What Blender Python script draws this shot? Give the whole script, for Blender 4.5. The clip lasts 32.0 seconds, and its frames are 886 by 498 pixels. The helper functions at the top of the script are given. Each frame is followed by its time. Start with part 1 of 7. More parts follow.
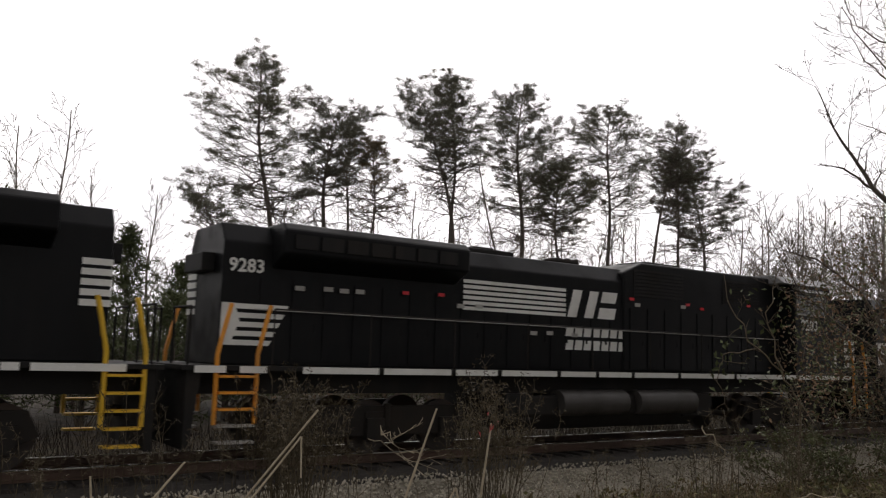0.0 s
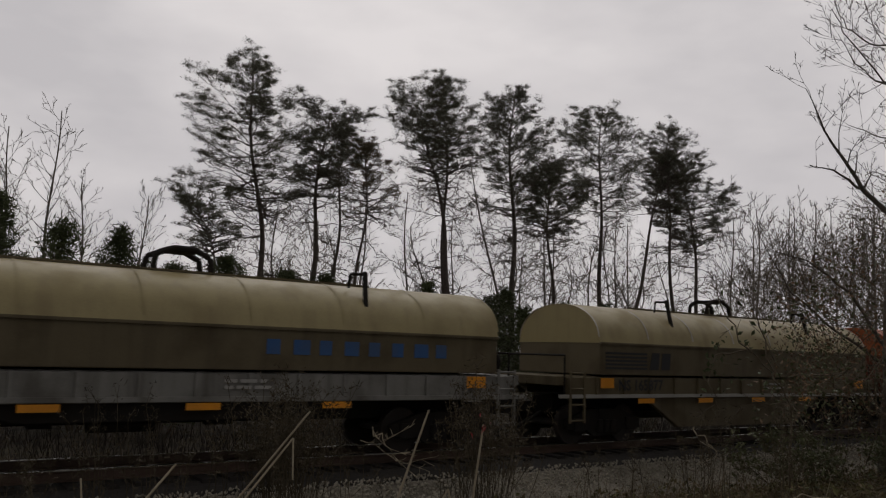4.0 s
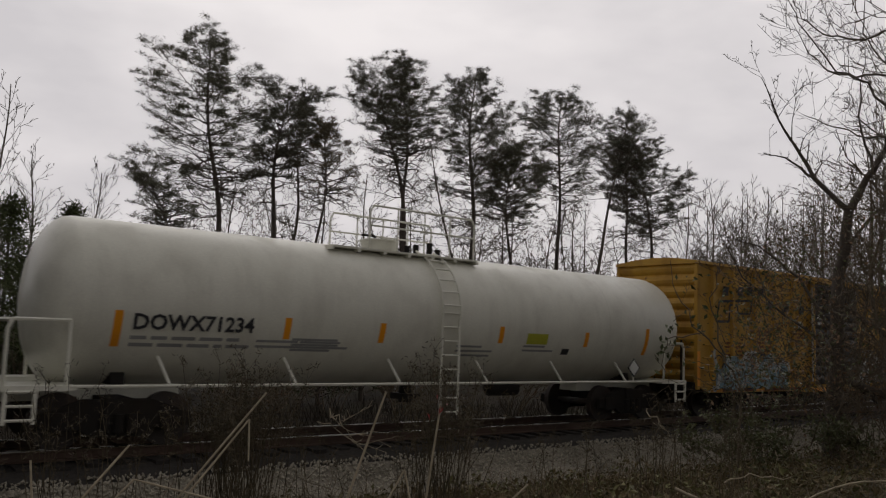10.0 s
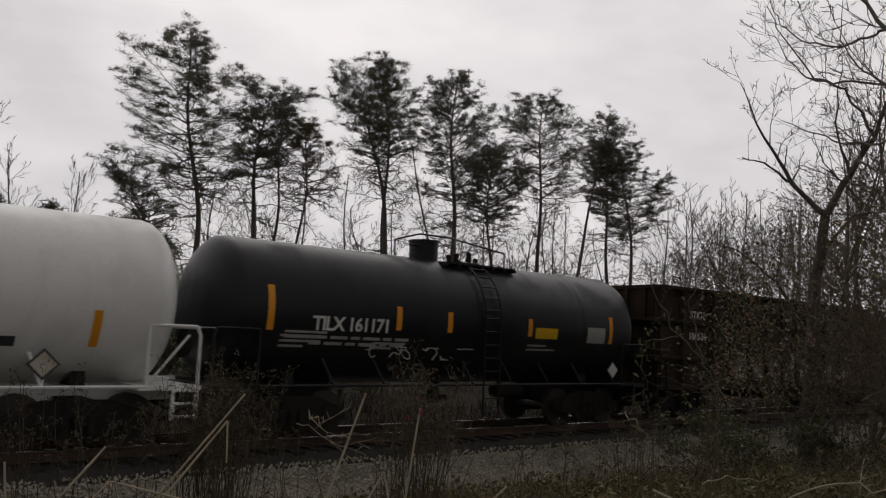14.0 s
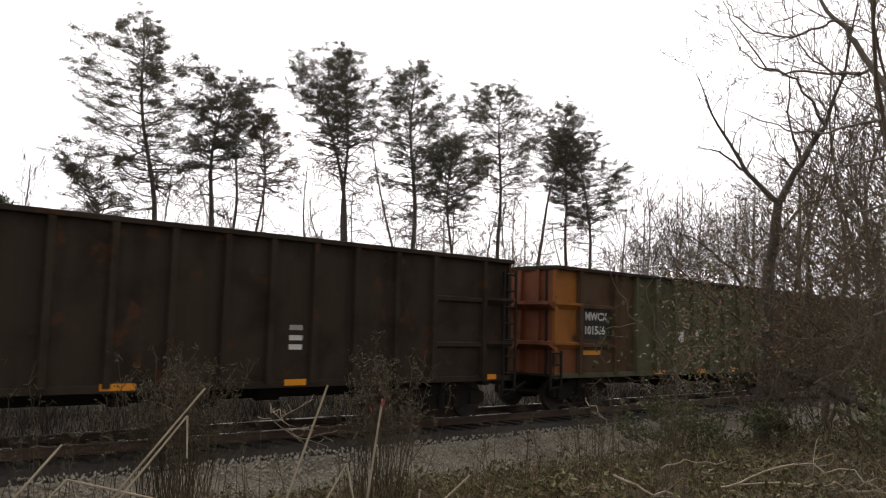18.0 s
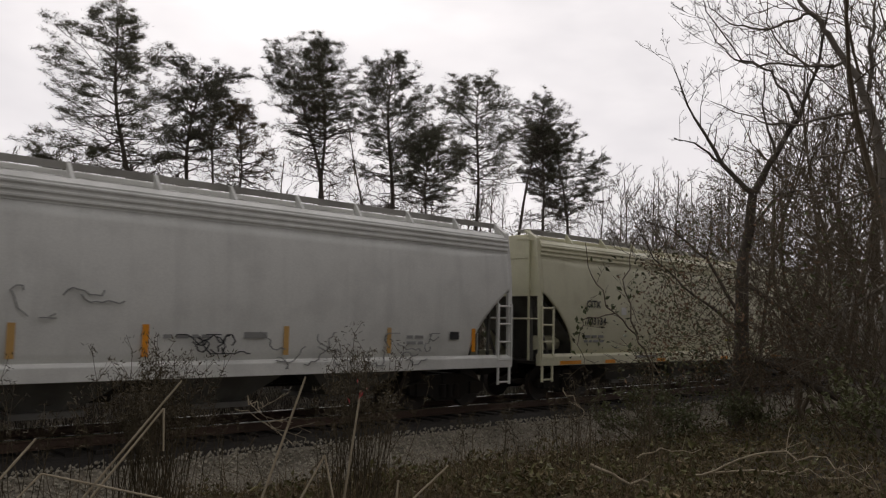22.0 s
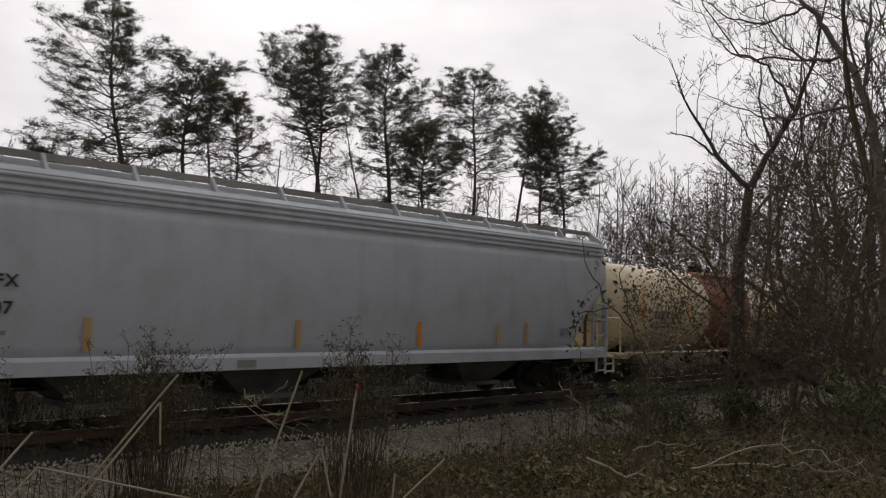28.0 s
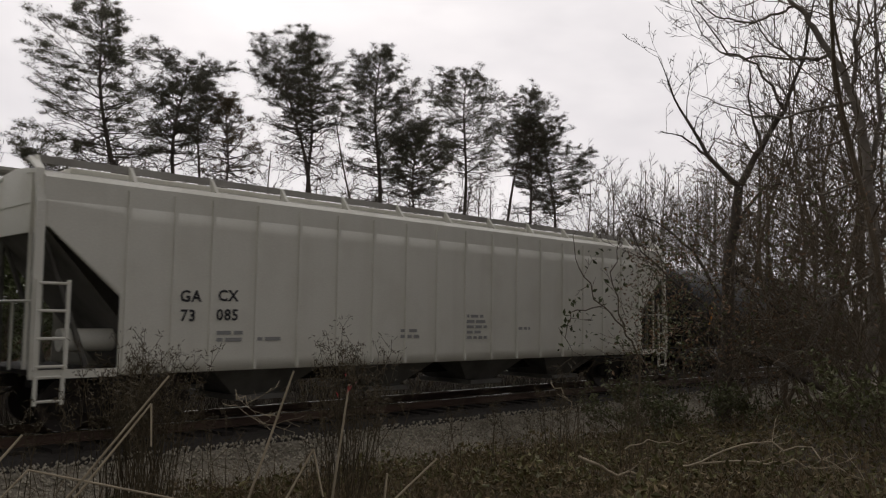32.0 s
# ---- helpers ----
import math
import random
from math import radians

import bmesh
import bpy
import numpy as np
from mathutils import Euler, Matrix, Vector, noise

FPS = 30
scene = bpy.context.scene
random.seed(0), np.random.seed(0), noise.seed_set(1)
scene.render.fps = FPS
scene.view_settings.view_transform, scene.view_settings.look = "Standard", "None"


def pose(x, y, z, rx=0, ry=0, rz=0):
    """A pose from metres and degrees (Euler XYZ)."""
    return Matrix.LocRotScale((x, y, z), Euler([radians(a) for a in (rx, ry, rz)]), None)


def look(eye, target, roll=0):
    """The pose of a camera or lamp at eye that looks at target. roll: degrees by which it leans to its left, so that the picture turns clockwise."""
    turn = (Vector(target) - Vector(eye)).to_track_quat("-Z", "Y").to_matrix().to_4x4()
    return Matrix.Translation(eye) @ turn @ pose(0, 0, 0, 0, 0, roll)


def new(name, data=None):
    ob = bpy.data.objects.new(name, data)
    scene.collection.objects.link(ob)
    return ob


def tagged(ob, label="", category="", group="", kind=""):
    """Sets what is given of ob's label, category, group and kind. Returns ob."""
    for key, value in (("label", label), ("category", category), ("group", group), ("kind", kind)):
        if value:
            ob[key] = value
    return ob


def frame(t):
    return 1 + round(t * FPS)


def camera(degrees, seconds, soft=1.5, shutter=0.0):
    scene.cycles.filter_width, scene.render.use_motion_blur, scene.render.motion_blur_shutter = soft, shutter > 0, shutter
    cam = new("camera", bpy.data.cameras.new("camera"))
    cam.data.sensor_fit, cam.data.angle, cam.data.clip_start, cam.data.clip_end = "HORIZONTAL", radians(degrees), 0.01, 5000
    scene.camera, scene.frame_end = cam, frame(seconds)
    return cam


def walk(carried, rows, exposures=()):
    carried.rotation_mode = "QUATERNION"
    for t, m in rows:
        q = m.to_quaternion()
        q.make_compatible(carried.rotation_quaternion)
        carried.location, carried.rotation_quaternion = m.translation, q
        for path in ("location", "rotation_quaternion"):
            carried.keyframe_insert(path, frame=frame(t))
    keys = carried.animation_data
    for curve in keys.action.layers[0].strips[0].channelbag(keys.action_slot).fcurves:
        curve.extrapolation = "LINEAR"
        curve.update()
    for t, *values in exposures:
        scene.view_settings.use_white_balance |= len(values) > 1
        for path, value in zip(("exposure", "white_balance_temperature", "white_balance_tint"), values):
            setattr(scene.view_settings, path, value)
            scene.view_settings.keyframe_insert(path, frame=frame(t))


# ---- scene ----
# The shot: a hand-held camera on a bank beside a single track while a freight train passes from right to left.
# World: x runs along the track, y across it away from the camera, z up from the rail tops.
cam = camera(56.6, 32.0, soft=1.2, shutter=0.1)
EYE = 2.06
TRACK = 15.32
AIM = [
    (0.0, -35.009, 7.101, -1.832),
    (0.5, -35.133, 7.641, -1.091),
    (1.0, -35.023, 8.044, -1.593),
    (1.5, -35.483, 7.481, -1.744),
    (2.0, -35.910, 7.066, -1.579),
    (2.5, -35.750, 7.170, -1.125),
    (3.0, -35.322, 7.929, -0.831),
    (3.5, -34.202, 7.730, -1.236),
    (4.0, -35.554, 7.207, -1.774),
    (4.5, -36.297, 6.598, -1.603),
    (6.5, -36.959, 6.356, -1.757),
    (7.0, -37.837, 6.648, -1.588),
    (7.5, -37.729, 6.187, -1.687),
    (8.0, -37.531, 5.821, -1.955),
    (8.5, -37.329, 5.888, -1.939),
    (9.0, -37.439, 6.128, -1.930),
    (9.5, -37.963, 6.043, -2.102),
    (10.0, -38.469, 6.057, -2.070),
    (10.5, -38.455, 6.066, -1.995),
    (11.0, -38.387, 6.009, -1.774),
    (11.5, -38.641, 6.129, -1.745),
    (12.0, -38.875, 6.232, -1.816),
    (12.5, -38.749, 6.009, -1.950),
    (13.0, -38.801, 5.841, -2.010),
    (13.5, -39.382, 5.981, -2.456),
    (14.0, -39.810, 6.231, -2.318),
    (14.5, -39.815, 6.281, -2.212),
    (15.0, -40.905, 6.859, -2.158),
    (15.5, -42.805, 7.417, -2.025),
    (17.5, -42.340, 5.879, -1.252),
    (18.0, -42.583, 5.661, -1.411),
    (18.5, -42.975, 5.552, -1.563),
    (19.0, -43.286, 5.481, -1.392),
    (19.5, -43.351, 5.421, -1.484),
    (20.0, -44.305, 5.317, -1.425),
    (20.5, -44.938, 5.236, -1.468),
    (21.0, -44.862, 5.042, -1.371),
    (21.5, -44.543, 5.031, -1.209),
    (22.0, -44.141, 5.085, -1.174),
    (22.5, -43.913, 5.291, -1.295),
    (23.0, -43.807, 5.204, -1.530),
    (23.5, -43.959, 5.022, -1.498),
    (24.0, -44.512, 4.809, -1.696),
    (24.5, -44.467, 4.661, -1.265),
    (25.0, -44.125, 4.832, -1.006),
    (25.5, -43.941, 5.042, -0.967),
    (27.5, -43.969, 4.833, -1.123),
    (28.0, -44.385, 4.666, -1.183),
    (28.5, -44.865, 4.703, -1.250),
    (29.0, -45.071, 4.684, -1.050),
    (29.5, -44.794, 4.844, -1.011),
    (30.0, -44.483, 4.821, -0.858),
    (30.5, -44.967, 4.721, -0.964),
    (31.0, -45.785, 4.758, -0.794),
    (31.5, -45.257, 4.812, -0.828),
    (32.0, -44.999, 4.645, -0.859),
]
EXPOSURE = [(0, 0), (2, -0.15), (3, -0.2), (3.6, -0.7), (4, -1.15), (4.6, -1.15), (6.5, -0.85), (7, -0.9), (8, -1.05), (8.5, -0.7), (9, -0.15), (9.5, -0.5), (10, -0.9), (11, -0.85), (12, -0.45), (13, -1.08), (14, -0.85), (15, -0.1), (15.6, -0.15), (17.5, 0.4), (19, 0.4), (20, 0.8), (20.6, 0.75), (21, 0.2), (22, -0.55), (23, -0.58), (25, -0.48), (28, -0.57), (29, -0.78), (30, -0.7), (32, -0.6)]
walk(cam, [(t, pose(0, 0, EYE, 0, 0, yaw) @ pose(0, 0, 0, pitch) @ pose(0, 0, 0, 0, roll) @ pose(0, 0, 0, 90))
           for t, yaw, pitch, roll in AIM],
     exposures=[(t, stops, 6850, 11) for t, stops in EXPOSURE])

# ---- sky and light: an even overcast ----
world = bpy.data.worlds.new("overcast")
scene.world = world
world.use_nodes = True
wn, wl = world.node_tree.nodes, world.node_tree.links
sky = wn.new("ShaderNodeTexSky")
sky.sky_type = "NISHITA"
sky.sun_disc = False
sky.sun_elevation, sky.sun_rotation = radians(38), radians(35)
wash = wn.new("ShaderNodeHueSaturation")
wash.inputs["Saturation"].default_value = 0.06
wl.new(sky.outputs[0], wash.inputs["Color"])
cloud_map = wn.new("ShaderNodeMapping")
cloud_map.inputs["Scale"].default_value = (1.0, 1.0, 2.6)
coords = wn.new("ShaderNodeTexCoord")
wl.new(coords.outputs["Generated"], cloud_map.inputs[0])
clouds = wn.new("ShaderNodeTexNoise")
clouds.inputs["Scale"].default_value = 3.0
clouds.inputs["Detail"].default_value = 5.0
wl.new(cloud_map.outputs[0], clouds.inputs["Vector"])
ramp = wn.new("ShaderNodeValToRGB")
ramp.color_ramp.elements[0].position, ramp.color_ramp.elements[0].color = 0.34, (0.74, 0.735, 0.79, 1)
ramp.color_ramp.elements[1].position, ramp.color_ramp.elements[1].color = 0.66, (1.04, 1.025, 1.07, 1)
wl.new(clouds.outputs["Fac"], ramp.inputs[0])
# the cloud layer is brightest round the hidden sun, ahead of the camera, and dull at its back
toward = wn.new("ShaderNodeVectorMath")
toward.operation = "DOT_PRODUCT"
toward.inputs[1].default_value = (0.56, 0.76, 0.33)
wl.new(coords.outputs["Generated"], toward.inputs[0])
glow = wn.new("ShaderNodeMapRange")
glow.interpolation_type = "SMOOTHSTEP"
glow.inputs["From Min"].default_value, glow.inputs["From Max"].default_value = -0.2, 0.95
glow.inputs["To Min"].default_value, glow.inputs["To Max"].default_value = 5.0, 15.6
wl.new(toward.outputs["Value"], glow.inputs["Value"])
layer = wn.new("ShaderNodeVectorMath")
layer.operation = "SCALE"
wl.new(ramp.outputs[0], layer.inputs[0])
wl.new(glow.outputs[0], layer.inputs["Scale"])
blend = wn.new("ShaderNodeMixRGB")
blend.inputs[0].default_value = 0.92
wl.new(wash.outputs[0], blend.inputs[1])
wl.new(layer.outputs[0], blend.inputs[2])
wn["Background"].inputs["Strength"].default_value = 0.1
wl.new(blend.outputs[0], wn["Background"].inputs["Color"])
sun = new("sun", bpy.data.lights.new("sun", "SUN"))
sun.data.energy, sun.data.angle, sun.data.color = 0.4, radians(40), (1.0, 0.98, 0.95)
sun.matrix_world = look((45, 64, 62), (0, 0, 0))


# ---- materials ----
def mix_node(nt, kind="MIX"):
    n = nt.nodes.new("ShaderNodeMixRGB")
    n.blend_type = kind
    return n


def noise_node(nt, vec, scale, detail=4.0, stretch=None):
    if stretch:
        m = nt.nodes.new("ShaderNodeMapping")
        m.inputs["Scale"].default_value = stretch
        nt.links.new(vec, m.inputs[0])
        vec = m.outputs[0]
    n = nt.nodes.new("ShaderNodeTexNoise")
    n.inputs["Scale"].default_value = scale
    n.inputs["Detail"].default_value = detail
    nt.links.new(vec, n.inputs["Vector"])
    return n.outputs["Fac"]


def band(nt, value, lo, hi):
    n = nt.nodes.new("ShaderNodeMapRange")
    n.interpolation_type = "SMOOTHSTEP"
    n.inputs["From Min"].default_value, n.inputs["From Max"].default_value = lo, hi
    nt.links.new(value, n.inputs["Value"])
    return n.outputs[0]


def surface(name, base, rough=0.6, metal=0.0, dirt=None, amount=0.5, streaks=0.0, fine=0.12, scale=1.2, bump=0.15,
            grain=30.0, vary=0.0, rust=None, rust_at=0.62, spec=0.4):
    """A weathered surface: broad stains, vertical streaks, fine grain, optional rust patches and variation from piece to piece."""
    m = bpy.data.materials.new(name)
    m.use_nodes = True
    nt = m.node_tree
    b = nt.nodes["Principled BSDF"]
    b.inputs["Metallic"].default_value = metal
    b.inputs["Specular IOR Level"].default_value = spec
    tc = nt.nodes.new("ShaderNodeTexCoord").outputs["Object"]
    dirt = dirt or tuple(c * 0.45 for c in base)
    broad = band(nt, noise_node(nt, tc, scale, 6.0), 0.42, 0.72)
    a = mix_node(nt)
    a.inputs[1].default_value, a.inputs[2].default_value = (*base, 1), (*dirt, 1)
    mul = nt.nodes.new("ShaderNodeMath")
    mul.operation = "MULTIPLY"
    mul.inputs[1].default_value = amount
    nt.links.new(broad, mul.inputs[0])
    nt.links.new(mul.outputs[0], a.inputs[0])
    out = a.outputs[0]
    if streaks:
        s = band(nt, noise_node(nt, tc, 1.0, 5.0, (3.2, 3.2, 0.28)), 0.46, 0.75)
        k = nt.nodes.new("ShaderNodeMath")
        k.operation = "MULTIPLY"
        k.inputs[1].default_value = streaks
        nt.links.new(s, k.inputs[0])
        c = mix_node(nt)
        c.inputs[2].default_value = (*dirt, 1)
        nt.links.new(k.outputs[0], c.inputs[0])
        nt.links.new(out, c.inputs[1])
        out = c.outputs[0]
    if rust:
        r = band(nt, noise_node(nt, tc, 2.3, 8.0), rust_at, rust_at + 0.08)
        c = mix_node(nt)
        c.inputs[2].default_value = (*rust, 1)
        nt.links.new(r, c.inputs[0])
        nt.links.new(out, c.inputs[1])
        out = c.outputs[0]
    g = noise_node(nt, tc, grain, 3.0)
    gr = nt.nodes.new("ShaderNodeMapRange")
    gr.inputs["To Min"].default_value, gr.inputs["To Max"].default_value = 1 - fine, 1 + fine
    nt.links.new(g, gr.inputs["Value"])
    fin = mix_node(nt, "MULTIPLY")
    fin.inputs[0].default_value = 1.0
    nt.links.new(out, fin.inputs[1])
    nt.links.new(gr.outputs[0], fin.inputs[2])
    out = fin.outputs[0]
    if vary:
        oi = nt.nodes.new("ShaderNodeObjectInfo").outputs["Random"]
        ge = nt.nodes.new("ShaderNodeNewGeometry").outputs["Random Per Island"]
        ad = nt.nodes.new("ShaderNodeMath")
        nt.links.new(oi, ad.inputs[0])
        nt.links.new(ge, ad.inputs[1])
        vr = nt.nodes.new("ShaderNodeMapRange")
        vr.inputs["From Max"].default_value = 2.0
        vr.inputs["To Min"].default_value, vr.inputs["To Max"].default_value = 1 - vary, 1 + vary
        nt.links.new(ad.outputs[0], vr.inputs["Value"])
        fv = mix_node(nt, "MULTIPLY")
        fv.inputs[0].default_value = 1.0
        nt.links.new(out, fv.inputs[1])
        nt.links.new(vr.outputs[0], fv.inputs[2])
        out = fv.outputs[0]
    nt.links.new(out, b.inputs["Base Color"])
    rr = nt.nodes.new("ShaderNodeMapRange")
    rr.inputs["To Min"].default_value, rr.inputs["To Max"].default_value = max(rough - 0.12, 0.05), min(rough + 0.15, 1)
    nt.links.new(broad, rr.inputs["Value"])
    nt.links.new(rr.outputs[0], b.inputs["Roughness"])
    if bump:
        bu = nt.nodes.new("ShaderNodeBump")
        bu.inputs["Strength"].default_value = bump
        bu.inputs["Distance"].default_value = 0.01
        nt.links.new(g, bu.inputs["Height"])
        nt.links.new(bu.outputs[0], b.inputs["Normal"])
    return m


def plain(name, base, rough=0.6, metal=0.0, fine=0.1):
    return surface(name, base, rough, metal, amount=0.25, fine=fine, bump=0.05)


GRIME = (0.045, 0.04, 0.035)
M = {
    "loco_black": surface("loco_black", (0.006, 0.0065, 0.0072), 0.5, dirt=(0.014, 0.0135, 0.013), amount=0.5, streaks=0.3, spec=0.14),
    "loco_frame": surface("loco_frame", (0.012, 0.0115, 0.011), 0.75, dirt=(0.03, 0.026, 0.022), amount=0.6, streaks=0.3, spec=0.2),
    "cab_roof": surface("cab_roof", (0.2, 0.2, 0.195), 0.5, dirt=(0.12, 0.12, 0.12)),
    "white_mark": surface("white_mark", (0.72, 0.72, 0.68), 0.6, dirt=(0.4, 0.38, 0.33), amount=0.35, streaks=0.15),
    "dim_mark": surface("dim_mark", (0.4, 0.39, 0.36), 0.7, dirt=(0.2, 0.19, 0.17), amount=0.5),
    "dark_mark": surface("dark_mark", (0.03, 0.03, 0.033), 0.7, dirt=(0.1, 0.1, 0.095), amount=0.35),
    "grey_mark": surface("grey_mark", (0.3, 0.3, 0.29), 0.7, amount=0.3),
    "blue_mark": surface("blue_mark", (0.04, 0.12, 0.3), 0.7, dirt=(0.1, 0.12, 0.15), amount=0.6),
    "reflector": surface("reflector", (0.85, 0.33, 0.02), 0.45, dirt=(0.5, 0.2, 0.03), amount=0.35),
    "yellow_tag": surface("yellow_tag", (0.72, 0.42, 0.01), 0.5, dirt=(0.4, 0.25, 0.04), amount=0.3),
    "lime_tag": surface("lime_tag", (0.5, 0.5, 0.05), 0.5, amount=0.3),
    "red_tag": surface("red_tag", (0.6, 0.03, 0.04), 0.5, amount=0.3),
    "grab_yellow": surface("grab_yellow", (0.7, 0.43, 0.03), 0.5, dirt=(0.3, 0.2, 0.05), amount=0.5),
    "grab_orange": surface("grab_orange", (0.75, 0.3, 0.03), 0.5, dirt=(0.3, 0.15, 0.05), amount=0.5),
    # coil hood sides use darkened copies of the hood paint as painted-in shade
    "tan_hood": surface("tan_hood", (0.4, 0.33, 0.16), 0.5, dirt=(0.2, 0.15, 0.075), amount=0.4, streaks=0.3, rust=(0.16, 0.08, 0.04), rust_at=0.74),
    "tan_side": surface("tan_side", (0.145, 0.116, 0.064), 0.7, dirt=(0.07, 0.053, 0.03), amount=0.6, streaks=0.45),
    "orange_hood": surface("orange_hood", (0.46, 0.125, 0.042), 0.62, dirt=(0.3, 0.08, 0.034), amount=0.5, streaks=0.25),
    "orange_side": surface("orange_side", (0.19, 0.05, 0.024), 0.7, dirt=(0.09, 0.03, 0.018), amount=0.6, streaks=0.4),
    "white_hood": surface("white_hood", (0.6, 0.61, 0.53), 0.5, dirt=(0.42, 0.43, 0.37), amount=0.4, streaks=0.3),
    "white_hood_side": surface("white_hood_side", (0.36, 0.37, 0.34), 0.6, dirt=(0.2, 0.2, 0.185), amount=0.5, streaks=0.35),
    "grey_sill": surface("grey_sill", (0.25, 0.245, 0.222), 0.75, dirt=(0.085, 0.075, 0.06), amount=0.7, streaks=0.6),
    "brown_sill": surface("brown_sill", (0.075, 0.045, 0.035), 0.7, dirt=(0.03, 0.025, 0.02), amount=0.6, streaks=0.5),
    "tank_black": surface("tank_black", (0.012, 0.012, 0.0135), 0.48, dirt=(0.022, 0.021, 0.021), amount=0.5, streaks=0.25, spec=0.3),
    "tank_white": surface("tank_white", (0.74, 0.73, 0.63), 0.42, dirt=(0.5, 0.48, 0.4), amount=0.4, streaks=0.25),
    "tank_pure": surface("tank_pure", (0.84, 0.84, 0.81), 0.42, dirt=(0.55, 0.54, 0.5), amount=0.35, streaks=0.2),
    "tank_cream": surface("tank_cream", (0.86, 0.74, 0.5), 0.45, dirt=(0.68, 0.53, 0.32), amount=0.45, streaks=0.35),
    "tank_brown": surface("tank_brown", (0.28, 0.075, 0.026), 0.65, dirt=(0.15, 0.042, 0.02), amount=0.6, streaks=0.4),
    "box_yellow": surface("box_yellow", (0.53, 0.3, 0.042), 0.6, dirt=(0.3, 0.155, 0.035), amount=0.6, streaks=0.45, rust=(0.13, 0.05, 0.022), rust_at=0.66),
    "box_door": surface("box_door", (0.018, 0.016, 0.015), 0.65, dirt=(0.035, 0.027, 0.022), amount=0.6, streaks=0.4),
    "gon_brown": surface("gon_brown", (0.115, 0.072, 0.04), 0.82, dirt=(0.05, 0.036, 0.024), amount=0.7, streaks=0.6, spec=0.15, rust=(0.13, 0.062, 0.032), rust_at=0.6),
    "gon_dark": surface("gon_dark", (0.046, 0.034, 0.024), 0.82, dirt=(0.022, 0.017, 0.012), amount=0.7, streaks=0.5, spec=0.15, rust=(0.07, 0.036, 0.02), rust_at=0.6),
    "gon_green": surface("gon_green", (0.105, 0.105, 0.05), 0.75, dirt=(0.055, 0.048, 0.026), amount=0.6, streaks=0.5, rust=(0.12, 0.06, 0.03), rust_at=0.68),
    "gon_orange": surface("gon_orange", (0.36, 0.135, 0.018), 0.7, dirt=(0.17, 0.068, 0.02), amount=0.8, streaks=0.6, rust=(0.08, 0.04, 0.024), rust_at=0.57),
    "gon_rust": surface("gon_rust", (0.22, 0.075, 0.03), 0.8, dirt=(0.1, 0.04, 0.025), amount=0.7, streaks=0.5),
    "gon_white": surface("gon_white", (0.55, 0.52, 0.45), 0.6, dirt=(0.25, 0.17, 0.1), amount=0.6, streaks=0.5),
    "hop_white": surface("hop_white", (0.77, 0.77, 0.73), 0.5, dirt=(0.52, 0.52, 0.49), amount=0.4, streaks=0.25),
    "hop_tan": surface("hop_tan", (0.7, 0.68, 0.5), 0.5, dirt=(0.53, 0.5, 0.35), amount=0.45, streaks=0.3),
    "hop_grey": surface("hop_grey", (0.56, 0.59, 0.63), 0.5, dirt=(0.4, 0.41, 0.42), amount=0.4, streaks=0.25),
    "hop_warm": surface("hop_warm", (0.62, 0.61, 0.55), 0.5, dirt=(0.46, 0.44, 0.37), amount=0.35, streaks=0.2),
    "faded_tag": surface("faded_tag", (0.6, 0.36, 0.12), 0.6, dirt=(0.5, 0.42, 0.3), amount=0.6),
    "hop_green": surface("hop_green", (0.62, 0.63, 0.54), 0.5, dirt=(0.48, 0.48, 0.42), amount=0.35, streaks=0.2),
    "hop_rib": surface("hop_rib", (0.72, 0.71, 0.63), 0.55, dirt=(0.6, 0.58, 0.5), amount=0.4, streaks=0.25),
    "walk_grey": surface("walk_grey", (0.34, 0.33, 0.3), 0.7, dirt=(0.16, 0.15, 0.14), amount=0.5),
    "tank_grey": surface("tank_grey", (0.05, 0.046, 0.042), 0.6, dirt=(0.03, 0.026, 0.022), amount=0.5, streaks=0.3),
    "under": surface("under", (0.018, 0.016, 0.014), 0.85, dirt=(0.04, 0.032, 0.025), amount=0.5, streaks=0.2, spec=0.2),
    "wheel": surface("wheel", (0.035, 0.028, 0.024), 0.7, dirt=(0.08, 0.05, 0.035), amount=0.6),
    "tread": plain("tread", (0.35, 0.33, 0.31), 0.35, 0.9),
    # shade of the hoppers' open ends and underside, painted in as dark grey
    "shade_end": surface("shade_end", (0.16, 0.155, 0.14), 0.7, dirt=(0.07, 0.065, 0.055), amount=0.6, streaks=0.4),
    "graffiti_pale": surface("graffiti_pale", (0.5, 0.51, 0.48), 0.65, dirt=(0.2, 0.2, 0.19), amount=0.8, scale=4.0),
    "graffiti_faded": surface("graffiti_faded", (0.17, 0.15, 0.125), 0.8, dirt=(0.06, 0.048, 0.036), amount=0.9, scale=3.0, streaks=0.6),
    "graffiti_blue": surface("graffiti_blue", (0.14, 0.26, 0.32), 0.65, dirt=(0.3, 0.32, 0.28), amount=0.8, scale=4.0),
    "graffiti_dark": surface("graffiti_dark", (0.03, 0.03, 0.035), 0.7, amount=0.3),
    "rail_steel": surface("rail_steel", (0.09, 0.055, 0.04), 0.7, 0.2, dirt=(0.05, 0.035, 0.028), amount=0.6),
    "rail_top": surface("rail_top", (0.5, 0.49, 0.47), 0.3, 1.0, amount=0.2, bump=0.02),
    "tie_wood": surface("tie_wood", (0.024, 0.02, 0.017), 0.95, dirt=(0.014, 0.012, 0.01), amount=0.7, vary=0.3, bump=0.5),
}
glass = bpy.data.materials.new("cab_glass")
glass.use_nodes = True
gb = glass.node_tree.nodes["Principled BSDF"]
gb.inputs["Base Color"].default_value = (0.03, 0.035, 0.035, 1)
gb.inputs["Roughness"].default_value = 0.06
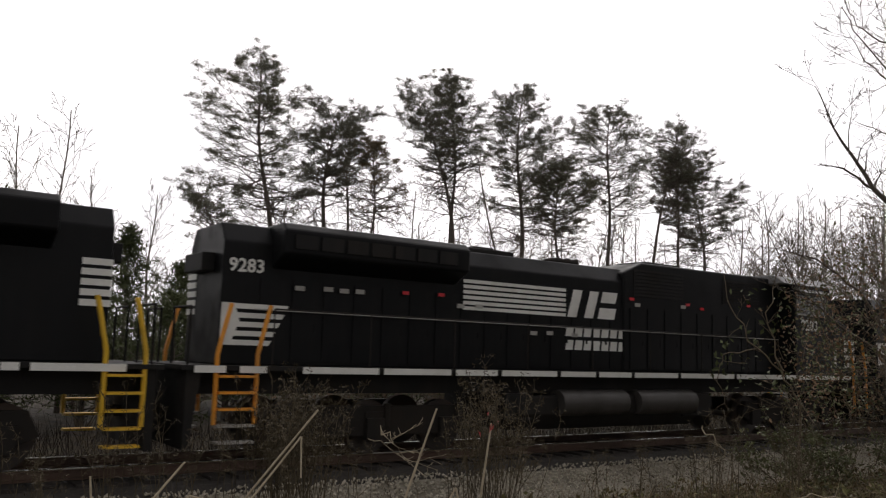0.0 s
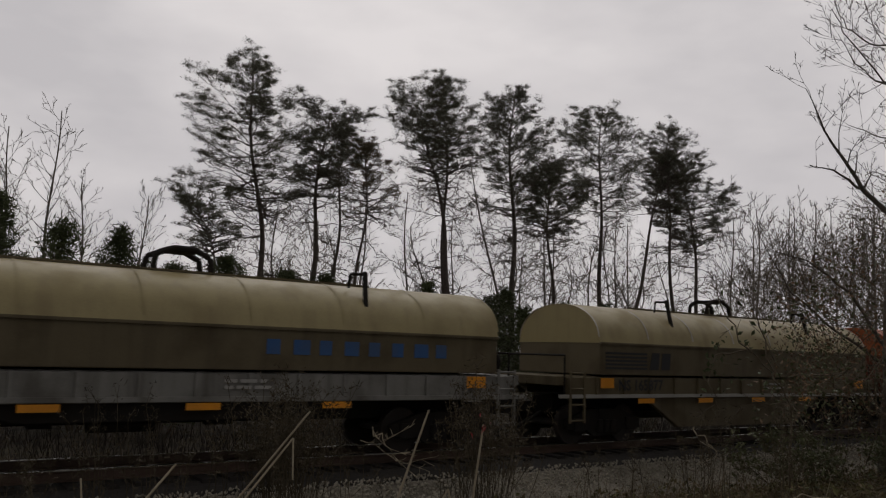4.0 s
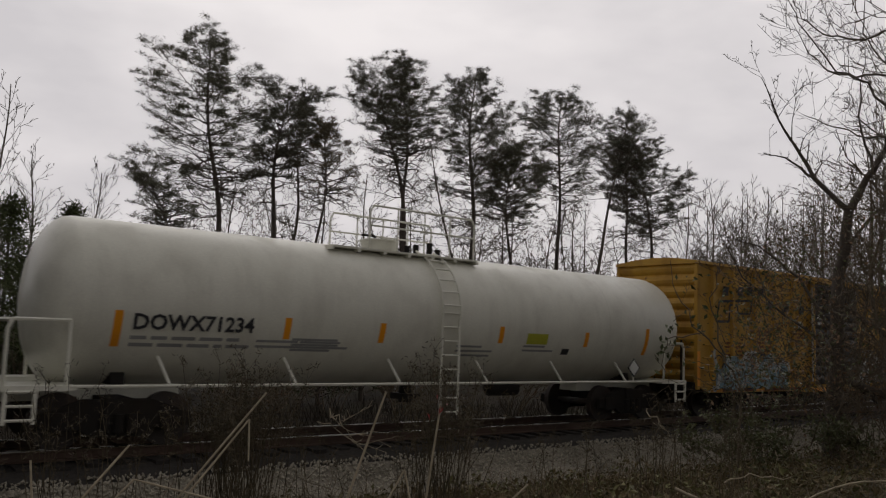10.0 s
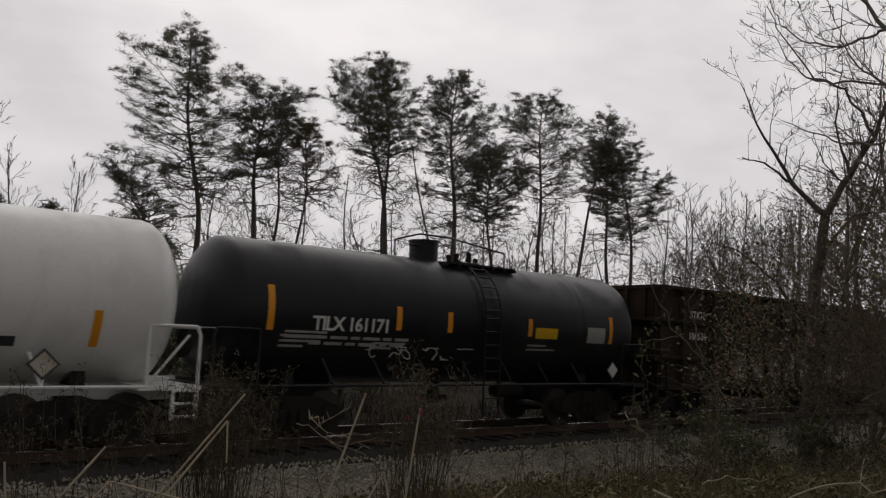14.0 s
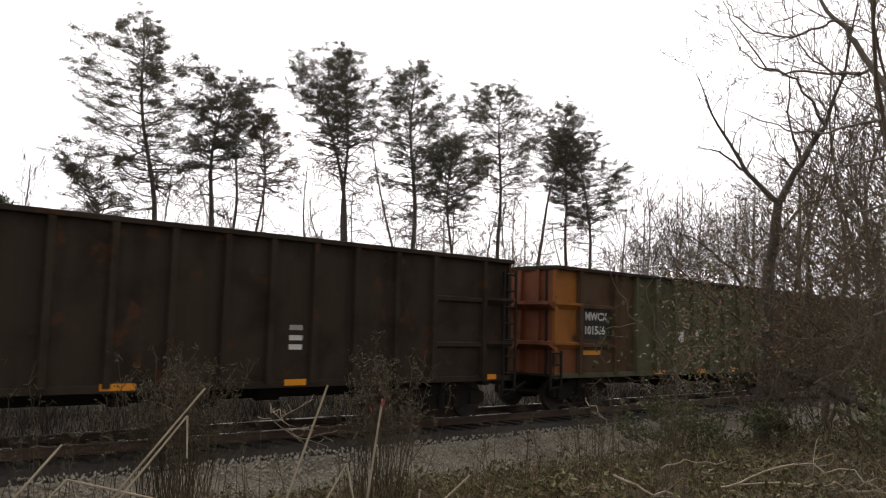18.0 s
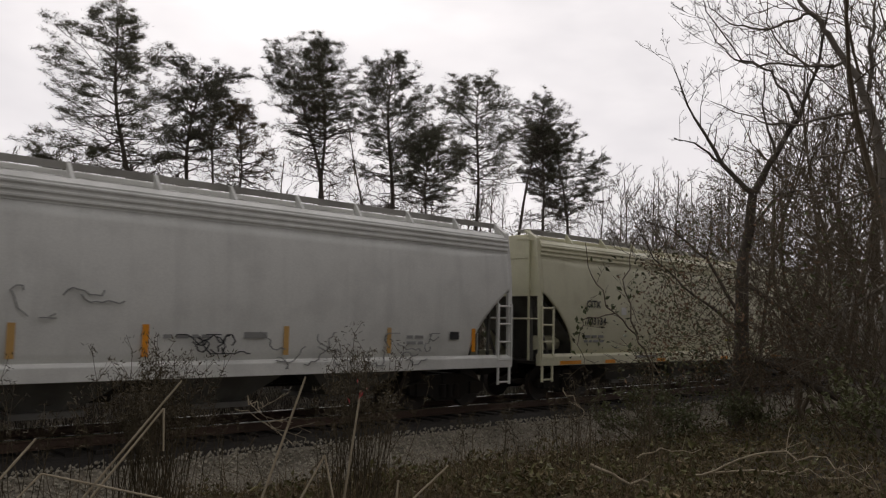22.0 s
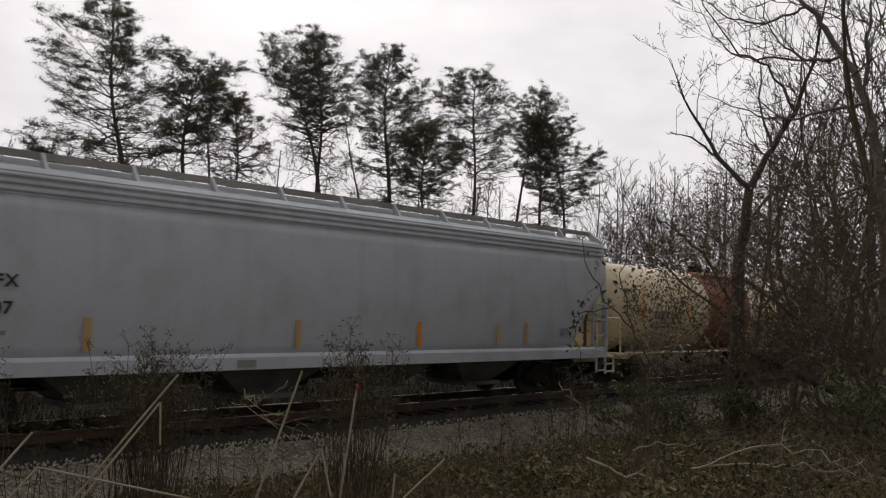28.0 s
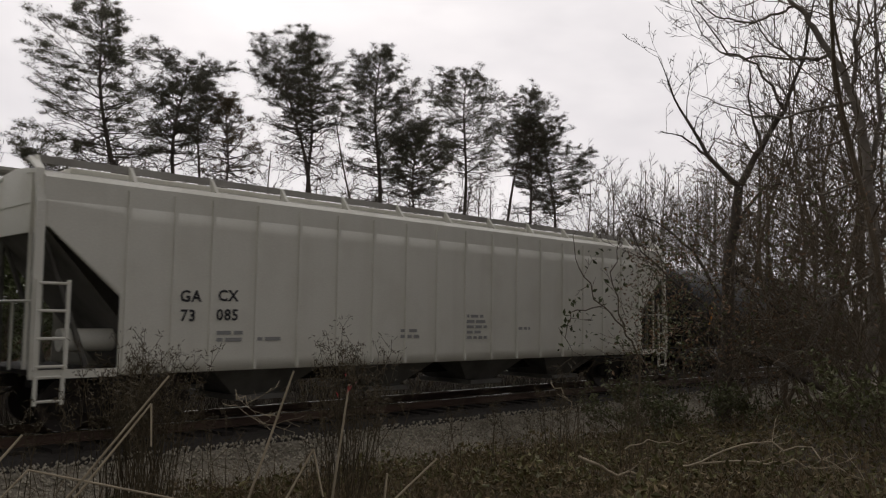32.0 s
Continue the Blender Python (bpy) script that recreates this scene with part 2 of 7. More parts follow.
gb.inputs["Specular IOR Level"].default_value = 0.7
M["glass"] = glass


# ---- mesh building ----
class Shape:
    """Collects vertices and faces of one mesh."""

    def __init__(self):
        self.v, self.f, self.pieces = [], [], []

    def poly(self, pts, faces):
        n, m = len(self.v), len(self.f)
        self.v += [tuple(p) for p in pts]
        self.f += [tuple(n + i for i in q) for q in faces]
        self.pieces.append((n, len(self.v), m, len(self.f)))
        return self

    def box(self, x0, x1, y0, y1, z0, z1):
        return self.poly([(x, y, z) for z in (z0, z1) for y in (y0, y1) for x in (x0, x1)],
                         [(0, 2, 3, 1), (4, 5, 7, 6), (0, 1, 5, 4), (2, 6, 7, 3), (0, 4, 6, 2), (1, 3, 7, 5)])

    def rod(self, p, q, r, n=6, r2=None):
        p, q = Vector(p), Vector(q)
        a = (q - p).normalized()
        u = a.orthogonal().normalized()
        w = a.cross(u)
        r2 = r if r2 is None else r2
        ring = [(math.cos(2 * math.pi * i / n), math.sin(2 * math.pi * i / n)) for i in range(n)]
        return self.poly([p + (u * c + w * s) * r for c, s in ring] + [q + (u * c + w * s) * r2 for c, s in ring],
                         [(i, (i + 1) % n, n + (i + 1) % n, n + i) for i in range(n)] + [tuple(range(n))[::-1], tuple(range(n, 2 * n))])

    def path(self, pts, r, n=6):
        for a, b in zip(pts, pts[1:]):
            self.rod(a, b, r, n)
        return self

    def loft(self, rings, cap=True, closed=True):
        n = len(rings[0])
        pts = [p for ring in rings for p in ring]
        m = n if closed else n - 1
        faces = [(k * n + i, k * n + (i + 1) % n, (k + 1) * n + (i + 1) % n, (k + 1) * n + i) for k in range(len(rings) - 1) for i in range(m)]
        if cap:
            faces += [tuple(range(n))[::-1], tuple(range((len(rings) - 1) * n, len(rings) * n))]
        return self.poly(pts, faces)

    def prism(self, outline, lo, hi, axis="y"):
        """Extrudes an outline: (x, z) pairs along y, (y, z) along x, (x, y) along z."""
        put = {"y": lambda a, b, c: (a, c, b), "x": lambda a, b, c: (c, a, b), "z": lambda a, b, c: (a, b, c)}[axis]
        return self.loft([[put(a, b, c) for a, b in outline] for c in (lo, hi)])

    def wheel(self, x, y0, y1, z, r, n=20):
        return self.rod((x, y0, z), (x, y1, z), r, n)

    def mesh(self, name):
        me = bpy.data.meshes.new(name)
        me.from_pydata(self.v, [], self.f)
        bm = bmesh.new()
        bm.from_mesh(me)
        bmesh.ops.recalc_face_normals(bm, faces=bm.faces)
        bm.to_mesh(me)
        bm.free()
        return me

    def __call__(self, name, material, parent, label="", smooth=False, bevel=0.0, each=False):
        if each:
            for v0, v1, f0, f1 in self.pieces:
                one = Shape()
                one.v, one.f = self.v[v0:v1], [tuple(i - v0 for i in q) for q in self.f[f0:f1]]
                ob = part(name, one.mesh(name), material, parent, label, smooth, bevel)
            return ob
        return part(name, self.mesh(name), material, parent, label, smooth, bevel)


def part(name, me, material, parent, label="", smooth=False, bevel=0.0):
    ob = new(name, me)
    if not me.materials:
        me.materials.append(M[material] if isinstance(material, str) else material)
    if smooth:
        me.shade_smooth()
        me.set_sharp_from_angle(angle=radians(38))
    if bevel:
        mod = ob.modifiers.new("bevel", "BEVEL")
        mod.width, mod.segments, mod.limit_method = bevel, 2, "ANGLE"
    ob.parent = parent
    if label:
        ob["label"] = label
    return ob


def thing(name, label, category, group="", kind=""):
    return tagged(new(name), label, category, group, kind)


def lettering(name, text, x, z, y, height, material, parent, slant=0.0, spacing=1.0, flip=1):
    """Painted characters on the side that faces the camera, standing 4 mm proud."""
    cu = bpy.data.curves.new("text", "FONT")
    cu.body, cu.size, cu.extrude, cu.shear, cu.space_character, cu.resolution_u = text, height / 0.72, 0.002, slant, spacing, 2
    cu.offset = height * 0.032
    tmp = new("text", cu)
    me = bpy.data.meshes.new_from_object(tmp.evaluated_get(bpy.context.evaluated_depsgraph_get()))
    bpy.data.objects.remove(tmp)
    me.materials.clear()
    ob = part(name, me, material, parent)
    ob.matrix_basis = pose(x, y, z, 90)
    return ob


def bars(name, x, z, y, w, rows, material, parent, rng, row_h=0.09, gap=0.06):
    """Small writing that cannot be read, as rows of short bars."""
    s = Shape()
    for k in range(rows):
        a = x
        while a < x + w * (0.75 + 0.25 * rng.random()):
            b = min(a + 0.12 + 0.25 * rng.random(), x + w)
            s.box(a, b, y - 0.003, y, z - k * (row_h + gap) - row_h, z - k * (row_h + gap))
            a = b + 0.06
    return s(name, material, parent, each=True)


def plate(name, x0, x1, z0, z1, y, material, parent, label="", lean=0.0):
    return Shape().poly([(x0, y, z0), (x1, y, z0), (x1 + lean, y, z1), (x0 + lean, y, z1),
                         (x0, y + 0.004, z0), (x1, y + 0.004, z0), (x1 + lean, y + 0.004, z1), (x0 + lean, y + 0.004, z1)],
                        [(0, 1, 2, 3), (7, 6, 5, 4), (0, 4, 5, 1), (1, 5, 6, 2), (2, 6, 7, 3), (3, 7, 4, 0)])(name, material, parent, label)


# ---- the train: every vehicle is a thing whose origin is its left end on the track's centre line, at rail height ----
TRAIN = []
shared = {}


def truck_at(car, x, axles=(-0.89, 0.89), r=0.46, big=False):
    """A bogie with side frames, springs and wheels; all freight bogies share their meshes."""
    key = "big" if big else "small"
    if key not in shared:
        s = Shape()
        half = max(axles) + 0.35
        for y in (-1.0, 1.0):
            if big:
                s.prism([(-half - 0.2, 0.55), (-half, 0.95), (half, 0.95), (half + 0.2, 0.55), (half - 0.2, 0.38), (-half + 0.2, 0.38)], y - 0.07, y + 0.07)
                for a in axles:
                    s.box(a - 0.2, a + 0.2, y * 1.08 - 0.09, y * 1.08 + 0.09, 0.3, 0.72)
                    s.rod((a + 0.28, y * 1.1, 0.55), (a + 0.28, y * 1.1, 1.0), 0.08, 8)
            else:
                s.prism([(-half, 0.36), (-half, 0.58), (-0.55, 0.82), (0.55, 0.82), (half, 0.58), (half, 0.36), (0.62, 0.34), (0.4, 0.2), (-0.4, 0.2), (-0.62, 0.34)], y - 0.07, y + 0.07)
                for a in axles:
                    s.box(a - 0.17, a + 0.17, y - 0.12, y + 0.12, 0.32, 0.62)
                for a in (-0.22, 0.0, 0.22):
                    s.rod((a, y * 1.1, 0.28), (a, y * 1.1, 0.58), 0.085, 8)
        s.box(-0.22, 0.22, -1.1, 1.1, 0.5, 0.84)
        shared[key] = s.mesh("truck")
        w = Shape()
        for y, o in ((-0.755, -0.06), (0.755, 0.06)):
            w.rod((0, y - 0.07, 0), (0, y + 0.07, 0), r, 28)
            w.rod((0, y + o * 0.6 - 0.02, 0), (0, y + o * 0.6 + 0.09 * (-1 if o > 0 else 1), 0), r * 0.4, 16)
        w.rod((0, -1.05, 0), (0, 1.05, 0), 0.08, 10)
        shared[key + "w"] = w.mesh("wheelset")
    t = part("truck", shared[key], "under", car)
    t.matrix_basis = pose(x, 0, 0)
    for a in axles:
        w = part("wheelset", shared[key + "w"], "wheel", t)
        w.matrix_basis = pose(a, 0, r)
    return t


def couplers(car, length, reach=0.65):
    if "coupler" not in shared:
        shared["coupler"] = (Shape().box(-0.45, 0.25, -0.09, 0.09, 0.76, 0.96).box(0.2, 0.45, -0.16, 0.14, 0.68, 1.02)
                             .box(0.38, 0.62, -0.05, 0.14, 0.7, 1.0).rod((-0.2, 0.5, 0.75), (0.55, 0.42, 0.38), 0.035, 6).mesh("coupler"))
    for x, turn in ((0, 180), (length, 0)):
        c = part("coupler", shared["coupler"], "under", car)
        c.matrix_basis = pose(x + (0.1 if turn else -0.1), 0, 0, 0, 0, turn)


def ladder(name, x0, x1, y, z0, z1, rungs, material, car, r=0.025, label=""):
    s = Shape()
    for x in (x0, x1):
        s.box(x - 0.03, x + 0.03, y - 0.02, y + 0.02, z0, z1)
    for k in range(rungs):
        z = z0 + 0.06 + (z1 - z0 - 0.12) * k / max(rungs - 1, 1)
        s.rod((x0, y, z), (x1, y, z), r)
    return s(name, material, car, label)


def brake_gear(car, length, z=0.75):
    s = Shape().rod((length * 0.42, -0.5, z), (length * 0.42 + 1.1, -0.5, z), 0.2, 12)
    s.rod((length * 0.55, -0.6, z + 0.05), (length * 0.55 + 0.5, -0.6, z + 0.05), 0.15, 10)
    s.box(length * 0.36, length * 0.36 + 0.35, -0.65, -0.35, z - 0.1, z + 0.15)
    s.rod((2.5, -0.3, z - 0.05), (length - 2.5, -0.3, z - 0.05), 0.03, 6)
    s("brake_gear", "under", car)


def register(car, x):
    TRAIN.append((car, x))
    return car


# ---- locomotives ----
def locomotive(label, number, x, wide, flip=False):
    L = 22.4 if wide else 21.75
    car = thing("locomotive", label, "locomotive", "freight train")
    HW = 0.92
    # frame, walkway and pilot
    Shape().box(0.25, L - 0.25, -1.1, 1.1, 1.2, 1.62)("frame", "loco_frame", car)
    Shape().box(0.0, L, -1.52, 1.52, 1.62, 1.7)("walkway", "loco_frame", car)
    edge = Shape()
    a = 2.2
    rng = random.Random(int(number or 7))
    while a < L - 1.6:
        b = a + rng.choice((0.5, 1.1, 1.6, 2.2))
        edge.box(a, min(b, L - 0.4), -1.527, -1.52, 1.58, 1.7)
        a = b + 0.12
    edge.box(0.2, 0.75, -1.527, -1.52, 1.58, 1.7).box(1.0, 1.5, -1.527, -1.52, 1.58, 1.7)
    edge("edge_stripe", "white_mark", car, "broken white stripe along the walkway edge", each=True)
    Shape().box(0.55, 0.8, -0.5, 0.5, 3.4, 3.75)("number_box", "loco_frame", car, bevel=0.02)
    offs = (0.3, 0.92) if flip else (0.6, 1.33)
    for e in (0.0, L):
        k = 1 if e == 0 else -1
        Shape().prism([(e + k * 0.1, 0.3), (e + k * 0.1, 1.62), (e + k * 0.35, 1.62), (e + k * 0.2, 0.3)], -1.45, 1.45)("pilot", "loco_frame", car)
        for y in (-1.48, 1.48):
            for q in range(5):
                tread = Shape().box(e + k * (offs[0] + 0.03), e + k * (offs[1] - 0.03), y - 0.12, y + 0.12, 0.38 + q * 0.28, 0.42 + q * 0.28)
                if flip:
                    tread("step_tread", "grab_yellow", car, "yellow step tread")
                elif e == 0 and q > 1:
                    tread("step_tread", "grab_orange", car, "orange step tread")
                else:
                    tread("step_tread", "walk_grey" if e == 0 else "loco_frame", car)
            for o in offs:
                rails = Shape()
                rails.path([(e + k * o, y, 0.7), (e + k * o, y, 1.9), (e + k * (o + 0.12), y, 2.45), (e + k * (o + 0.2), y, 2.78)], 0.04)
                rails("step_rail", "grab_yellow" if flip else "grab_orange", car, "bright grab rail beside the steps")
        Shape().path([(e + k * 0.15, -1.3, 1.7), (e + k * 0.15, -1.3, 2.7), (e + k * 0.15, -0.4, 2.7), (e + k * 0.15, -0.4, 1.7)], 0.022)(
            "end_rail", "loco_frame", car)
        Shape().path([(e + k * 0.15, 0.4, 1.7), (e + k * 0.15, 0.4, 2.7), (e + k * 0.15, 1.3, 2.7), (e + k * 0.15, 1.3, 1.7)], 0.022)(
            "end_rail", "loco_frame", car)
        hose = Shape().path([(e - k * 0.02, -0.7, 1.3), (e - k * 0.2, -0.7, 0.9), (e - k * 0.3, -0.65, 0.55), (e - k * 0.25, -0.6, 0.4)], 0.03)
        hose("air_hose", "under", car)
    # long hood
    cab0 = L - (4.5 if wide else 5.25)
    rad = 6.0
    roof = [(-HW, 1.7), (-HW, 3.95), (-HW + 0.22, 4.3), (HW - 0.22, 4.3), (HW, 3.95), (HW, 1.7)]
    Shape().prism(roof, 0.8, 11.4, "x")("engine_hood", "loco_black", car, bevel=0.03)
    Shape().prism([(11.2, 1.7), (11.2, 4.2), (11.9, 4.5), (cab0, 4.52), (cab0, 1.7)], -HW - 0.06, HW + 0.06)("equipment_hood", "loco_black", car, bevel=0.05)
    # overhanging radiator section
    wing = Shape()
    prof = [(-1.42, 3.75), (-1.45, 4.2), (-1.3, 4.34), (1.3, 4.34), (1.45, 4.2), (1.42, 3.75), (HW, 3.5), (-HW, 3.5)]
    wing.loft([[(xx, yy, zz) for yy, zz in prof] for xx in (1.75, rad)])
    wing("radiator_section", "loco_black", car, bevel=0.04)
    g = Shape()
    for k in range(7):
        g.box(1.95 + k * 0.54, 2.41 + k * 0.54, -1.47, -1.44, 3.86, 4.12)
    g("radiator_slat", "loco_frame", car, each=True)
    # hood doors with hinges and latches
    if "hood_door" not in shared:
        shared["hood_door"] = Shape().box(0.03, 0.62, -0.016, 0, 0.03, 1.55).box(0.5, 0.56, -0.03, 0, 0.6, 0.75).mesh("hood_door")
    for k in range(26):
        xx = 1.5 + k * 0.66
        if xx > cab0 - 0.8:
            break
        d = part("hood_door", shared["hood_door"], "loco_black", car)
        d.matrix_basis = pose(xx, -HW - (0.062 if xx > 11.2 else 0.002), 1.75)
    Shape().path([(1.4, -1.02, 2.72), (10.9, -1.02, 2.72), (cab0 - 0.2, -1.08, 2.72)], 0.012)(
        "hood_handrail", "dim_mark", car)
    Shape().path([(1.6, -1.5, 2.72)] + [(1.6 + k * 2.0, -1.5, 2.72) for k in range(1, 8)], 0.015)("walkway_rail", "under", car, each=True)
    post = Shape()
    for k in range(8):
        post.rod((1.6 + k * 2.0, -1.5, 1.7), (1.6 + k * 2.0, -1.5, 2.72), 0.015, 5)
    post("rail_post", "under", car, each=True)
    # roof gear
    Shape().box(6.4, 7.9, -0.6, 0.6, 4.15, 4.42).box(6.9, 7.5, -0.35, 0.35, 4.42, 4.5)("exhaust_stack", "loco_frame", car, bevel=0.03)
    horn = Shape()
    for k in range(3):
        horn.rod((9.3 + k * 0.3, -0.1, 4.4), (9.8 + k * 0.3, -0.1, 4.42), 0.03, 8, 0.1)
    horn.rod((9.6, -0.1, 4.15), (9.6, -0.1, 4.4), 0.03)
    horn("horn", "under", car)
    Shape().box(12.5, 14.0, -0.5, 0.5, 4.5, 4.62)("roof_vent", "loco_frame", car, bevel=0.02)
    # square intake grilles high on the equipment hood
    for a, b in ((11.55, 13.5), (15.2, 16.9)):
        gr = Shape()
        for k in range(8):
            gr.box(a, min(b, cab0 - 0.2), -1.0, -0.975, 3.62 + k * 0.09, 3.68 + k * 0.09)
        gr("intake_grille", "loco_frame", car)
    # cab
    cw = 1.5 if wide else 1.45
    if wide:
        c1 = L - 2.45
        prof = [(cab0, 1.7), (cab0, 4.35), (c1 - 0.15, 4.35), (c1 + 0.05, 3.7), (c1 + 0.05, 1.7)]
        Shape().prism(prof, -cw, cw)("cab", "loco_black", car, bevel=0.04)
        Shape().loft([[(xx, -cw - 0.03, 4.35), (xx, -cw + 0.35, 4.6), (xx, cw - 0.35, 4.6), (xx, cw + 0.03, 4.35)] for xx in (cab0 - 0.5, c1 + 0.12)])(
            "cab_roof", "cab_roof", car, bevel=0.02)
        Shape().prism([(c1 + 0.05, 1.7), (c1 + 0.05, 3.66), (L - 0.95, 3.2), (L - 0.8, 2.9), (L - 0.8, 1.7)], -1.25, 1.25)("nose", "loco_black", car, bevel=0.06)
        nose_x = L - 0.82
    else:
        c1 = L - 1.85
        Shape().prism([(cab0 + 1.4, 1.7), (cab0 + 1.4, 4.3), (c1, 4.3), (c1, 1.7)], -cw, cw)("cab", "loco_black", car, bevel=0.04)
        Shape().box(cab0, cab0 + 1.4, -1.0, 1.0, 1.7, 4.3)("cab_back", "loco_black", car)
        Shape().loft([[(xx, -cw - 0.03, 4.28), (xx, -0.75, 4.55), (xx, 0.75, 4.55), (xx, cw + 0.03, 4.28)] for xx in (cab0 + 1.25, c1 + 0.1)])(
            "cab_roof", "cab_roof", car, bevel=0.02)
        Shape().prism([(c1, 1.7), (c1, 3.4), (L - 0.55, 3.36), (L - 0.4, 3.2), (L - 0.4, 1.7)], -1.1, 1.1)("nose", "loco_black", car, bevel=0.05)
        nose_x = L - 0.42
    Shape().box(c1 - 1.5, c1 - 0.8, -0.4, 0.4, 4.58, 4.74)("roof_unit", "cab_roof", car, bevel=0.03)
    w0 = c1 - (1.9 if wide else 1.55)
    Shape().box(w0, w0 + 0.75, -cw - 0.004, -cw, 3.5, 4.08).box(w0 + 0.85, w0 + 1.42, -cw - 0.004, -cw, 3.5, 4.08)("cab_window", "glass", car, "dark side window of the cab")
    fr = Shape()
    for a, b in ((w0 - 0.05, w0), (w0 + 0.75, w0 + 0.85), (w0 + 1.42, w0 + 1.47)):
        fr.box(a, b, -cw - 0.02, -cw, 3.45, 4.13)
    fr.box(w0 - 0.05, w0 + 1.47, -cw - 0.02, -cw, 4.08, 4.13).box(w0 - 0.05, w0 + 1.47, -cw - 0.02, -cw, 3.45, 3.5)
    fr("window_frame", "dim_mark", car)
    Shape().loft([[(w0 - 0.1, -cw, 4.24), (w0 - 0.1, -cw - 0.3, 4.12), (w0 - 0.1, -cw - 0.3, 4.1), (w0 - 0.1, -cw, 4.21)],
                  [(w0 + 1.5, -cw, 4.24), (w0 + 1.5, -cw - 0.3, 4.12), (w0 + 1.5, -cw - 0.3, 4.1), (w0 + 1.5, -cw, 4.21)]])("sun_shade", "cab_roof", car)
    pa, py = (c1 + 0.2, -1.25) if wide else (c1 - 1.6, -cw)
    Shape().box(pa, pa + 0.36, py - 0.01, py, 1.95, 2.5)("cab_plate", "white_mark", car, "white notice panel low on the cab")
    # fuel tank and air reservoirs
    Shape().prism([(-1.35, 1.15), (-1.4, 0.75), (-1.1, 0.38), (1.1, 0.38), (1.4, 0.75), (1.35, 1.15)], 7.4, 13.6, "x")("fuel_tank", "loco_frame", car, bevel=0.05)
    for k in range(2):
        Shape().rod((8.65 + k * 2.55, -1.3, 0.98), (10.8 + k * 2.55, -1.3, 0.98), 0.3, 16)("air_reservoir", "tank_grey", car, smooth=True)
    Shape().box(13.0, 14.2, -1.35, -0.9, 0.6, 1.2).box(7.1, 7.9, -1.35, -0.9, 0.6, 1.2)("equipment_box", "loco_frame", car, bevel=0.03, each=True)
    truck_at(car, 4.0, (-1.75, 0.0, 1.75), 0.53, True)
    truck_at(car, L - 4.2, (-1.75, 0.0, 1.75), 0.53, True)
    couplers(car, L)
    # painted stripes at the rear, on the nose, and the striped badge with its two letter blocks
    y = -HW - 0.02
    st = Shape()
    for k in range(5):
        z = 2.06 + k * 0.165
        st.prism([(0.81, z), (1.75 + 0.08 * k, z), (1.8 + 0.08 * k, z + 0.095), (0.81, z + 0.095)], y - 0.003, y)
    st.prism([(0.81, 2.06), (1.0, 2.06), (1.16, 2.5), (1.05, 2.82), (0.81, 2.82)], y - 0.005, y - 0.001)
    st("rear_stripe", "white_mark", car, "white stripes fanning out at the hood end")
    far = Shape()
    for k in range(5):
        far.box(0.79, 1.28, -y, 0.003 - y, 2.62 + k * 0.17, 2.73 + k * 0.17).box(0.785, 0.797, 0.45, HW, 2.62 + k * 0.17, 2.73 + k * 0.17)
    far("rear_stripe", "white_mark", car, "white stripes round the corner of the hood end")
    Shape().box(0.6, 2.0, 1.52, 1.527, 1.58, 1.7).box(2.15, 2.4, 1.52, 1.527, 1.58, 1.7).box(2.55, 9.0, 1.52, 1.527, 1.58, 1.7)("edge_stripe", "white_mark", car, each=True)
    ns = Shape()
    for k in range(4):
        ns.box(nose_x - 0.62, nose_x - 0.02, -1.26 if wide else -1.11, -1.255 if wide else -1.105,
               1.95 + k * 0.24, 2.1 + k * 0.24)
    ns("nose_stripe", "white_mark", car, "white stripes on the nose", each=True)
    z0 = 2.98 if wide else 2.9
    badge = Shape()
    for k in range(6):
        zz = z0 + k * 0.118
        if wide:
            badge.box(6.2, 9.25, y - 0.003, y, zz, zz + 0.075)
        else:
            badge.prism([(6.4 + 0.03 * k, zz), (8.0 + 0.16 * k, zz), (8.12 + 0.16 * k, zz + 0.075), (6.4 + 0.03 * k, zz + 0.075)], y - 0.003, y)
    badge("badge_stripe", "white_mark", car, "white striped badge on the hood side", each=True)
    blocks = Shape()
    b0 = 9.3 if wide else 9.5
    for a in (0.0, 0.56):
        blocks.prism([(b0 + a, z0), (b0 + a + 0.2, z0 + 0.66), (b0 + a + 0.5, z0 + 0.66), (b0 + a + 0.3, z0)], y - 0.003, y)
    for a in (0.0, 0.4):
        blocks.prism([(b0 + 1.02 + a * 0.25, z0 + a), (b0 + 1.1 + a * 0.25, z0 + a + 0.27), (b0 + 1.68 + a * 0.1, z0 + a + 0.27), (b0 + 1.6 + a * 0.1, z0 + a)], y - 0.003, y)
    blocks("badge_block", "white_mark", car, each=True)
    line = Shape()
    for row, (a, n) in enumerate(((b0 - (0.05 if wide else 0.5), 7), (b0 - (0.05 if wide else 0.5), 8))):
        for k in range(n):
            aa = a + k * 0.3
            zz = (2.52 if wide else 2.44) - row * 0.32
            line.prism([(aa, zz), (aa + 0.24, zz), (aa + 0.27, zz + 0.23), (aa + 0.04, zz + 0.23)], y - 0.003, y)
    line("name_bar", "white_mark", car, "two rows of white bars below the badge", each=True)
    tags = Shape()
    for xx, zz in ((2.2, 3.12), (2.8, 3.14), (3.15, 3.13), (3.5, 3.14), (6.0, 3.0), (6.5, 3.02), (8.1, 2.5), (8.6, 2.52), (9.4, 2.5), (11.6, 3.35), (13.4, 3.4)):
        tags.box(xx, xx + 0.2, y - 0.062, y - 0.058, zz, zz + 0.09)
    tags("stencil_tag", "dim_mark", car, each=True)
    rt = Shape()
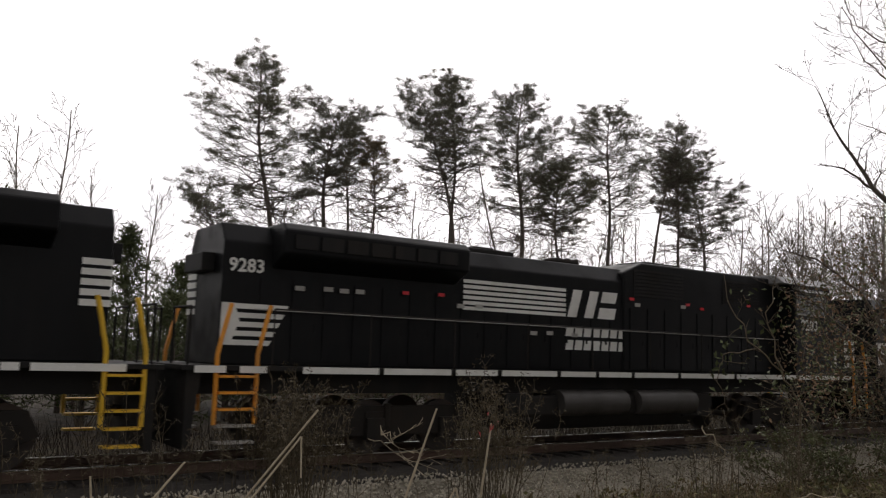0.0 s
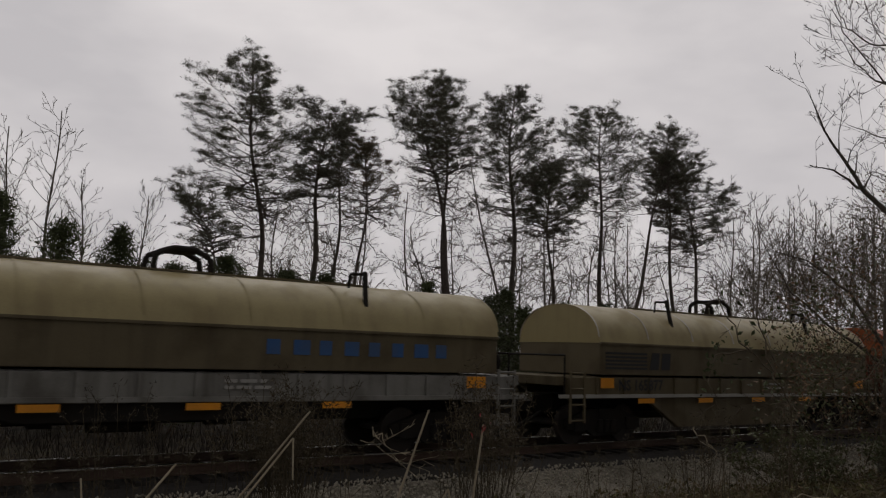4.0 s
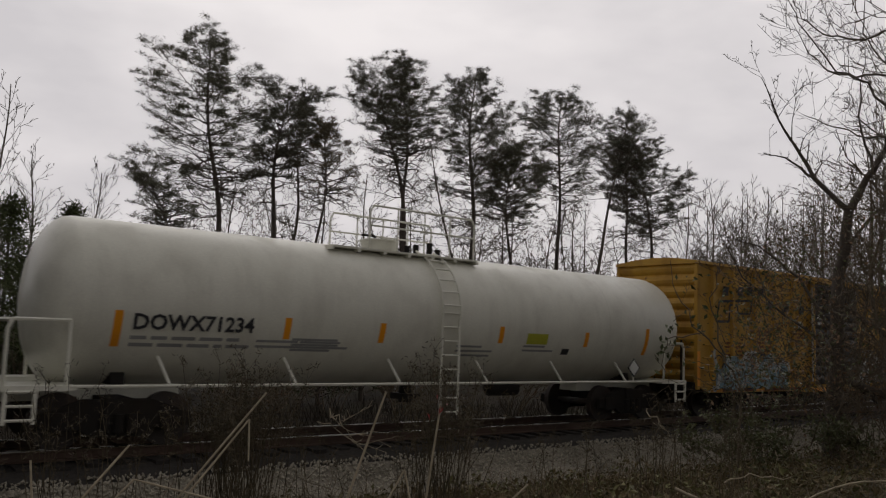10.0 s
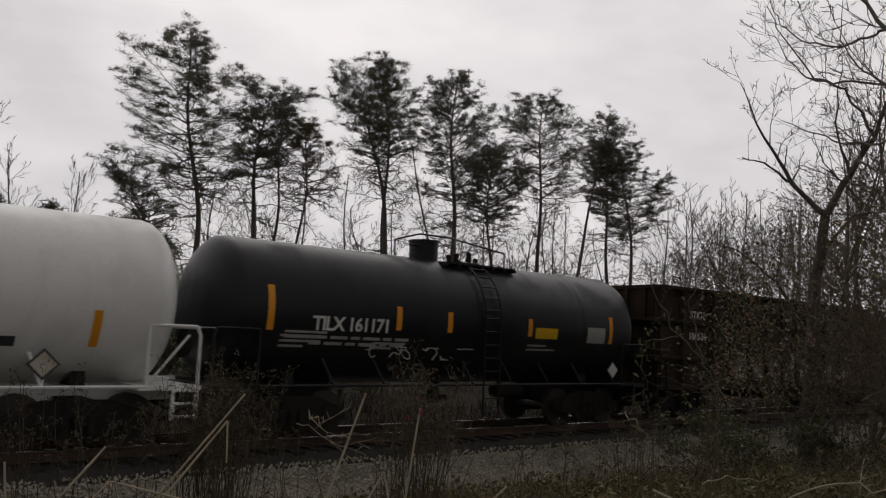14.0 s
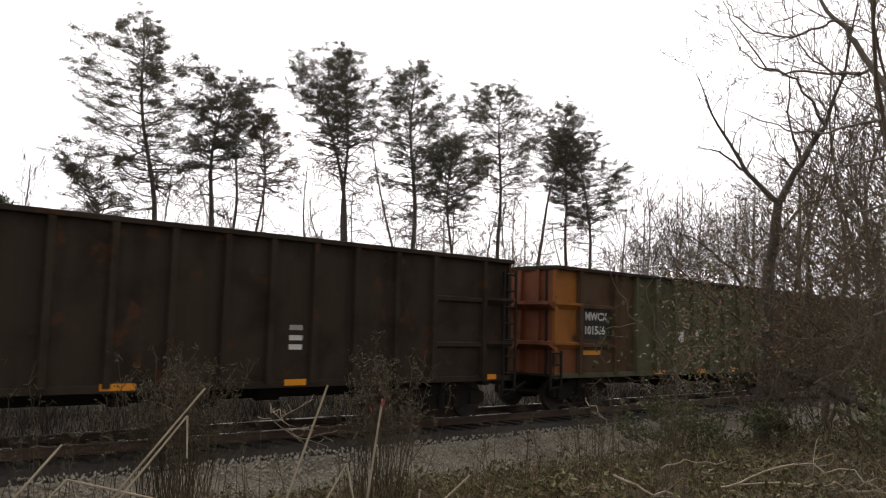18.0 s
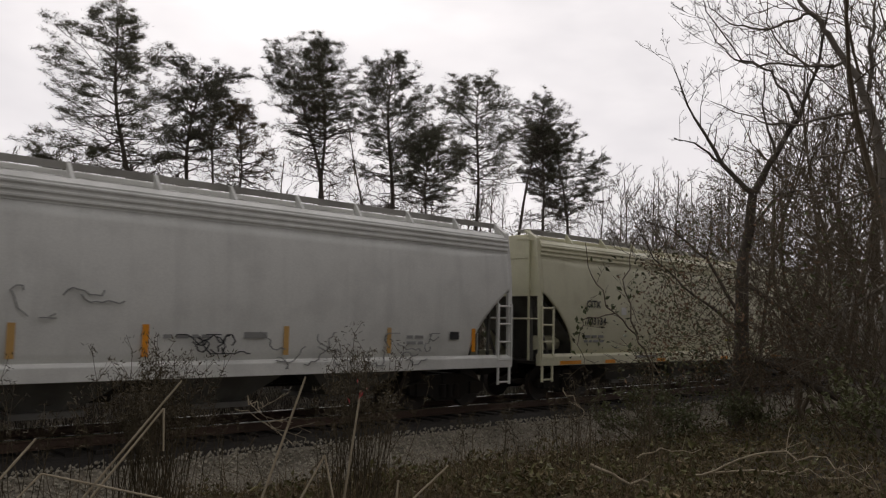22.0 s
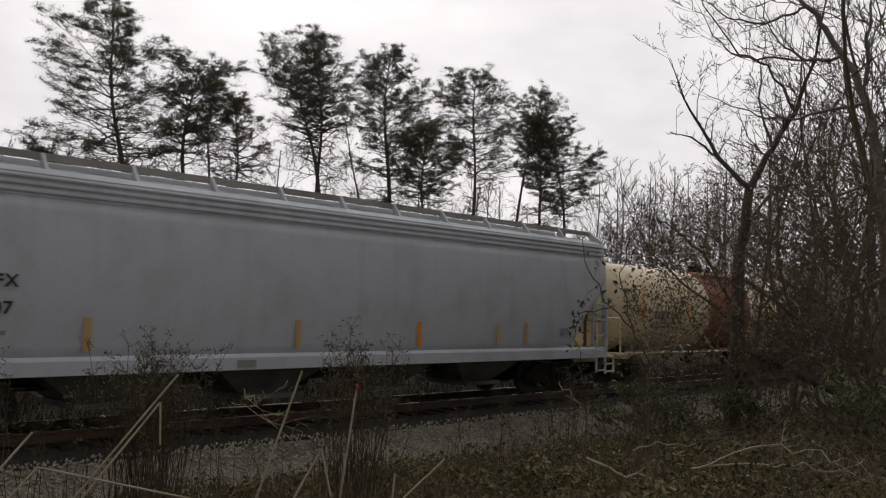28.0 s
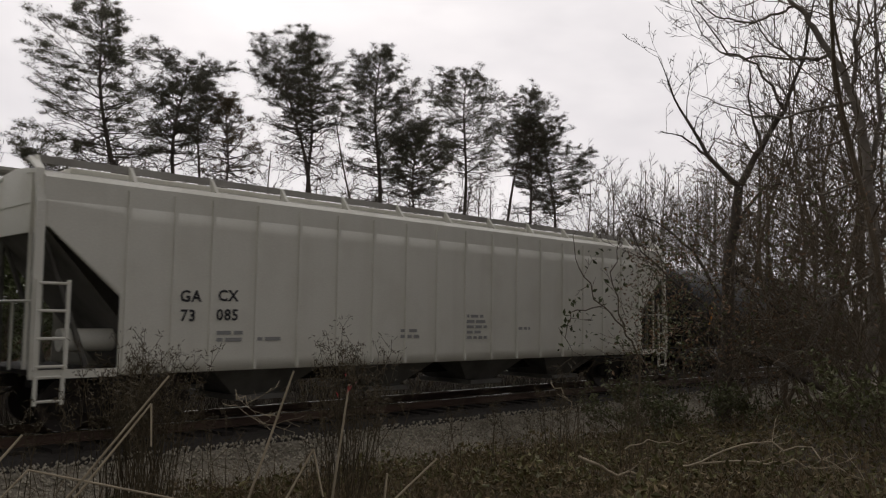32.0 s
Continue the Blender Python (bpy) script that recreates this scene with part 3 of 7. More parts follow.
    for xx, zz in ((4.6, 3.2), (5.5, 3.22), (11.4, 3.5), (13.6, 3.48), (14.2, 3.4), (16.3, 3.6)):
        rt.box(xx, xx + 0.16, y - 0.065, y - 0.06, zz, zz + 0.07)
    rt("red_tag", "red_tag", car, each=True)
    if number:
        lettering("road_number", number, 0.9, 3.4, -0.945, 0.25, "white_mark", car)
        lettering("cab_number", number, c1 - (1.75 if wide else 1.6), 3.02 if wide else 2.7, -cw - 0.006, 0.32 if wide else 0.36, "white_mark", car)
    if flip:
        for o in car.children:
            o.matrix_basis = pose(L, 0, 0, 0, 0, 180) @ o.matrix_basis
    return register(car, x)


# ---- hooded coil cars ----
def coil_car(label, x, L, hood, side, sill, text, belly=False, double=False, marks="dark_mark", extra=None):
    car = thing("coil_car", label, "freight car", "freight train")
    rng = random.Random(int(x))
    h0, h1 = (1.0 if double else 1.3), L - 0.75
    spans = [(h0, h1)] if not double else [(h0 + 0.6, h0 + 8.9), (h0 + 9.05, h1)]
    seam = 2.42
    for a, b in spans:
        prof = [(-1.46, seam)]
        for k in range(17):
            u = math.pi * (k + 0.5) / 17
            prof.append((-1.43 * math.cos(u), seam + 0.98 * math.sin(u) ** 0.85))
        prof.append((1.46, seam))
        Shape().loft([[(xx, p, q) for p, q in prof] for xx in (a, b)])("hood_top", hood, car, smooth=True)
        # below the seam the darker copy carries the side's shade in its colour
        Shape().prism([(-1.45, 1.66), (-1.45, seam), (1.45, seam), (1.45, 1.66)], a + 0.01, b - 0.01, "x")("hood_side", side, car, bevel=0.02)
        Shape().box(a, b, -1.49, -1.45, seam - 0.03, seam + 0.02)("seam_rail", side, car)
        arc = Shape()
        n = 7 if (not double) else 5
        for k in range(n + 1):
            xx = a + (b - a) * k / n
            arc.loft([[(xx + d, p * 1.008, (q - 2.0) * 1.01 + 2.0) for p, q in prof[1:-1]] for d in (-0.025, 0.025)], cap=False, closed=False)
        arc("hood_band", "gon_white" if belly else hood, car, smooth=True, each=True)
        for k in (0.24, 0.76) if not double else (0.22, 0.8):
            xx = a + (b - a) * k
            s = Shape()
            s.path([(xx - 0.06, -1.24, 2.9), (xx + 0.04, -0.98, 3.62)], 0.055, 6)
            s.path([(xx - 0.22, -0.8, 3.3), (xx - 0.2, -0.82, 3.58), (xx + 0.04, -0.98, 3.58)], 0.03, 6)
            s("stacking_post", "under", car)
        mid = (a + b) / 2
        s = Shape()
        for yy in (-0.3, 0.3):
            s.path([(mid - 0.55, yy, 3.35), (mid - 0.5, yy, 3.68), (mid - 0.2, yy, 3.82), (mid + 0.2, yy, 3.82), (mid + 0.5, yy, 3.68), (mid + 0.55, yy, 3.35)], 0.055, 6)
        s.box(mid - 0.3, mid + 0.3, -0.3, 0.3, 3.76, 3.84)
        s("lifting_bail", "under" if "tan" in hood else side, car)
        Shape().box(a + (b - a) * 0.2, b - (b - a) * 0.2, -0.35, 0.35, 3.38, 3.42)("top_walk", side, car)
    sd = Shape().box(0.35, L - 0.35, -1.42, -1.22, 1.1, 1.6).box(0.35, L - 0.35, 1.22, 1.42, 1.1, 1.6).box(0, L, -1.3, 1.3, 1.4, 1.62)
    sd("side_sill", sill, car, bevel=0.02, each=True)
    Shape().box(0.0, L, -1.5, -1.42, 1.12, 1.2).box(0.0, L, 1.42, 1.5, 1.12, 1.2)("walk_edge", "dim_mark" if sill != "grey_sill" else sill, car, each=True)
    ribs = Shape()
    k = 1.2
    while k < L - 1.2:
        ribs.box(k, k + 0.08, -1.47, -1.42, 1.2, 1.6)
        k += 0.95
    ribs("sill_rib", sill, car, each=True)
    Shape().box(0.8, L - 0.8, -0.35, 0.35, 0.7, 1.15)("centre_sill", "under", car)
    if belly:
        Shape().prism([(3.0, 1.12), (4.3, 0.36), (9.6, 0.32), (11.0, 1.12)], -1.36, -1.22)("fish_belly", sill, car, bevel=0.02)
        Shape().prism([(3.0, 1.12), (4.3, 0.36), (9.6, 0.32), (11.0, 1.12)], 1.22, 1.36)("fish_belly", sill, car, bevel=0.02)
    else:
        Shape().prism([(4.0, 1.12), (5.2, 0.8), (L - 5.2, 0.8), (L - 4.0, 1.12)], -1.3, -1.15)("fish_belly", "under", car)
        brake_gear(car, L)
    for e, k in ((0.3, 1), (L - 0.3, -1)):
        ladder("grab_ladder", e, e + k * 0.45, -1.5, 0.55, 1.75, 4, sill, car)
        Shape().path([(e, -1.3, 1.2), (e, -1.3, 2.1), (e, 1.3, 2.1), (e, 1.3, 1.2)], 0.025)("end_rail", "under", car)
    Shape().rod((L - 0.12, -0.45, 1.9), (L - 0.06, -0.45, 1.9), 0.28, 14)("brake_wheel", "under", car)
    for a, b, z in ((1.3, 1.75, 1.35), (L - 1.6, L - 1.1, 1.35)):
        plate("reflector", a, b, z, z + 0.24, -1.5, "reflector", car)
    for k in range(4):
        a = 2.6 + k * (L - 5) / 4
        plate("reflector", a, a + 0.6, 0.98, 1.1, -1.51, "reflector", car)
    truck_at(car, 1.9)
    truck_at(car, L - 1.9)
    couplers(car, L)
    if text:
        lettering("car_number", text[0], text[1], 1.3, -1.5, 0.26, marks, car)
    bars("stencil", L * 0.55, 1.5, -1.475, 1.0, 2, "dim_mark", car, rng, 0.06, 0.05)
    if extra:
        extra(car)
    return register(car, x)


# ---- tank cars ----
def tank_car(label, x, L, t0, t1, r, zc, paint, number, num_x, num_z, num_h, bars_x, opts):
    """A tank with dished heads on stub sills, with walkway, ladder, top platform, fittings and stencils."""
    car = thing("tank_car", label, "freight car", "freight train")
    rng = random.Random(int(x))
    rail = opts.get("rail", paint)
    seg = 40

    def tank(a, b, name, mat, heads=(True, True)):
        rings = []
        xs = []
        if heads[0]:
            xs += [(a + 0.62 * (1 - math.sin(u)), r * math.cos(u)) for u in [math.pi / 2 * k / 8 for k in range(8, 0, -1)]]
            xs[0] = (xs[0][0], 0.02)
            a += 0.62
        xs.append((a, r))
        if heads[1]:
            b -= 0.62
        xs.append((b, r))
        if heads[1]:
            xs += [(b + 0.62 * math.sin(u), r * math.cos(u)) for u in [math.pi / 2 * k / 8 for k in range(1, 9)]]
            xs[-1] = (xs[-1][0], 0.02)
        for xx, rr in xs:
            rings.append([(xx, rr * math.cos(2 * math.pi * i / seg), zc + rr * math.sin(2 * math.pi * i / seg)) for i in range(seg)])
        return Shape().loft(rings)(name, mat, car, smooth=True)

    belt = opts.get("belt")
    if belt:
        tank(t0, belt[0], "tank_shell", paint, (True, False))
        tank(belt[0], belt[1], "tank_belt", "tank_brown", (False, False))
        tank(belt[1], t1, "tank_shell", paint, (False, True))
    else:
        tank(t0, t1, "tank_shell", paint)
    weld = Shape()
    for k in range(1, 5):
        xx = t0 + (t1 - t0) * k / 5
        if belt and belt[0] < xx < belt[1]:
            continue
        weld.loft([[(xx + d, (r + 0.006) * math.cos(2 * math.pi * i / seg), zc + (r + 0.006) * math.sin(2 * math.pi * i / seg)) for i in range(seg)] for d in (-0.02, 0.02)], cap=False)
    weld("weld_seam", paint, car, smooth=True, each=True)
    # stub sills, saddles and end platforms
    Shape().box(0.1, 3.2, -0.3, 0.3, 0.75, 1.15).box(L - 3.2, L - 0.1, -0.3, 0.3, 0.75, 1.15)("stub_sill", "under" if paint == "tank_black" else rail, car, each=True)
    for xx in (1.9, L - 1.9):
        Shape().prism([(-0.9, 1.05), (-0.85, zc - r * 0.82), (0.85, zc - r * 0.82), (0.9, 1.05)], xx - 0.12, xx + 0.12, "x")("saddle", "under", car)
    for e, k in ((0.0, 1), (L, -1)):
        Shape().box(min(e, e + k * 1.1), max(e, e + k * 1.1), -1.48, 1.48, 1.0, 1.08)("end_platform", rail, car)
        s = Shape()
        for yy in (-1.42, 1.42):
            s.path([(e + k * 0.95, yy, 1.08), (e + k * 0.95, yy, 2.1), (e + k * 0.12, yy, 2.1), (e + k * 0.05, yy, 1.95), (e + k * 0.05, yy, 1.08)], 0.03)
        s.path([(e + k * 0.08, -1.42, 2.08), (e + k * 0.08, 1.42, 2.08)], 0.03)
        if paint == "tank_pure":
            s.path([(e + k * 0.95, -1.42, 1.08), (e + k * 0.25, -1.42, 1.95)], 0.022)
        s("end_handrail", rail, car, each=True)
        ladder("end_steps", e + k * 0.08, e + k * 0.5, -1.48, 0.5, 1.05, 3, rail, car)
    Shape().rod((L - 0.1, -0.75, 1.8), (L - 0.03, -0.75, 1.8), 0.27, 14)("brake_wheel", "under", car)
    wk = Shape().rod((1.0, -1.46, 1.06), (L - 1.0, -1.46, 1.06), 0.03).rod((1.0, 1.46, 1.06), (L - 1.0, 1.46, 1.06), 0.03)
    wk("side_rail", rail, car, "straight handrail along the tank's lower side", each=True)
    br = Shape()
    for k in range(opts.get("braces", 7)):
        xx = 2.6 + (L - 5.2) * k / (opts.get("braces", 7) - 1)
        br.rod((xx, -1.46, 1.06), (xx - 0.16, -1.2, zc - r * 0.62), 0.03)
    br("rail_bracket", rail, car, each=True)
    lx = opts["ladder"]
    s = Shape()
    for d in (0.0, 0.48):
        s.path([(lx + d, -1.52, 0.4), (lx + d, -1.52, zc)], 0.03)
        s.path([(lx + d, (r + 0.09) * math.cos(a), zc + (r + 0.09) * math.sin(a)) for a in [math.radians(q) for q in range(180, 105, -9)]], 0.025)
    for k in range(8):
        z = 0.46 + k * 0.3
        s.rod((lx, -1.52, z), (lx + 0.48, -1.52, z), 0.02)
    for q in range(170, 110, -11):
        a = math.radians(q)
        s.rod((lx, (r + 0.09) * math.cos(a), zc + (r + 0.09) * math.sin(a)), (lx + 0.48, (r + 0.09) * math.cos(a), zc + (r + 0.09) * math.sin(a)), 0.02)
    s("ladder_bar", opts.get("ladder_paint", rail), car, each=True)
    p0, p1 = opts["platform"]
    top = zc + r
    Shape().box(p0, p1, -0.85, -0.35, top - 0.12, top - 0.08).box(p0, p1, 0.35, 0.85, top - 0.12, top - 0.08)("top_platform", rail, car, each=True)
    cr = Shape()
    for k in range(7):
        xx = p0 + (p1 - p0) * k / 6
        cr.box(xx - 0.04, xx + 0.04, -0.85, 0.85, top - 0.18, top - 0.12)
    cr("platform_bearer", rail, car, each=True)
    if opts.get("tall_rail"):
        q0, q1 = opts["tall_rail"]
        s = Shape()
        for yy in (-0.82, 0.82):
            s.path([(q0, yy, top - 0.1), (q0, yy, top + 0.72), (q0 + 0.08, yy, top + 0.85), (q1 - 0.08, yy, top + 0.85), (q1, yy, top + 0.72), (q1, yy, top - 0.1)], 0.024)
            s.path([(q0, yy, top + 0.42), (q1, yy, top + 0.42)], 0.02)
            for k in range(1, 4):
                xx = q0 + (q1 - q0) * k / 4
                s.rod((xx, yy, top - 0.1), (xx, yy, top + 0.85), 0.02)
        s("platform_railing", rail, car, each=True)
    dx, dh, dr = opts["dome"]
    Shape().rod((dx, 0, top - 0.12), (dx, 0, top + dh), dr, 20).rod((dx, 0, top + dh), (dx, 0, top + dh + 0.04), dr * 1.06, 20)(
        "manway", opts.get("dome_paint", paint), car, smooth=True)
    fit = Shape()
    for k in range(4):
        xx = dx + 0.7 + k * 0.32
        fit.rod((xx, -0.12 + 0.1 * (k % 2), top - 0.05), (xx, -0.12 + 0.1 * (k % 2), top + 0.16 + 0.06 * (k % 3)), 0.07, 10)
    fit.path([(dx - 0.25, -0.2, top), (dx - 0.25, -0.2, top + 0.28), (dx - 0.6, -0.2, top + 0.28)], 0.025)
    fit("top_fitting", opts.get("dome_paint", "under"), car, each=True)
    if paint == "tank_black":
        Shape().path([(dx - 1.3, -0.6, top - 0.05), (dx - 1.3, -0.6, top + 0.3), (dx - 0.6, -0.6, top + 0.5), (dx + 0.3, -0.6, top + 0.5), (dx + 2.1, -0.6, top + 0.3),
                      (dx + 2.1, -0.6, top - 0.1)], 0.022)("platform_railing", rail, car)
    # bottom outlet
    Shape().rod((L / 2, 0, 0.55), (L / 2, 0, zc - r + 0.05), 0.16, 12).box(L / 2 - 0.25, L / 2 + 0.25, -0.25, 0.25, 0.62, 0.75)("bottom_outlet", "under", car)
    brake = Shape().rod((L * 0.62, -0.5, 0.86), (L * 0.62 + 0.9, -0.5, 0.86), 0.17, 10)
    brake("brake_reservoir", "under", car)

    def patch(name, a, b, z0, z1, mat, lab=""):
        """A thin sheet wrapped on the shell."""
        rows = []
        for q in range(6):
            z = z0 + (z1 - z0) * q / 5
            yy = -math.sqrt(max((r + 0.006) ** 2 - (z - zc) ** 2, 0.01))
            rows.append([(a, yy, z), (b, yy, z)])
        return Shape().loft(rows, cap=False, closed=False)(name, mat, car, lab, smooth=True)

    for bx, bz, bh, bw in bars_x:
        patch("reflector", bx, bx + bw, bz, bz + bh, opts.get("bar_paint", "reflector"))
    for a, b, z0, z1, mat in opts.get("patches", ()):
        patch("stencil_panel", a, b, z0, z1, mat)
    mark = opts.get("mark", "dark_mark")
    if number:
        for q in range(2):
            a = num_x
            while a < num_x + num_h * 7.5:
                b = a + 0.15 + 0.3 * rng.random()
                patch("stencil_line", a, b, num_z - 0.17 - q * 0.12, num_z - 0.11 - q * 0.12, "grey_mark" if paint != "tank_black" else "dim_mark")
                a = b + 0.08
    for k in range(opts.get("small", 6) // 2):
        a = t0 + 0.9 + rng.random() * (t1 - t0 - 2.6)
        z = zc - 0.35 - rng.random() * 0.35
        if belt and belt[0] - 1.2 < a < belt[1]:
            continue
        for q in range(rng.choice((2, 3))):
            patch("stencil_line", a, a + 0.5 + rng.random() * 0.6, z - q * 0.1, z - q * 0.1 + 0.045, "grey_mark" if paint != "tank_black" else "dim_mark")
    if number:
        zc_t = num_z + num_h / 2
        tilt = math.degrees(math.asin(max(min((zc_t - zc) / r, 0.9), -0.9)))
        ob = lettering("car_number", number, 0, 0, 0, num_h, mark, car, spacing=opts.get("spacing", 1.0))
        yy = -(r + 0.02) * math.cos(math.radians(tilt))
        ob.matrix_basis = pose(num_x, yy, zc_t, 90 - tilt * 1.0) @ pose(0, -num_h / 2, 0)
    for text, tx, tz, th in opts.get("words", ()):
        tilt = math.degrees(math.asin((tz - zc) / r))
        ob = lettering("wording", text, 0, 0, 0, th, mark, car)
        ob.matrix_basis = pose(tx, -(r + 0.012) * math.cos(math.radians(tilt)), tz, 90 - tilt) @ pose(0, -th / 2, 0)
    if opts.get("placard"):
        px = opts["placard"]
        pl = Shape().prism([(px - 0.25, 1.42), (px, 1.17), (px + 0.25, 1.42), (px, 1.67)], -1.475, -1.465)("placard", "dark_mark", car, "diamond-shaped placard")
        Shape().prism([(px - 0.2, 1.42), (px, 1.22), (px + 0.2, 1.42), (px, 1.62)], -1.479, -1.475)("placard_face", opts.get("placard_paint", "white_mark"), pl, "pale diamond face")
        Shape().box(px - 0.03, px + 0.03, -1.462, -1.44, 1.06, 1.5)("placard_holder", rail, car)
    truck_at(car, 1.9)
    truck_at(car, L - 1.9)
    couplers(car, L)
    return register(car, x)


# ---- covered hoppers ----
def hopper(label, x, L, paint, lines, opts):
    """A covered hopper with bowed sides, open sloping ends, corrugated eaves, running boards, ladders and outlet gates."""
    car = thing("covered_hopper", label, "freight car", "freight train")
    rng = random.Random(int(x))
    ribbed = opts.get("ribbed", False)
    E0 = 0.35
    zs, zt, zr = (0.98 if ribbed else 1.22), 3.84, 4.3
    k0, k1 = opts.get("sill", (0.97, 1.27))
    zs = zs + max(0, k1 - 1.27)
    zc = opts.get("cut_top", 2.86)

    def half_width(z):
        if ribbed:
            return 1.5
        u = (z - 1.2) / (zt - 1.2)
        return 1.44 + 0.12 * math.sin(math.pi * min(max(u, 0), 1)) ** 0.8

    reach = opts.get("cut", 1.38)

    def cut_z(d):
        """Lower edge of the side sheet at distance d from the end."""
        if d <= 0.08:
            return zc
        if d >= reach:
            return zs
        u = (d - 0.08) / (reach - 0.08)
        if ribbed:
            return zc + (2.3 - zc) * u
        return zs + (zc - zs) * max(1 - u, 0) ** 0.55

    cols = []
    n = 14
    for k in range(n + 1):
        d = 0.08 + (reach - 0.08) * (1 - (1 - k / n) ** 1.8)
        cols.append(d)
    if ribbed:
        cols.append(reach + 0.004)
    ds = [0.0] + cols
    xs = [E0 + d for d in ds] + [E0 + reach + (L - 2 * E0 - 2 * reach) * k / 6 for k in range(1, 6)] + [L - E0 - d for d in reversed(ds)]
    rows = 12
    side = Shape()
    for sgn in (-1, 1):
        rings = []
        for xx in xs:
            d = min(xx - E0, L - E0 - xx)
            z0 = cut_z(d)
            rings.append([(xx, sgn * half_width(z0 + (zt - z0) * q / rows), z0 + (zt - z0) * q / rows) for q in range(rows + 1)])
        side.loft(rings, cap=False, closed=False)
    ob = side("side_sheet", paint, car, smooth=True)
    th = ob.modifiers.new("thickness", "SOLIDIFY")
    th.thickness = 0.03
    # eaves: rolled corrugations, then the roof
    ev = Shape()
    prof = []
    steps = 16
    for k in range(steps + 1):
        z = zt + (zr - zt) * k / steps
        w = 1.45 + (0.03 if (k // 2) % 2 and k < 13 else 0.0) if not ribbed else 1.5
        prof.append((w - (0.1 * max(0, k - 13) / 3), z))
    full = [(-a, b) for a, b in prof] + [(-0.7, 4.44), (0.0, 4.5), (0.7, 4.44)] + [(a, b) for a, b in reversed(prof)]
    ev.loft([[(xx, a, b) for a, b in full] for xx in (E0, L - E0)])
    ev("roof", paint, car)
    # ends: upper end sheet and the slope sheets
    for e, k in ((E0, 1), (L - E0, -1)):
        Shape().box(min(e + k * 0.02, e + k * 0.06), max(e + k * 0.02, e + k * 0.06), -1.42, 1.42, zc - 0.05, zr - 0.02)("end_sheet", paint, car)
        # slope sheet in the dark tone that paints in the open end's shade
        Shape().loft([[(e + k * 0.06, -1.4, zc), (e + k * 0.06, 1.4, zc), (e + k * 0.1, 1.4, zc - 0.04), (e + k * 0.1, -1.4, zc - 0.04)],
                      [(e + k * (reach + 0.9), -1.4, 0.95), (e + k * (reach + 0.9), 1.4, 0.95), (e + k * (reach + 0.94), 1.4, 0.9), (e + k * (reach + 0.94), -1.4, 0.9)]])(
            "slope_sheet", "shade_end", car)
        Shape().box(min(e, e + k * 1.2), max(e, e + k * 1.2), -1.5, 1.5, 1.0, 1.08)("end_platform", "under", car)
        st = Shape()
        for yy in (-1.0, 1.0):
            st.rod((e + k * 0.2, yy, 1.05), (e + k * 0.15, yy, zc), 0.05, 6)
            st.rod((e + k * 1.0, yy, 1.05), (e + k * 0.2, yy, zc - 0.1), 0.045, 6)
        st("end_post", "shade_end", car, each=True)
        c0, c1 = sorted((e - k * 0.12, e + k * 0.02))
        Shape().loft([[(c0, -1.56, 1.0), (c1, -1.56, 1.0), (c1, -1.48, 1.0), (c0, -1.48, 1.0)], [(c0, -1.52, zc + 0.4), (c1, -1.52, zc + 0.4), (c1, -1.44, zc + 0.4), (c0, -1.44, zc + 0.4)],
                      [(c0, -1.38, 4.36), (c1, -1.38, 4.36), (c1, -1.3, 4.36), (c0, -1.3, 4.36)], [(c0 - k * 0.0, -1.0, 4.6), (c1, -1.0, 4.6), (c1, -0.95, 4.55), (c0, -0.95, 4.55)]])("corner_post", paint, car)
        ladder("side_ladder", e - k * 0.06, e + k * 0.42, -1.57, 1.1, 2.55, 4, paint, car)
        ladder("end_ladder", e - k * 0.05, e - k * 0.05 + 0.001, -1.1, 1.1, 4.3, 2, paint, car)
        ladder("stirrup", e - k * 0.02, e + k * 0.4, -1.55, 0.55, 1.05, 2, paint, car)
        hr = Shape().path([(e - k * 0.05, -1.5, 2.2), (e - k * 0.05, 1.5, 2.2)], 0.025).path([(e - k * 0.05, -0.4, 1.05), (e - k * 0.05, -0.4, 2.2)], 0.025)
        hr("end_rail", paint, car)
        Shape().rod((e + k * 0.6, -0.75, 1.55), (e + k * 1.5, -0.75, 1.55), 0.2, 14)("air_reservoir", paint, car, smooth=True)
    Shape().rod((L - E0 + 0.2, 0.7, 2.3), (L - E0 + 0.25, 0.7, 2.3), 0.28, 14)("brake_wheel", "under", car)
    # side sills
    if not ribbed:
        for sgn in (-1, 1):
            y0, y1 = sorted((sgn * 1.4, sgn * 1.58))
            Shape().prism([(y0, k0), (y0, k1), (y1 - 0.05, k1), (y1, k1 - 0.06), (y1, k0)] if sgn > 0 else
                          [(y0, k0), (y0, k1 - 0.06), (y0 + 0.05, k1), (y1, k1 + 0.01), (y1, k0)], E0 - 0.1, L - E0 + 0.1, "x")("side_sill", paint, car, bevel=0.012)
    else:
        Shape().box(E0 - 0.1, E0 + reach, -1.53, -1.45, 0.96, 1.1).box(L - E0 - reach, L - E0 + 0.1, -1.53, -1.45, 0.96, 1.1)("side_sill", paint, car, each=True)
        rb = Shape()
        for k in [1.72, 2.58, 3.33] + [4.3 + 0.98 * q for q in range(int((L - E0 - 5.4) / 0.98) + 1)]:
            d = min(k - E0, L - E0 - k)
            rb.prism([(k, max(cut_z(d), 0.98) + 0.02), (k, zt + 0.3), (k + 0.06, zt + 0.3), (k + 0.06, max(cut_z(d), 0.98) + 0.02)], -1.54, -1.5)
        rb("side_rib", paint, car, each=True)
    # running boards on brackets, hatches
    rbz = 4.6
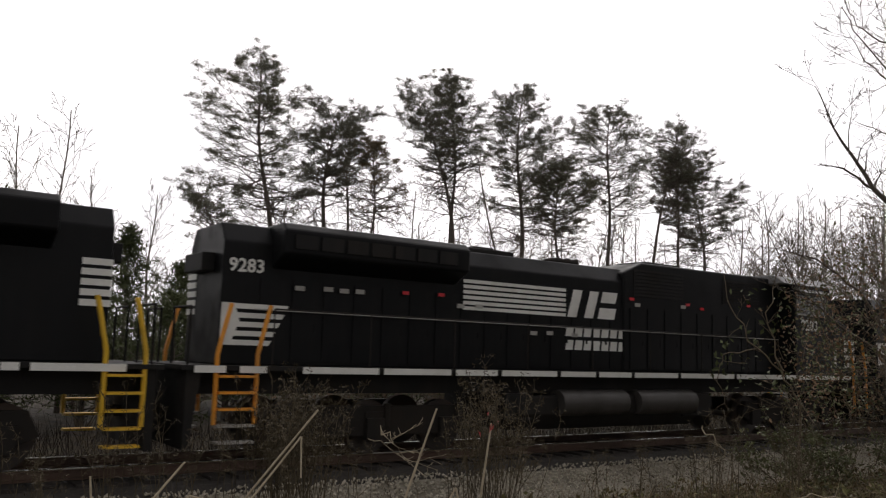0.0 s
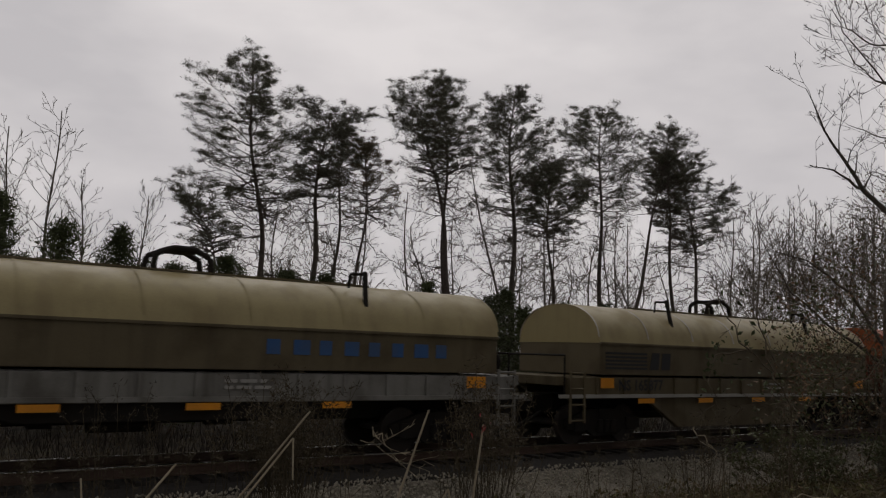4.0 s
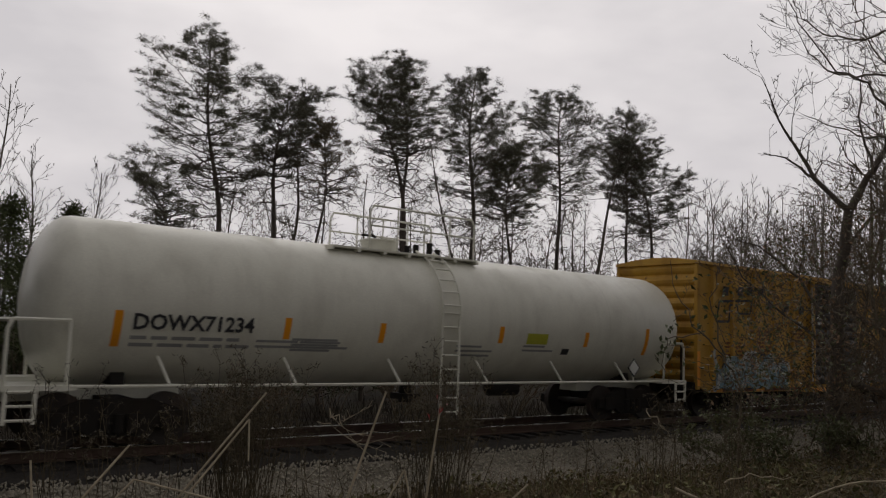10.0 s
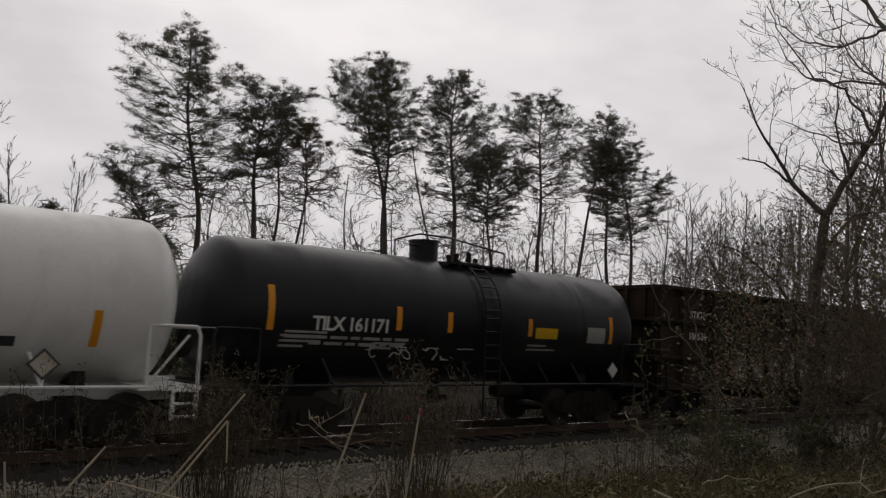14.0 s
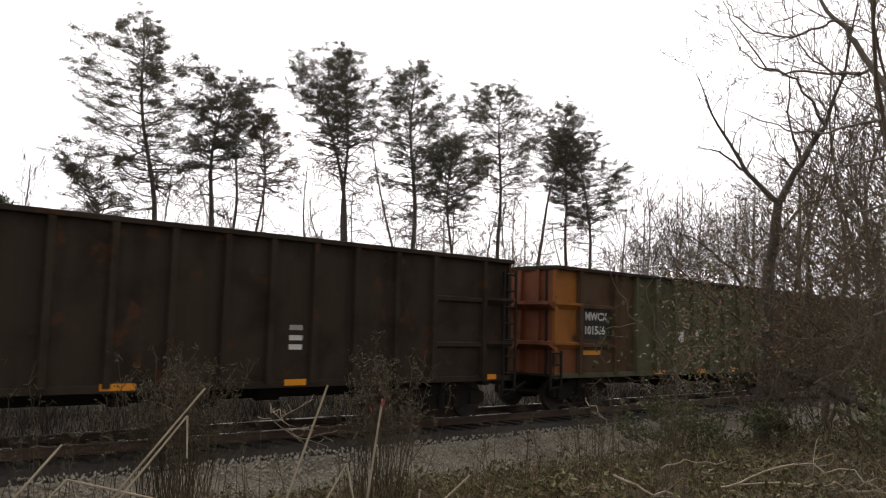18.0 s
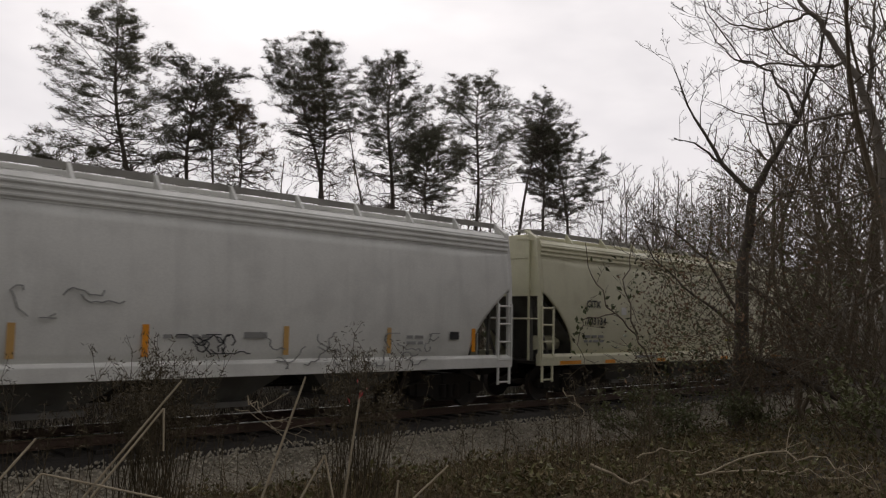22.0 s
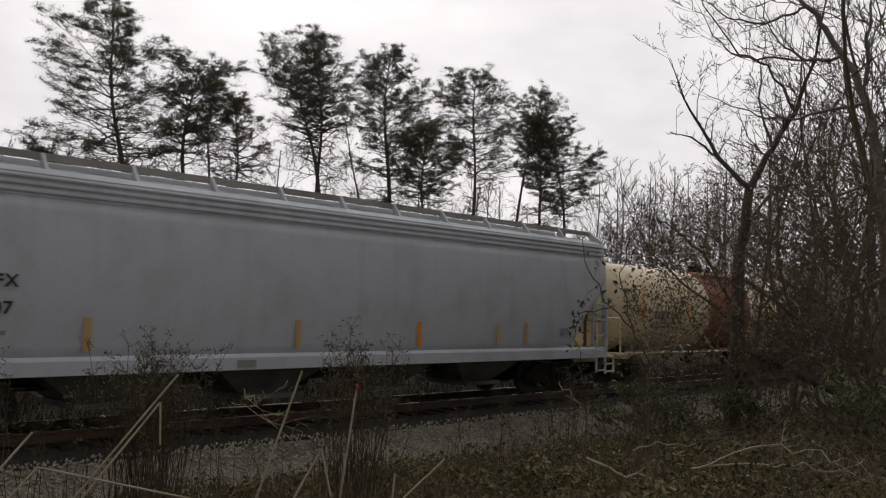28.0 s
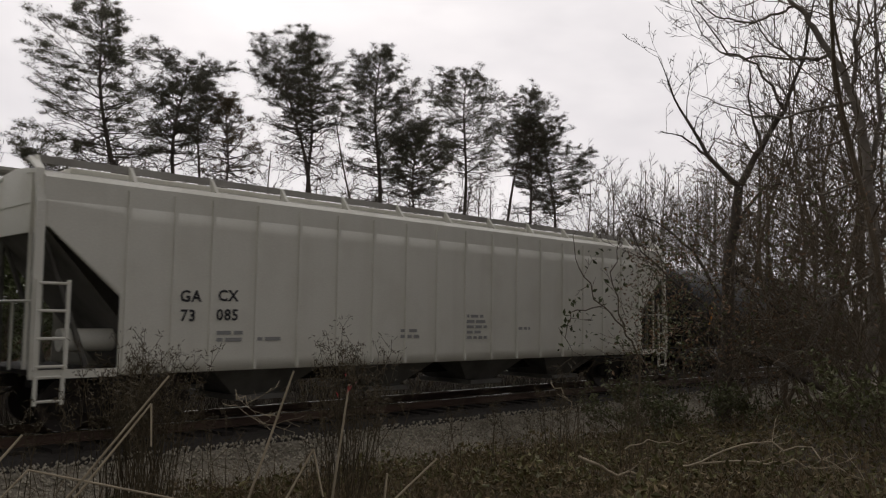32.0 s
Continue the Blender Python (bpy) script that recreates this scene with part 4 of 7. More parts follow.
    for sgn in (-1, 1):
        y0, y1 = sorted((sgn * 0.62, sgn * 1.0))
        Shape().box(E0 - 0.05, L - E0 + 0.05, y0, y1, rbz - 0.035, rbz + 0.02)("running_board", "walk_grey", car, "grey grating running board")
        fl = Shape().box(E0 - 0.05, L - E0 + 0.05, sgn * 1.0 - 0.012, sgn * 1.0 + 0.012, rbz - 0.1, rbz + 0.03)
        fl("board_edge", "walk_grey", car)
    br = Shape()
    nb = 12
    for k in range(nb + 1):
        xx = E0 + (L - 2 * E0) * k / nb
        br.prism([(-1.3, 4.3), (-1.04, 4.62), (-0.98, 4.62), (-1.05, 4.36), (-0.6, 4.42), (-0.6, 4.36)], xx - 0.03, xx + 0.03, "x")
        br.prism([(1.3, 4.3), (1.04, 4.62), (0.98, 4.62), (1.05, 4.36), (0.6, 4.42), (0.6, 4.36)], xx - 0.03, xx + 0.03, "x")
    br("board_bracket", paint, car, each=True)
    Shape().box(E0 + 0.8, L - E0 - 0.8, -0.36, 0.36, 4.47, 4.6)("roof_hatch", paint, car, bevel=0.03)
    # outlet gates and centre sill
    for k in range(4):
        xx = L / 2 + (k - 1.5) * (L - 6.4) / 4
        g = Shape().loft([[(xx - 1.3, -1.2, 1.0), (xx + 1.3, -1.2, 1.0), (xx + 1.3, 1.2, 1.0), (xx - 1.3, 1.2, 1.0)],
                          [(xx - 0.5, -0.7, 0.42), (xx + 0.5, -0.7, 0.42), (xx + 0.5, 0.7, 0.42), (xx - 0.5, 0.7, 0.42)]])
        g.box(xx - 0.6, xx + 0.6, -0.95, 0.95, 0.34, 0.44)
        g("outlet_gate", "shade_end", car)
    Shape().box(0.8, L - 0.8, -0.3, 0.3, 0.7, 1.05)("centre_sill", "under", car)
    brake_gear(car, L, 0.72)
    truck_at(car, 2.0)
    truck_at(car, L - 2.0)
    couplers(car, L)
    yn = -1.585 if not ribbed else -1.512
    for text, a, z, hgt in lines:
        lettering("car_number", text, a, z, yn if ribbed else -half_width(z + hgt / 2) - 0.035, hgt, opts.get("mark", "dark_mark"), car, spacing=opts.get("spacing", 1.1))
    for a, z, w, rows_ in opts.get("small", ()):
        bars("stencil", a, z, (yn if ribbed else -half_width(z) - 0.03), w, rows_, "grey_mark", car, rng, 0.07, 0.06)
    for a, b, z0, z1, mat in opts.get("panels", ()):
        plate("stencil_panel", a, b, z0, z1, (-1.6 if z1 < 1.3 else -half_width((z0 + z1) / 2) - 0.035), mat, car)
    for a in opts.get("sill_tags", ()):
        plate("reflector", a, a + 0.5, opts.get("tag_z", 0.99), opts.get("tag_z", 0.99) + 0.1, -1.587, "reflector", car)
    for k, a in enumerate(opts.get("tall_tags", ())):
        plate("reflector", a, a + 0.12, 1.36, 1.92, -half_width(1.64) - 0.04, "faded_tag" if k % 3 else "reflector", car)
    if opts.get("scrawl"):
        scrawl(car, opts["scrawl"], yn)
    return register(car, x)


def scrawl(car, spec, y):
    """Loose sprayed lines: arcs and zigzags of thin paint."""
    rng = random.Random(5)
    for a, b, z0, z1, mat, n in spec:
        s = Shape()
        for k in range(n):
            px, pz = a + (b - a) * (k + rng.random()) / n, z0 + (z1 - z0) * rng.random()
            ang = rng.random() * 6.28
            pts = []
            for q in range(9):
                pts.append((px, y - 0.012, pz))
                ang += rng.uniform(-1.3, 1.3)
                px += 0.1 * math.cos(ang)
                pz = min(max(pz + 0.1 * math.sin(ang), z0), z1)
            for p, q in zip(pts, pts[1:]):
                if (Vector(p) - Vector(q)).length > 0.01:
                    s.rod(p, q, 0.014, 4)
        s("graffiti_line", mat, car, each=True)


def graffiti(car, a, b, z0, z1, y, mats, seed, n=12):
    """A sprayed piece: a ragged filled field, then a row of curled letter-like strokes over it, in thin layers."""
    rng = random.Random(seed)
    field, light, dark = mats
    h = z1 - z0
    if field:
        m = max(6, int((b - a) / 0.17))
        xs = [a + (b - a) * k / m for k in range(m + 1)]
        top, wave = [], rng.uniform(0, 6)
        for k, x in enumerate(xs):
            end = min(k, m - k) / m
            top.append((x + rng.uniform(-0.05, 0.05), z0 + h * (0.45 + min(end * 3, 0.35) + 0.12 * math.sin(wave + k * 1.1)) + rng.uniform(-0.07, 0.1)))
        low = [(x, z0 + rng.uniform(0.0, 0.14)) for x in reversed(xs)]
        Shape().prism(top + low, y - 0.003, y - 0.001)("graffiti_field", field, car)
    for k in range(n):
        cx, w = a + (b - a) * (k + 0.5) / n, (b - a) / n
        for q in range(4):
            ang = rng.uniform(0, 6.28)
            turn = rng.choice((-1, 1)) * rng.uniform(0.35, 0.9)
            px, pz = cx + w * rng.uniform(-0.4, 0.4), z0 + h * rng.uniform(0.15, 0.8)
            mat, hw = (dark, rng.uniform(0.014, 0.03)) if q % 2 else (light, rng.uniform(0.03, 0.075))
            d = 0.004 + 0.0016 * q + 0.0003 * (k % 4)
            run = [(px, pz)]
            for step in range(rng.randint(4, 7)):
                L = h * rng.uniform(0.1, 0.2)
                ex, ez = px + L * 0.75 * math.cos(ang), min(max(pz + L * math.sin(ang), z0 + 0.04), z1 - 0.04)
                if math.hypot(ex - px, ez - pz) > 0.03:
                    run.append((ex, ez))
                    px, pz = ex, ez
                ang += turn + rng.uniform(-0.3, 0.3)
            if len(run) < 3:
                continue
            rings = []
            for m, (x, z) in enumerate(run):
                (ax, az), (bx, bz) = run[max(m - 1, 0)], run[min(m + 1, len(run) - 1)]
                g = math.hypot(bx - ax, bz - az) or 1.0
                nx, nz = -(bz - az) / g * hw, (bx - ax) / g * hw
                rings.append([(x + nx, y - d, z + nz), (x + nx, y - d - 0.001, z + nz), (x - nx, y - d - 0.001, z - nz), (x - nx, y - d, z - nz)])
            s = Shape()
            s.loft(rings)
            s("graffiti_stroke", mat, car)


# ---- gondolas ----
def gondola(label, x, L, skin, lines, opts):
    """A high-sided gondola: ribbed side panels, stepped end bays with horizontal ribs, top chord, ends with shelves."""
    car = thing("gondola", label, "freight car", "freight train")
    rng = random.Random(int(x))
    z0, z1 = opts.get("z", (0.95, 3.84))
    E0 = 0.3
    ribs = opts.get("ribs", RIBS)
    n = len(ribs) - 1

    def skin_at(k):
        return opts["panels"][k] if "panels" in opts else skin

    for k in range(n):
        a, b = ribs[k], ribs[k + 1]
        Shape().box(a, b - 0.002, -1.45, -1.42, z0 + 0.05, z1 - 0.1)("side_panel", skin_at(k), car)
        Shape().box(a, b - 0.002, 1.42, 1.45, z0 + 0.05, z1 - 0.1)("side_panel", skin_at(k), car)
    for k in range(n + 1):
        a = ribs[k]
        mat = skin_at(min(k, n - 1))
        Shape().prism([(a - 0.09, -1.42), (a - 0.06, -1.55), (a + 0.06, -1.55), (a + 0.09, -1.42)], z0 + 0.02, z1 - 0.06, "z")("side_rib", mat, car)
    for (a, b), mat in (((E0, ribs[0]), opts.get("left", skin)), ((ribs[-1], L - E0), opts.get("right", skin))):
        Shape().box(a, b, -1.42, -1.39, z0 + 0.05, z1 - 0.1)("end_bay_panel", mat, car)
        Shape().box(a, b, 1.39, 1.42, z0 + 0.05, z1 - 0.1)("end_bay_panel", mat, car)
        e = a if a < L / 2 else b
        k = 1 if a < L / 2 else -1
        if mat == "gon_orange":
            Shape().box(a + 0.1, b - 0.09, -1.424, -1.42, z0 + 0.08, 1.64)("lower_panel", "gon_rust", car, "rusty brown lower panel")
        near = (ribs[0], ribs[1]) if k > 0 else (ribs[-2], ribs[-1])
        for z in (1.74, 2.79):
            Shape().prism([(-1.42, z - 0.1), (-1.56, z + 0.03), (-1.56, z + 0.09), (-1.42, z + 0.1)], a - 0.03, b + 0.03, "x")("bay_ledge", mat, car)
            Shape().prism([(-1.45, z - 0.07), (-1.52, z - 0.03), (-1.52, z + 0.05), (-1.45, z + 0.08)], near[0] + 0.09, near[1] - 0.09, "x")("bay_rib", skin_at(0 if k > 0 else n - 1), car)
        Shape().box(min(e, e + k * 0.05), max(e, e + k * 0.05), -1.42, 1.42, z0 + 0.05, z1 - 0.06)("end_wall", opts.get("end", skin), car)
        for z in (1.74, 2.79):
            Shape().prism([(e, z - 0.12), (e - k * 0.26, z + 0.02), (e - k * 0.26, z + 0.1), (e, z + 0.12)], -1.5, 1.5)("end_ledge", opts.get("end", skin), car)
        for yy in (-0.95, -0.32, 0.32, 0.95):
            for za, zb in ((z0 + 0.1, 1.6), (1.87, 2.66), (2.92, z1 - 0.1)):
                Shape().box(min(e - k * 0.1, e), max(e - k * 0.1, e), yy - 0.05, yy + 0.05, za, zb)("end_stake", opts.get("end", skin), car)
        Shape().box(min(e, e + k * 0.1), max(e, e + k * 0.1), -1.5, -1.41, z0, z1)("corner_post", mat, car)
        lad = opts.get("ladder", "under")
        ladder("corner_ladder", e - k * 0.13, e - k * 0.13 + 0.001, -1.3, 1.0, z1 - 0.1, 2, lad, car)
        ladder("side_ladder", e - k * 0.16, e - k * 0.16 + 0.42 * k, -1.5, 0.6, z1 - 0.3 if k < 0 else 1.6, 8 if k < 0 else 4, lad, car)
    top = opts.get("chord", skin)
    for y in (-1.47, 1.47):
        Shape().box(E0 - 0.04, L - E0 + 0.04, y - 0.09, y + 0.09, z1 - 0.1, z1)("top_chord", top, car, bevel=0.015)
    for e in (E0, L - E0):
        Shape().box(e - 0.07, e + 0.07, -1.38, 1.38, z1 - 0.1, z1)("end_chord", top, car)
    Shape().box(E0, L - E0, -1.5, -1.36, z0 - 0.06, z0 + 0.07).box(E0, L - E0, 1.36, 1.5, z0 - 0.06, z0 + 0.07)("side_sill", skin, car, bevel=0.01, each=True)
    Shape().box(E0, L - E0, -1.36, 1.36, z0 - 0.02, z0 + 0.05)("floor_plate", "under", car)
    Shape().box(0.7, L - 0.7, -0.32, 0.32, 0.62, z0)("centre_sill", "under", car)
    brake_gear(car, L, 0.68)
    truck_at(car, 2.0)
    truck_at(car, L - 2.0)
    couplers(car, L)
    Shape().rod((L - E0 + 0.14, 0.5, 2.9), (L - E0 + 0.2, 0.5, 2.9), 0.28, 14)("brake_wheel", "under", car)
    for text, a, z, hgt, mat in lines:
        lettering("car_number", text, a, z, opts.get("text_y", -1.456), hgt, mat, car)
    for a, b, za, zb, mat in opts.get("plates", ()):
        plate("painted_panel", a, b, za, zb, -1.457 if za > 1.1 else -1.505, mat, car)
    for a, w in opts.get("sill_tags", ()):
        plate("reflector", a, a + w, z0 - 0.02, z0 + 0.1, -1.506, "reflector", car)
    if opts.get("tag"):
        for first, last, za, zb, mats, seed in opts["tag"]:
            for k in range(first, last):
                graffiti(car, ribs[k] + 0.1, ribs[k + 1] - 0.1, za, zb, -1.452, mats, seed + k, 2)
    return register(car, x)


# ---- boxcar ----
def boxcar(label, x, L):
    car = thing("boxcar", label, "freight car", "freight train")
    z0, ze = 0.72, 4.42
    Shape().box(0, L, -1.42, -1.36, z0 + 0.25, ze).box(0, L, 1.36, 1.42, z0 + 0.25, ze)("side_sheet", "box_yellow", car, each=True)
    d0, d1 = 6.15, 9.57
    Shape().prism([(0, z0 + 0.25), (0.6, z0), (d0 - 0.6, z0), (d0, z0 - 0.06), (d1, z0 - 0.06), (d1 + 0.6, z0), (L - 0.6, z0), (L, z0 + 0.25)], -1.43, -1.37)("side_sill", "box_yellow", car)
    Shape().prism([(0, z0 + 0.25), (0.6, z0), (L - 0.6, z0), (L, z0 + 0.25)], 1.37, 1.43)("side_sill", "box_yellow", car)
    for a in (0.77, 1.81, 2.99, 4.17, 5.29, 10.56, 11.65, 12.81, 14.02, 15.08):
        Shape().prism([(a - 0.08, -1.42), (a - 0.05, -1.51), (a + 0.05, -1.51), (a + 0.08, -1.42)], z0 + 0.3, ze - 0.06, "z")("side_post", "box_yellow", car)
    for a in (0.0, L - 0.14):
        Shape().box(a, a + 0.14, -1.47, -1.4, z0 + 0.1, ze)("corner_post", "box_yellow", car, bevel=0.015)
        Shape().box(a, a + 0.14, 1.4, 1.47, z0 + 0.1, ze)("corner_post", "box_yellow", car)
    Shape().loft([[(xx, -1.5, ze), (xx, -1.48, ze + 0.08), (xx, -0.7, ze + 0.18), (xx, 0, ze + 0.22), (xx, 0.7, ze + 0.18), (xx, 1.48, ze + 0.08), (xx, 1.5, ze)] for xx in (-0.05, L + 0.05)])(
        "roof", "box_yellow", car)
    rr = Shape()
    for k in range(16):
        a = 0.4 + k * (L - 0.8) / 15
        rr.loft([[(a + d, -1.46, ze + 0.09), (a + d, 0, ze + 0.24), (a + d, 1.46, ze + 0.09), (a + d, 1.46, ze + 0.06), (a + d, 0, ze + 0.2), (a + d, -1.46, ze + 0.06)] for d in (-0.04, 0.04)])
    rr("roof_rib", "gon_rust", car, each=True)
    # corrugated ends
    for e, k in ((0.0, 1), (L, -1)):
        prof = []
        nc = 10
        for q in range(nc * 4 + 1):
            z = z0 + 0.3 + (ze + 0.05 - z0 - 0.3) * q / (nc * 4)
            prof.append((e + k * 0.1 - k * 0.09 * (0, 0.7, 1, 0.7)[q % 4], z))
        prof += [(e + k * 0.2, ze + 0.05), (e + k * 0.2, z0 + 0.3)]
        Shape().prism(prof, -1.38, 1.38)("end_wall", "box_yellow", car)
        Shape().box(min(e - k * 0.12, e + k * 0.3), max(e - k * 0.12, e + k * 0.3), -1.4, 1.4, 0.78, 1.02)("end_sill", "under", car)
        ladder("end_ladder", e - k * 0.1, e - k * 0.1 + 0.001, -1.0, 0.8, 2.2, 2, "under", car)
    gl = Shape()
    for k in range(4):
        gl.rod((0.2, -1.52, 1.0 + k * 0.36), (0.72, -1.52, 1.0 + k * 0.36), 0.02)
        gl.rod((L - 0.72, -1.52, 1.0 + k * 0.36), (L - 0.2, -1.52, 1.0 + k * 0.36), 0.02)
    gl("grab_iron", "box_yellow", car, each=True)
    plate("reflector", 0.0, 0.14, 0.9, 1.9, -1.475, "reflector", car, "orange corner stripe")
    # sliding door
    prof = []
    for q in range(45):
        prof.append((-1.5 - 0.045 * (0, 0.8, 1, 0.8)[q % 4], z0 + 0.2 + (ze - 0.15 - z0 - 0.2) * q / 44))
    prof += [(-1.45, ze - 0.15), (-1.45, z0 + 0.2)]
    Shape().prism(prof, d0 + 0.35, d1, "x")("sliding_door", "box_door", car, "dark corrugated sliding door")
    Shape().box(d0 + 0.28, d0 + 0.36, -1.58, -1.44, z0 + 0.1, ze - 0.1)("door_edge", "box_yellow", car)
    Shape().rod((d0 + 0.2, -1.56, z0 + 0.3), (d0 + 0.2, -1.56, ze - 0.3), 0.03)("lock_rod", "gon_white", car)
    Shape().box(d0 - 0.3, d1 + 0.8, -1.56, -1.42, z0 + 0.05, z0 + 0.14).box(d0 - 0.2, L - 2.0, -1.56, -1.42, ze - 0.12, ze - 0.05)("door_track", "box_yellow", car, each=True)
    for k, (a, z, w) in enumerate(((6.75, 3.18, 0.4), (6.7, 3.08, 0.3), (6.65, 2.9, 0.5), (7.5, 3.3, 0.6), (7.9, 2.3, 0.16))):
        plate("door_stencil", a, a + w, z, z + 0.08, -1.55, "white_mark", car)
    plate("paper_notice", 5.62, 5.84, 2.72, 2.96, -1.455, "white_mark", car)
    plate("consist_panel", 13.18, 13.64, 1.62, 1.95, -1.515, "dark_mark", car)
    # badge of bent bars and blocks in place of the lettering
    y = -1.487
    bd = Shape()

    def stroke(pts, w=0.05):
        for (ax, az), (bx, bz) in zip(pts, pts[1:]):
            dx, dz = bx - ax, bz - az
            q = math.hypot(dx, dz)
            nx, nz = -dz / q * w, dx / q * w
            bd.prism([(ax + nx, az + nz), (ax - nx, az - nz), (bx - nx, bz - nz), (bx + nx, bz + nz)], y - 0.004, y)
    stroke([(0.9, 2.78), (1.07, 3.38), (2.82, 3.48), (2.7, 3.08), (2.05, 3.06), (2.0, 3.3), (1.62, 3.3), (1.55, 2.8), (0.9, 2.78)], 0.035)
    for a, z in ((1.21, 3.56), (2.0, 3.6), (2.5, 3.64), (3.15, 3.68), (3.66, 3.26), (4.65, 3.24), (5.6, 3.2)):
        bd.prism([(a, z), (a + 0.3, z), (a + 0.36, z + 0.27), (a + 0.06, z + 0.27)], y - 0.004, y)
    bd("badge", "graffiti_dark", car, "dark outlined badge of bent bars and blocks", each=True)
    cross = Shape()
    cross.prism([(13.1, 3.3), (13.18, 3.23), (13.72, 3.63), (13.64, 3.7)], y - 0.005, y)
    cross.prism([(13.1, 3.63), (13.18, 3.7), (13.72, 3.3), (13.64, 3.23)], y - 0.007, y - 0.005)
    cross("cross_mark", "blue_mark", car, each=True)
    rng = random.Random(3)
    for a, z, w, rws in ((1.5, 2.2, 0.9, 4), (3.2, 2.6, 0.8, 6), (5.4, 2.7, 0.7, 5), (10.8, 3.2, 0.5, 2), (11.3, 3.4, 0.6, 4), (14.2, 3.3, 0.5, 3), (11.6, 2.6, 0.5, 3)):
        bars("stencil", a, z, -1.424, w, rws, "gon_rust", car, rng, 0.06, 0.06)
    for a, b in ((0.7, 5.9), (9.7, 15.2)):
        plate("rust_band", a, b, 0.74, 0.84, -1.435, "gon_rust", car)
    plate("reflector", 0.7, 1.3, 0.75, 0.83, -1.44, "reflector", car)
    plate("reflector", 3.0, 3.6, 0.75, 0.83, -1.44, "reflector", car)
    plate("reflector", 6.4, 9.2, 0.7, 0.8, -1.57, "reflector", car)
    plate("reflector", 11.2, 11.8, 0.75, 0.83, -1.44, "reflector", car)
    graffiti(car, 0.85, 4.85, 0.78, 1.95, -1.515, ("graffiti_blue", "graffiti_pale", "graffiti_dark"), 11, 9)
    graffiti(car, 9.7, 14.2, 0.85, 2.1, -1.515, ("graffiti_pale", "graffiti_dark", "graffiti_pale"), 23, 11)
    for word, wx, wz in (("next", 12.02, 3.48), ("load", 12.02, 3.3), ("any", 14.25, 3.48), ("road", 14.25, 3.3)):
        lettering("slogan", word, wx, wz, -1.426, 0.15, "dark_mark", car)
    Shape().box(0.6, L - 0.6, -0.35, 0.35, 0.55, 0.9)("centre_sill", "under", car)
    brake_gear(car, L, 0.6)
    truck_at(car, 2.0)
    truck_at(car, L - 2.0)
    couplers(car, L, 0.6)
    return register(car, x)


# ---- the vehicles in train order ----
locomotive("black diesel locomotive with white stripes on the track", "", 4.15 - 22.4, True, flip=True)
locomotive("black diesel locomotive with wide cab and white markings", "9283", 4.45, True)
locomotive("black diesel locomotive with narrow nose and white markings", "8835", 27.2, False)


def blue_letters(car):
    rng = random.Random(8)
    for a, n in ((9.1, 8),):
        for k in range(n):
            plate("painted_block", a + k * 0.53, a + k * 0.53 + 0.24 + 0.1 * rng.random(), 1.95, 2.22, -1.462, "blue_mark", car)
    badge_bars(car, 2.2, 1.8, 2.5, "dark_mark")


def badge_bars(car, a, z, w, mat):
    s = Shape()
    for k in range(5):
        s.box(a, a + w * 0.62, -1.462, -1.456, z + k * 0.09, z + k * 0.09 + 0.05)
    s.prism([(a + w * 0.66, z), (a + w * 0.7, z + 0.42), (a + w * 0.82, z + 0.42), (a + w * 0.8, z)], -1.462, -1.456)
    s.prism([(a + w * 0.84, z), (a + w * 0.86, z + 0.42), (a + w, z + 0.42), (a + w * 0.98, z)], -1.462, -1.456)
    s("badge", mat, car, each=True)


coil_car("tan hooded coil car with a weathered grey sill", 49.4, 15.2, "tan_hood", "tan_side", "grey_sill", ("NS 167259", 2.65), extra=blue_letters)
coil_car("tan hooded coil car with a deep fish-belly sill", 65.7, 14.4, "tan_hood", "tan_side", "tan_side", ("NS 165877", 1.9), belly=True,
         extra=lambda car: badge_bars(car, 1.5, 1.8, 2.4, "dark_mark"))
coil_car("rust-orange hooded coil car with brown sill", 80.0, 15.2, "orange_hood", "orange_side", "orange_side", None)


def hood_badges(car):
    for a, z in ((4.75, 2.5), (13.0, 2.5)):
        s = Shape()
        for k in range(5 if a < 10 else 0):
            s.prism([(a, z + k * 0.085), (a + 0.8, z + k * 0.085), (a + 0.84, z + k * 0.085 + 0.05), (a, z + k * 0.085 + 0.05)], -1.44 + 0.02 * k, -1.435 + 0.02 * k)
        s.prism([(a + 0.9, z), (a + 1.0, z + 0.42), (a + 1.25, z + 0.42), (a + 1.15, z)], -1.44, -1.4)
        s.prism([(a + 1.25, z), (a + 1.3, z + 0.42), (a + 1.7, z + 0.42), (a + 1.65, z)], -1.44, -1.4)
        s("badge", "dark_mark", car, each=True)


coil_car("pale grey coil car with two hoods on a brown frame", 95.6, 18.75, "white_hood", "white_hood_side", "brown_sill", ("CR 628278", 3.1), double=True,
         marks="white_mark", extra=hood_badges)

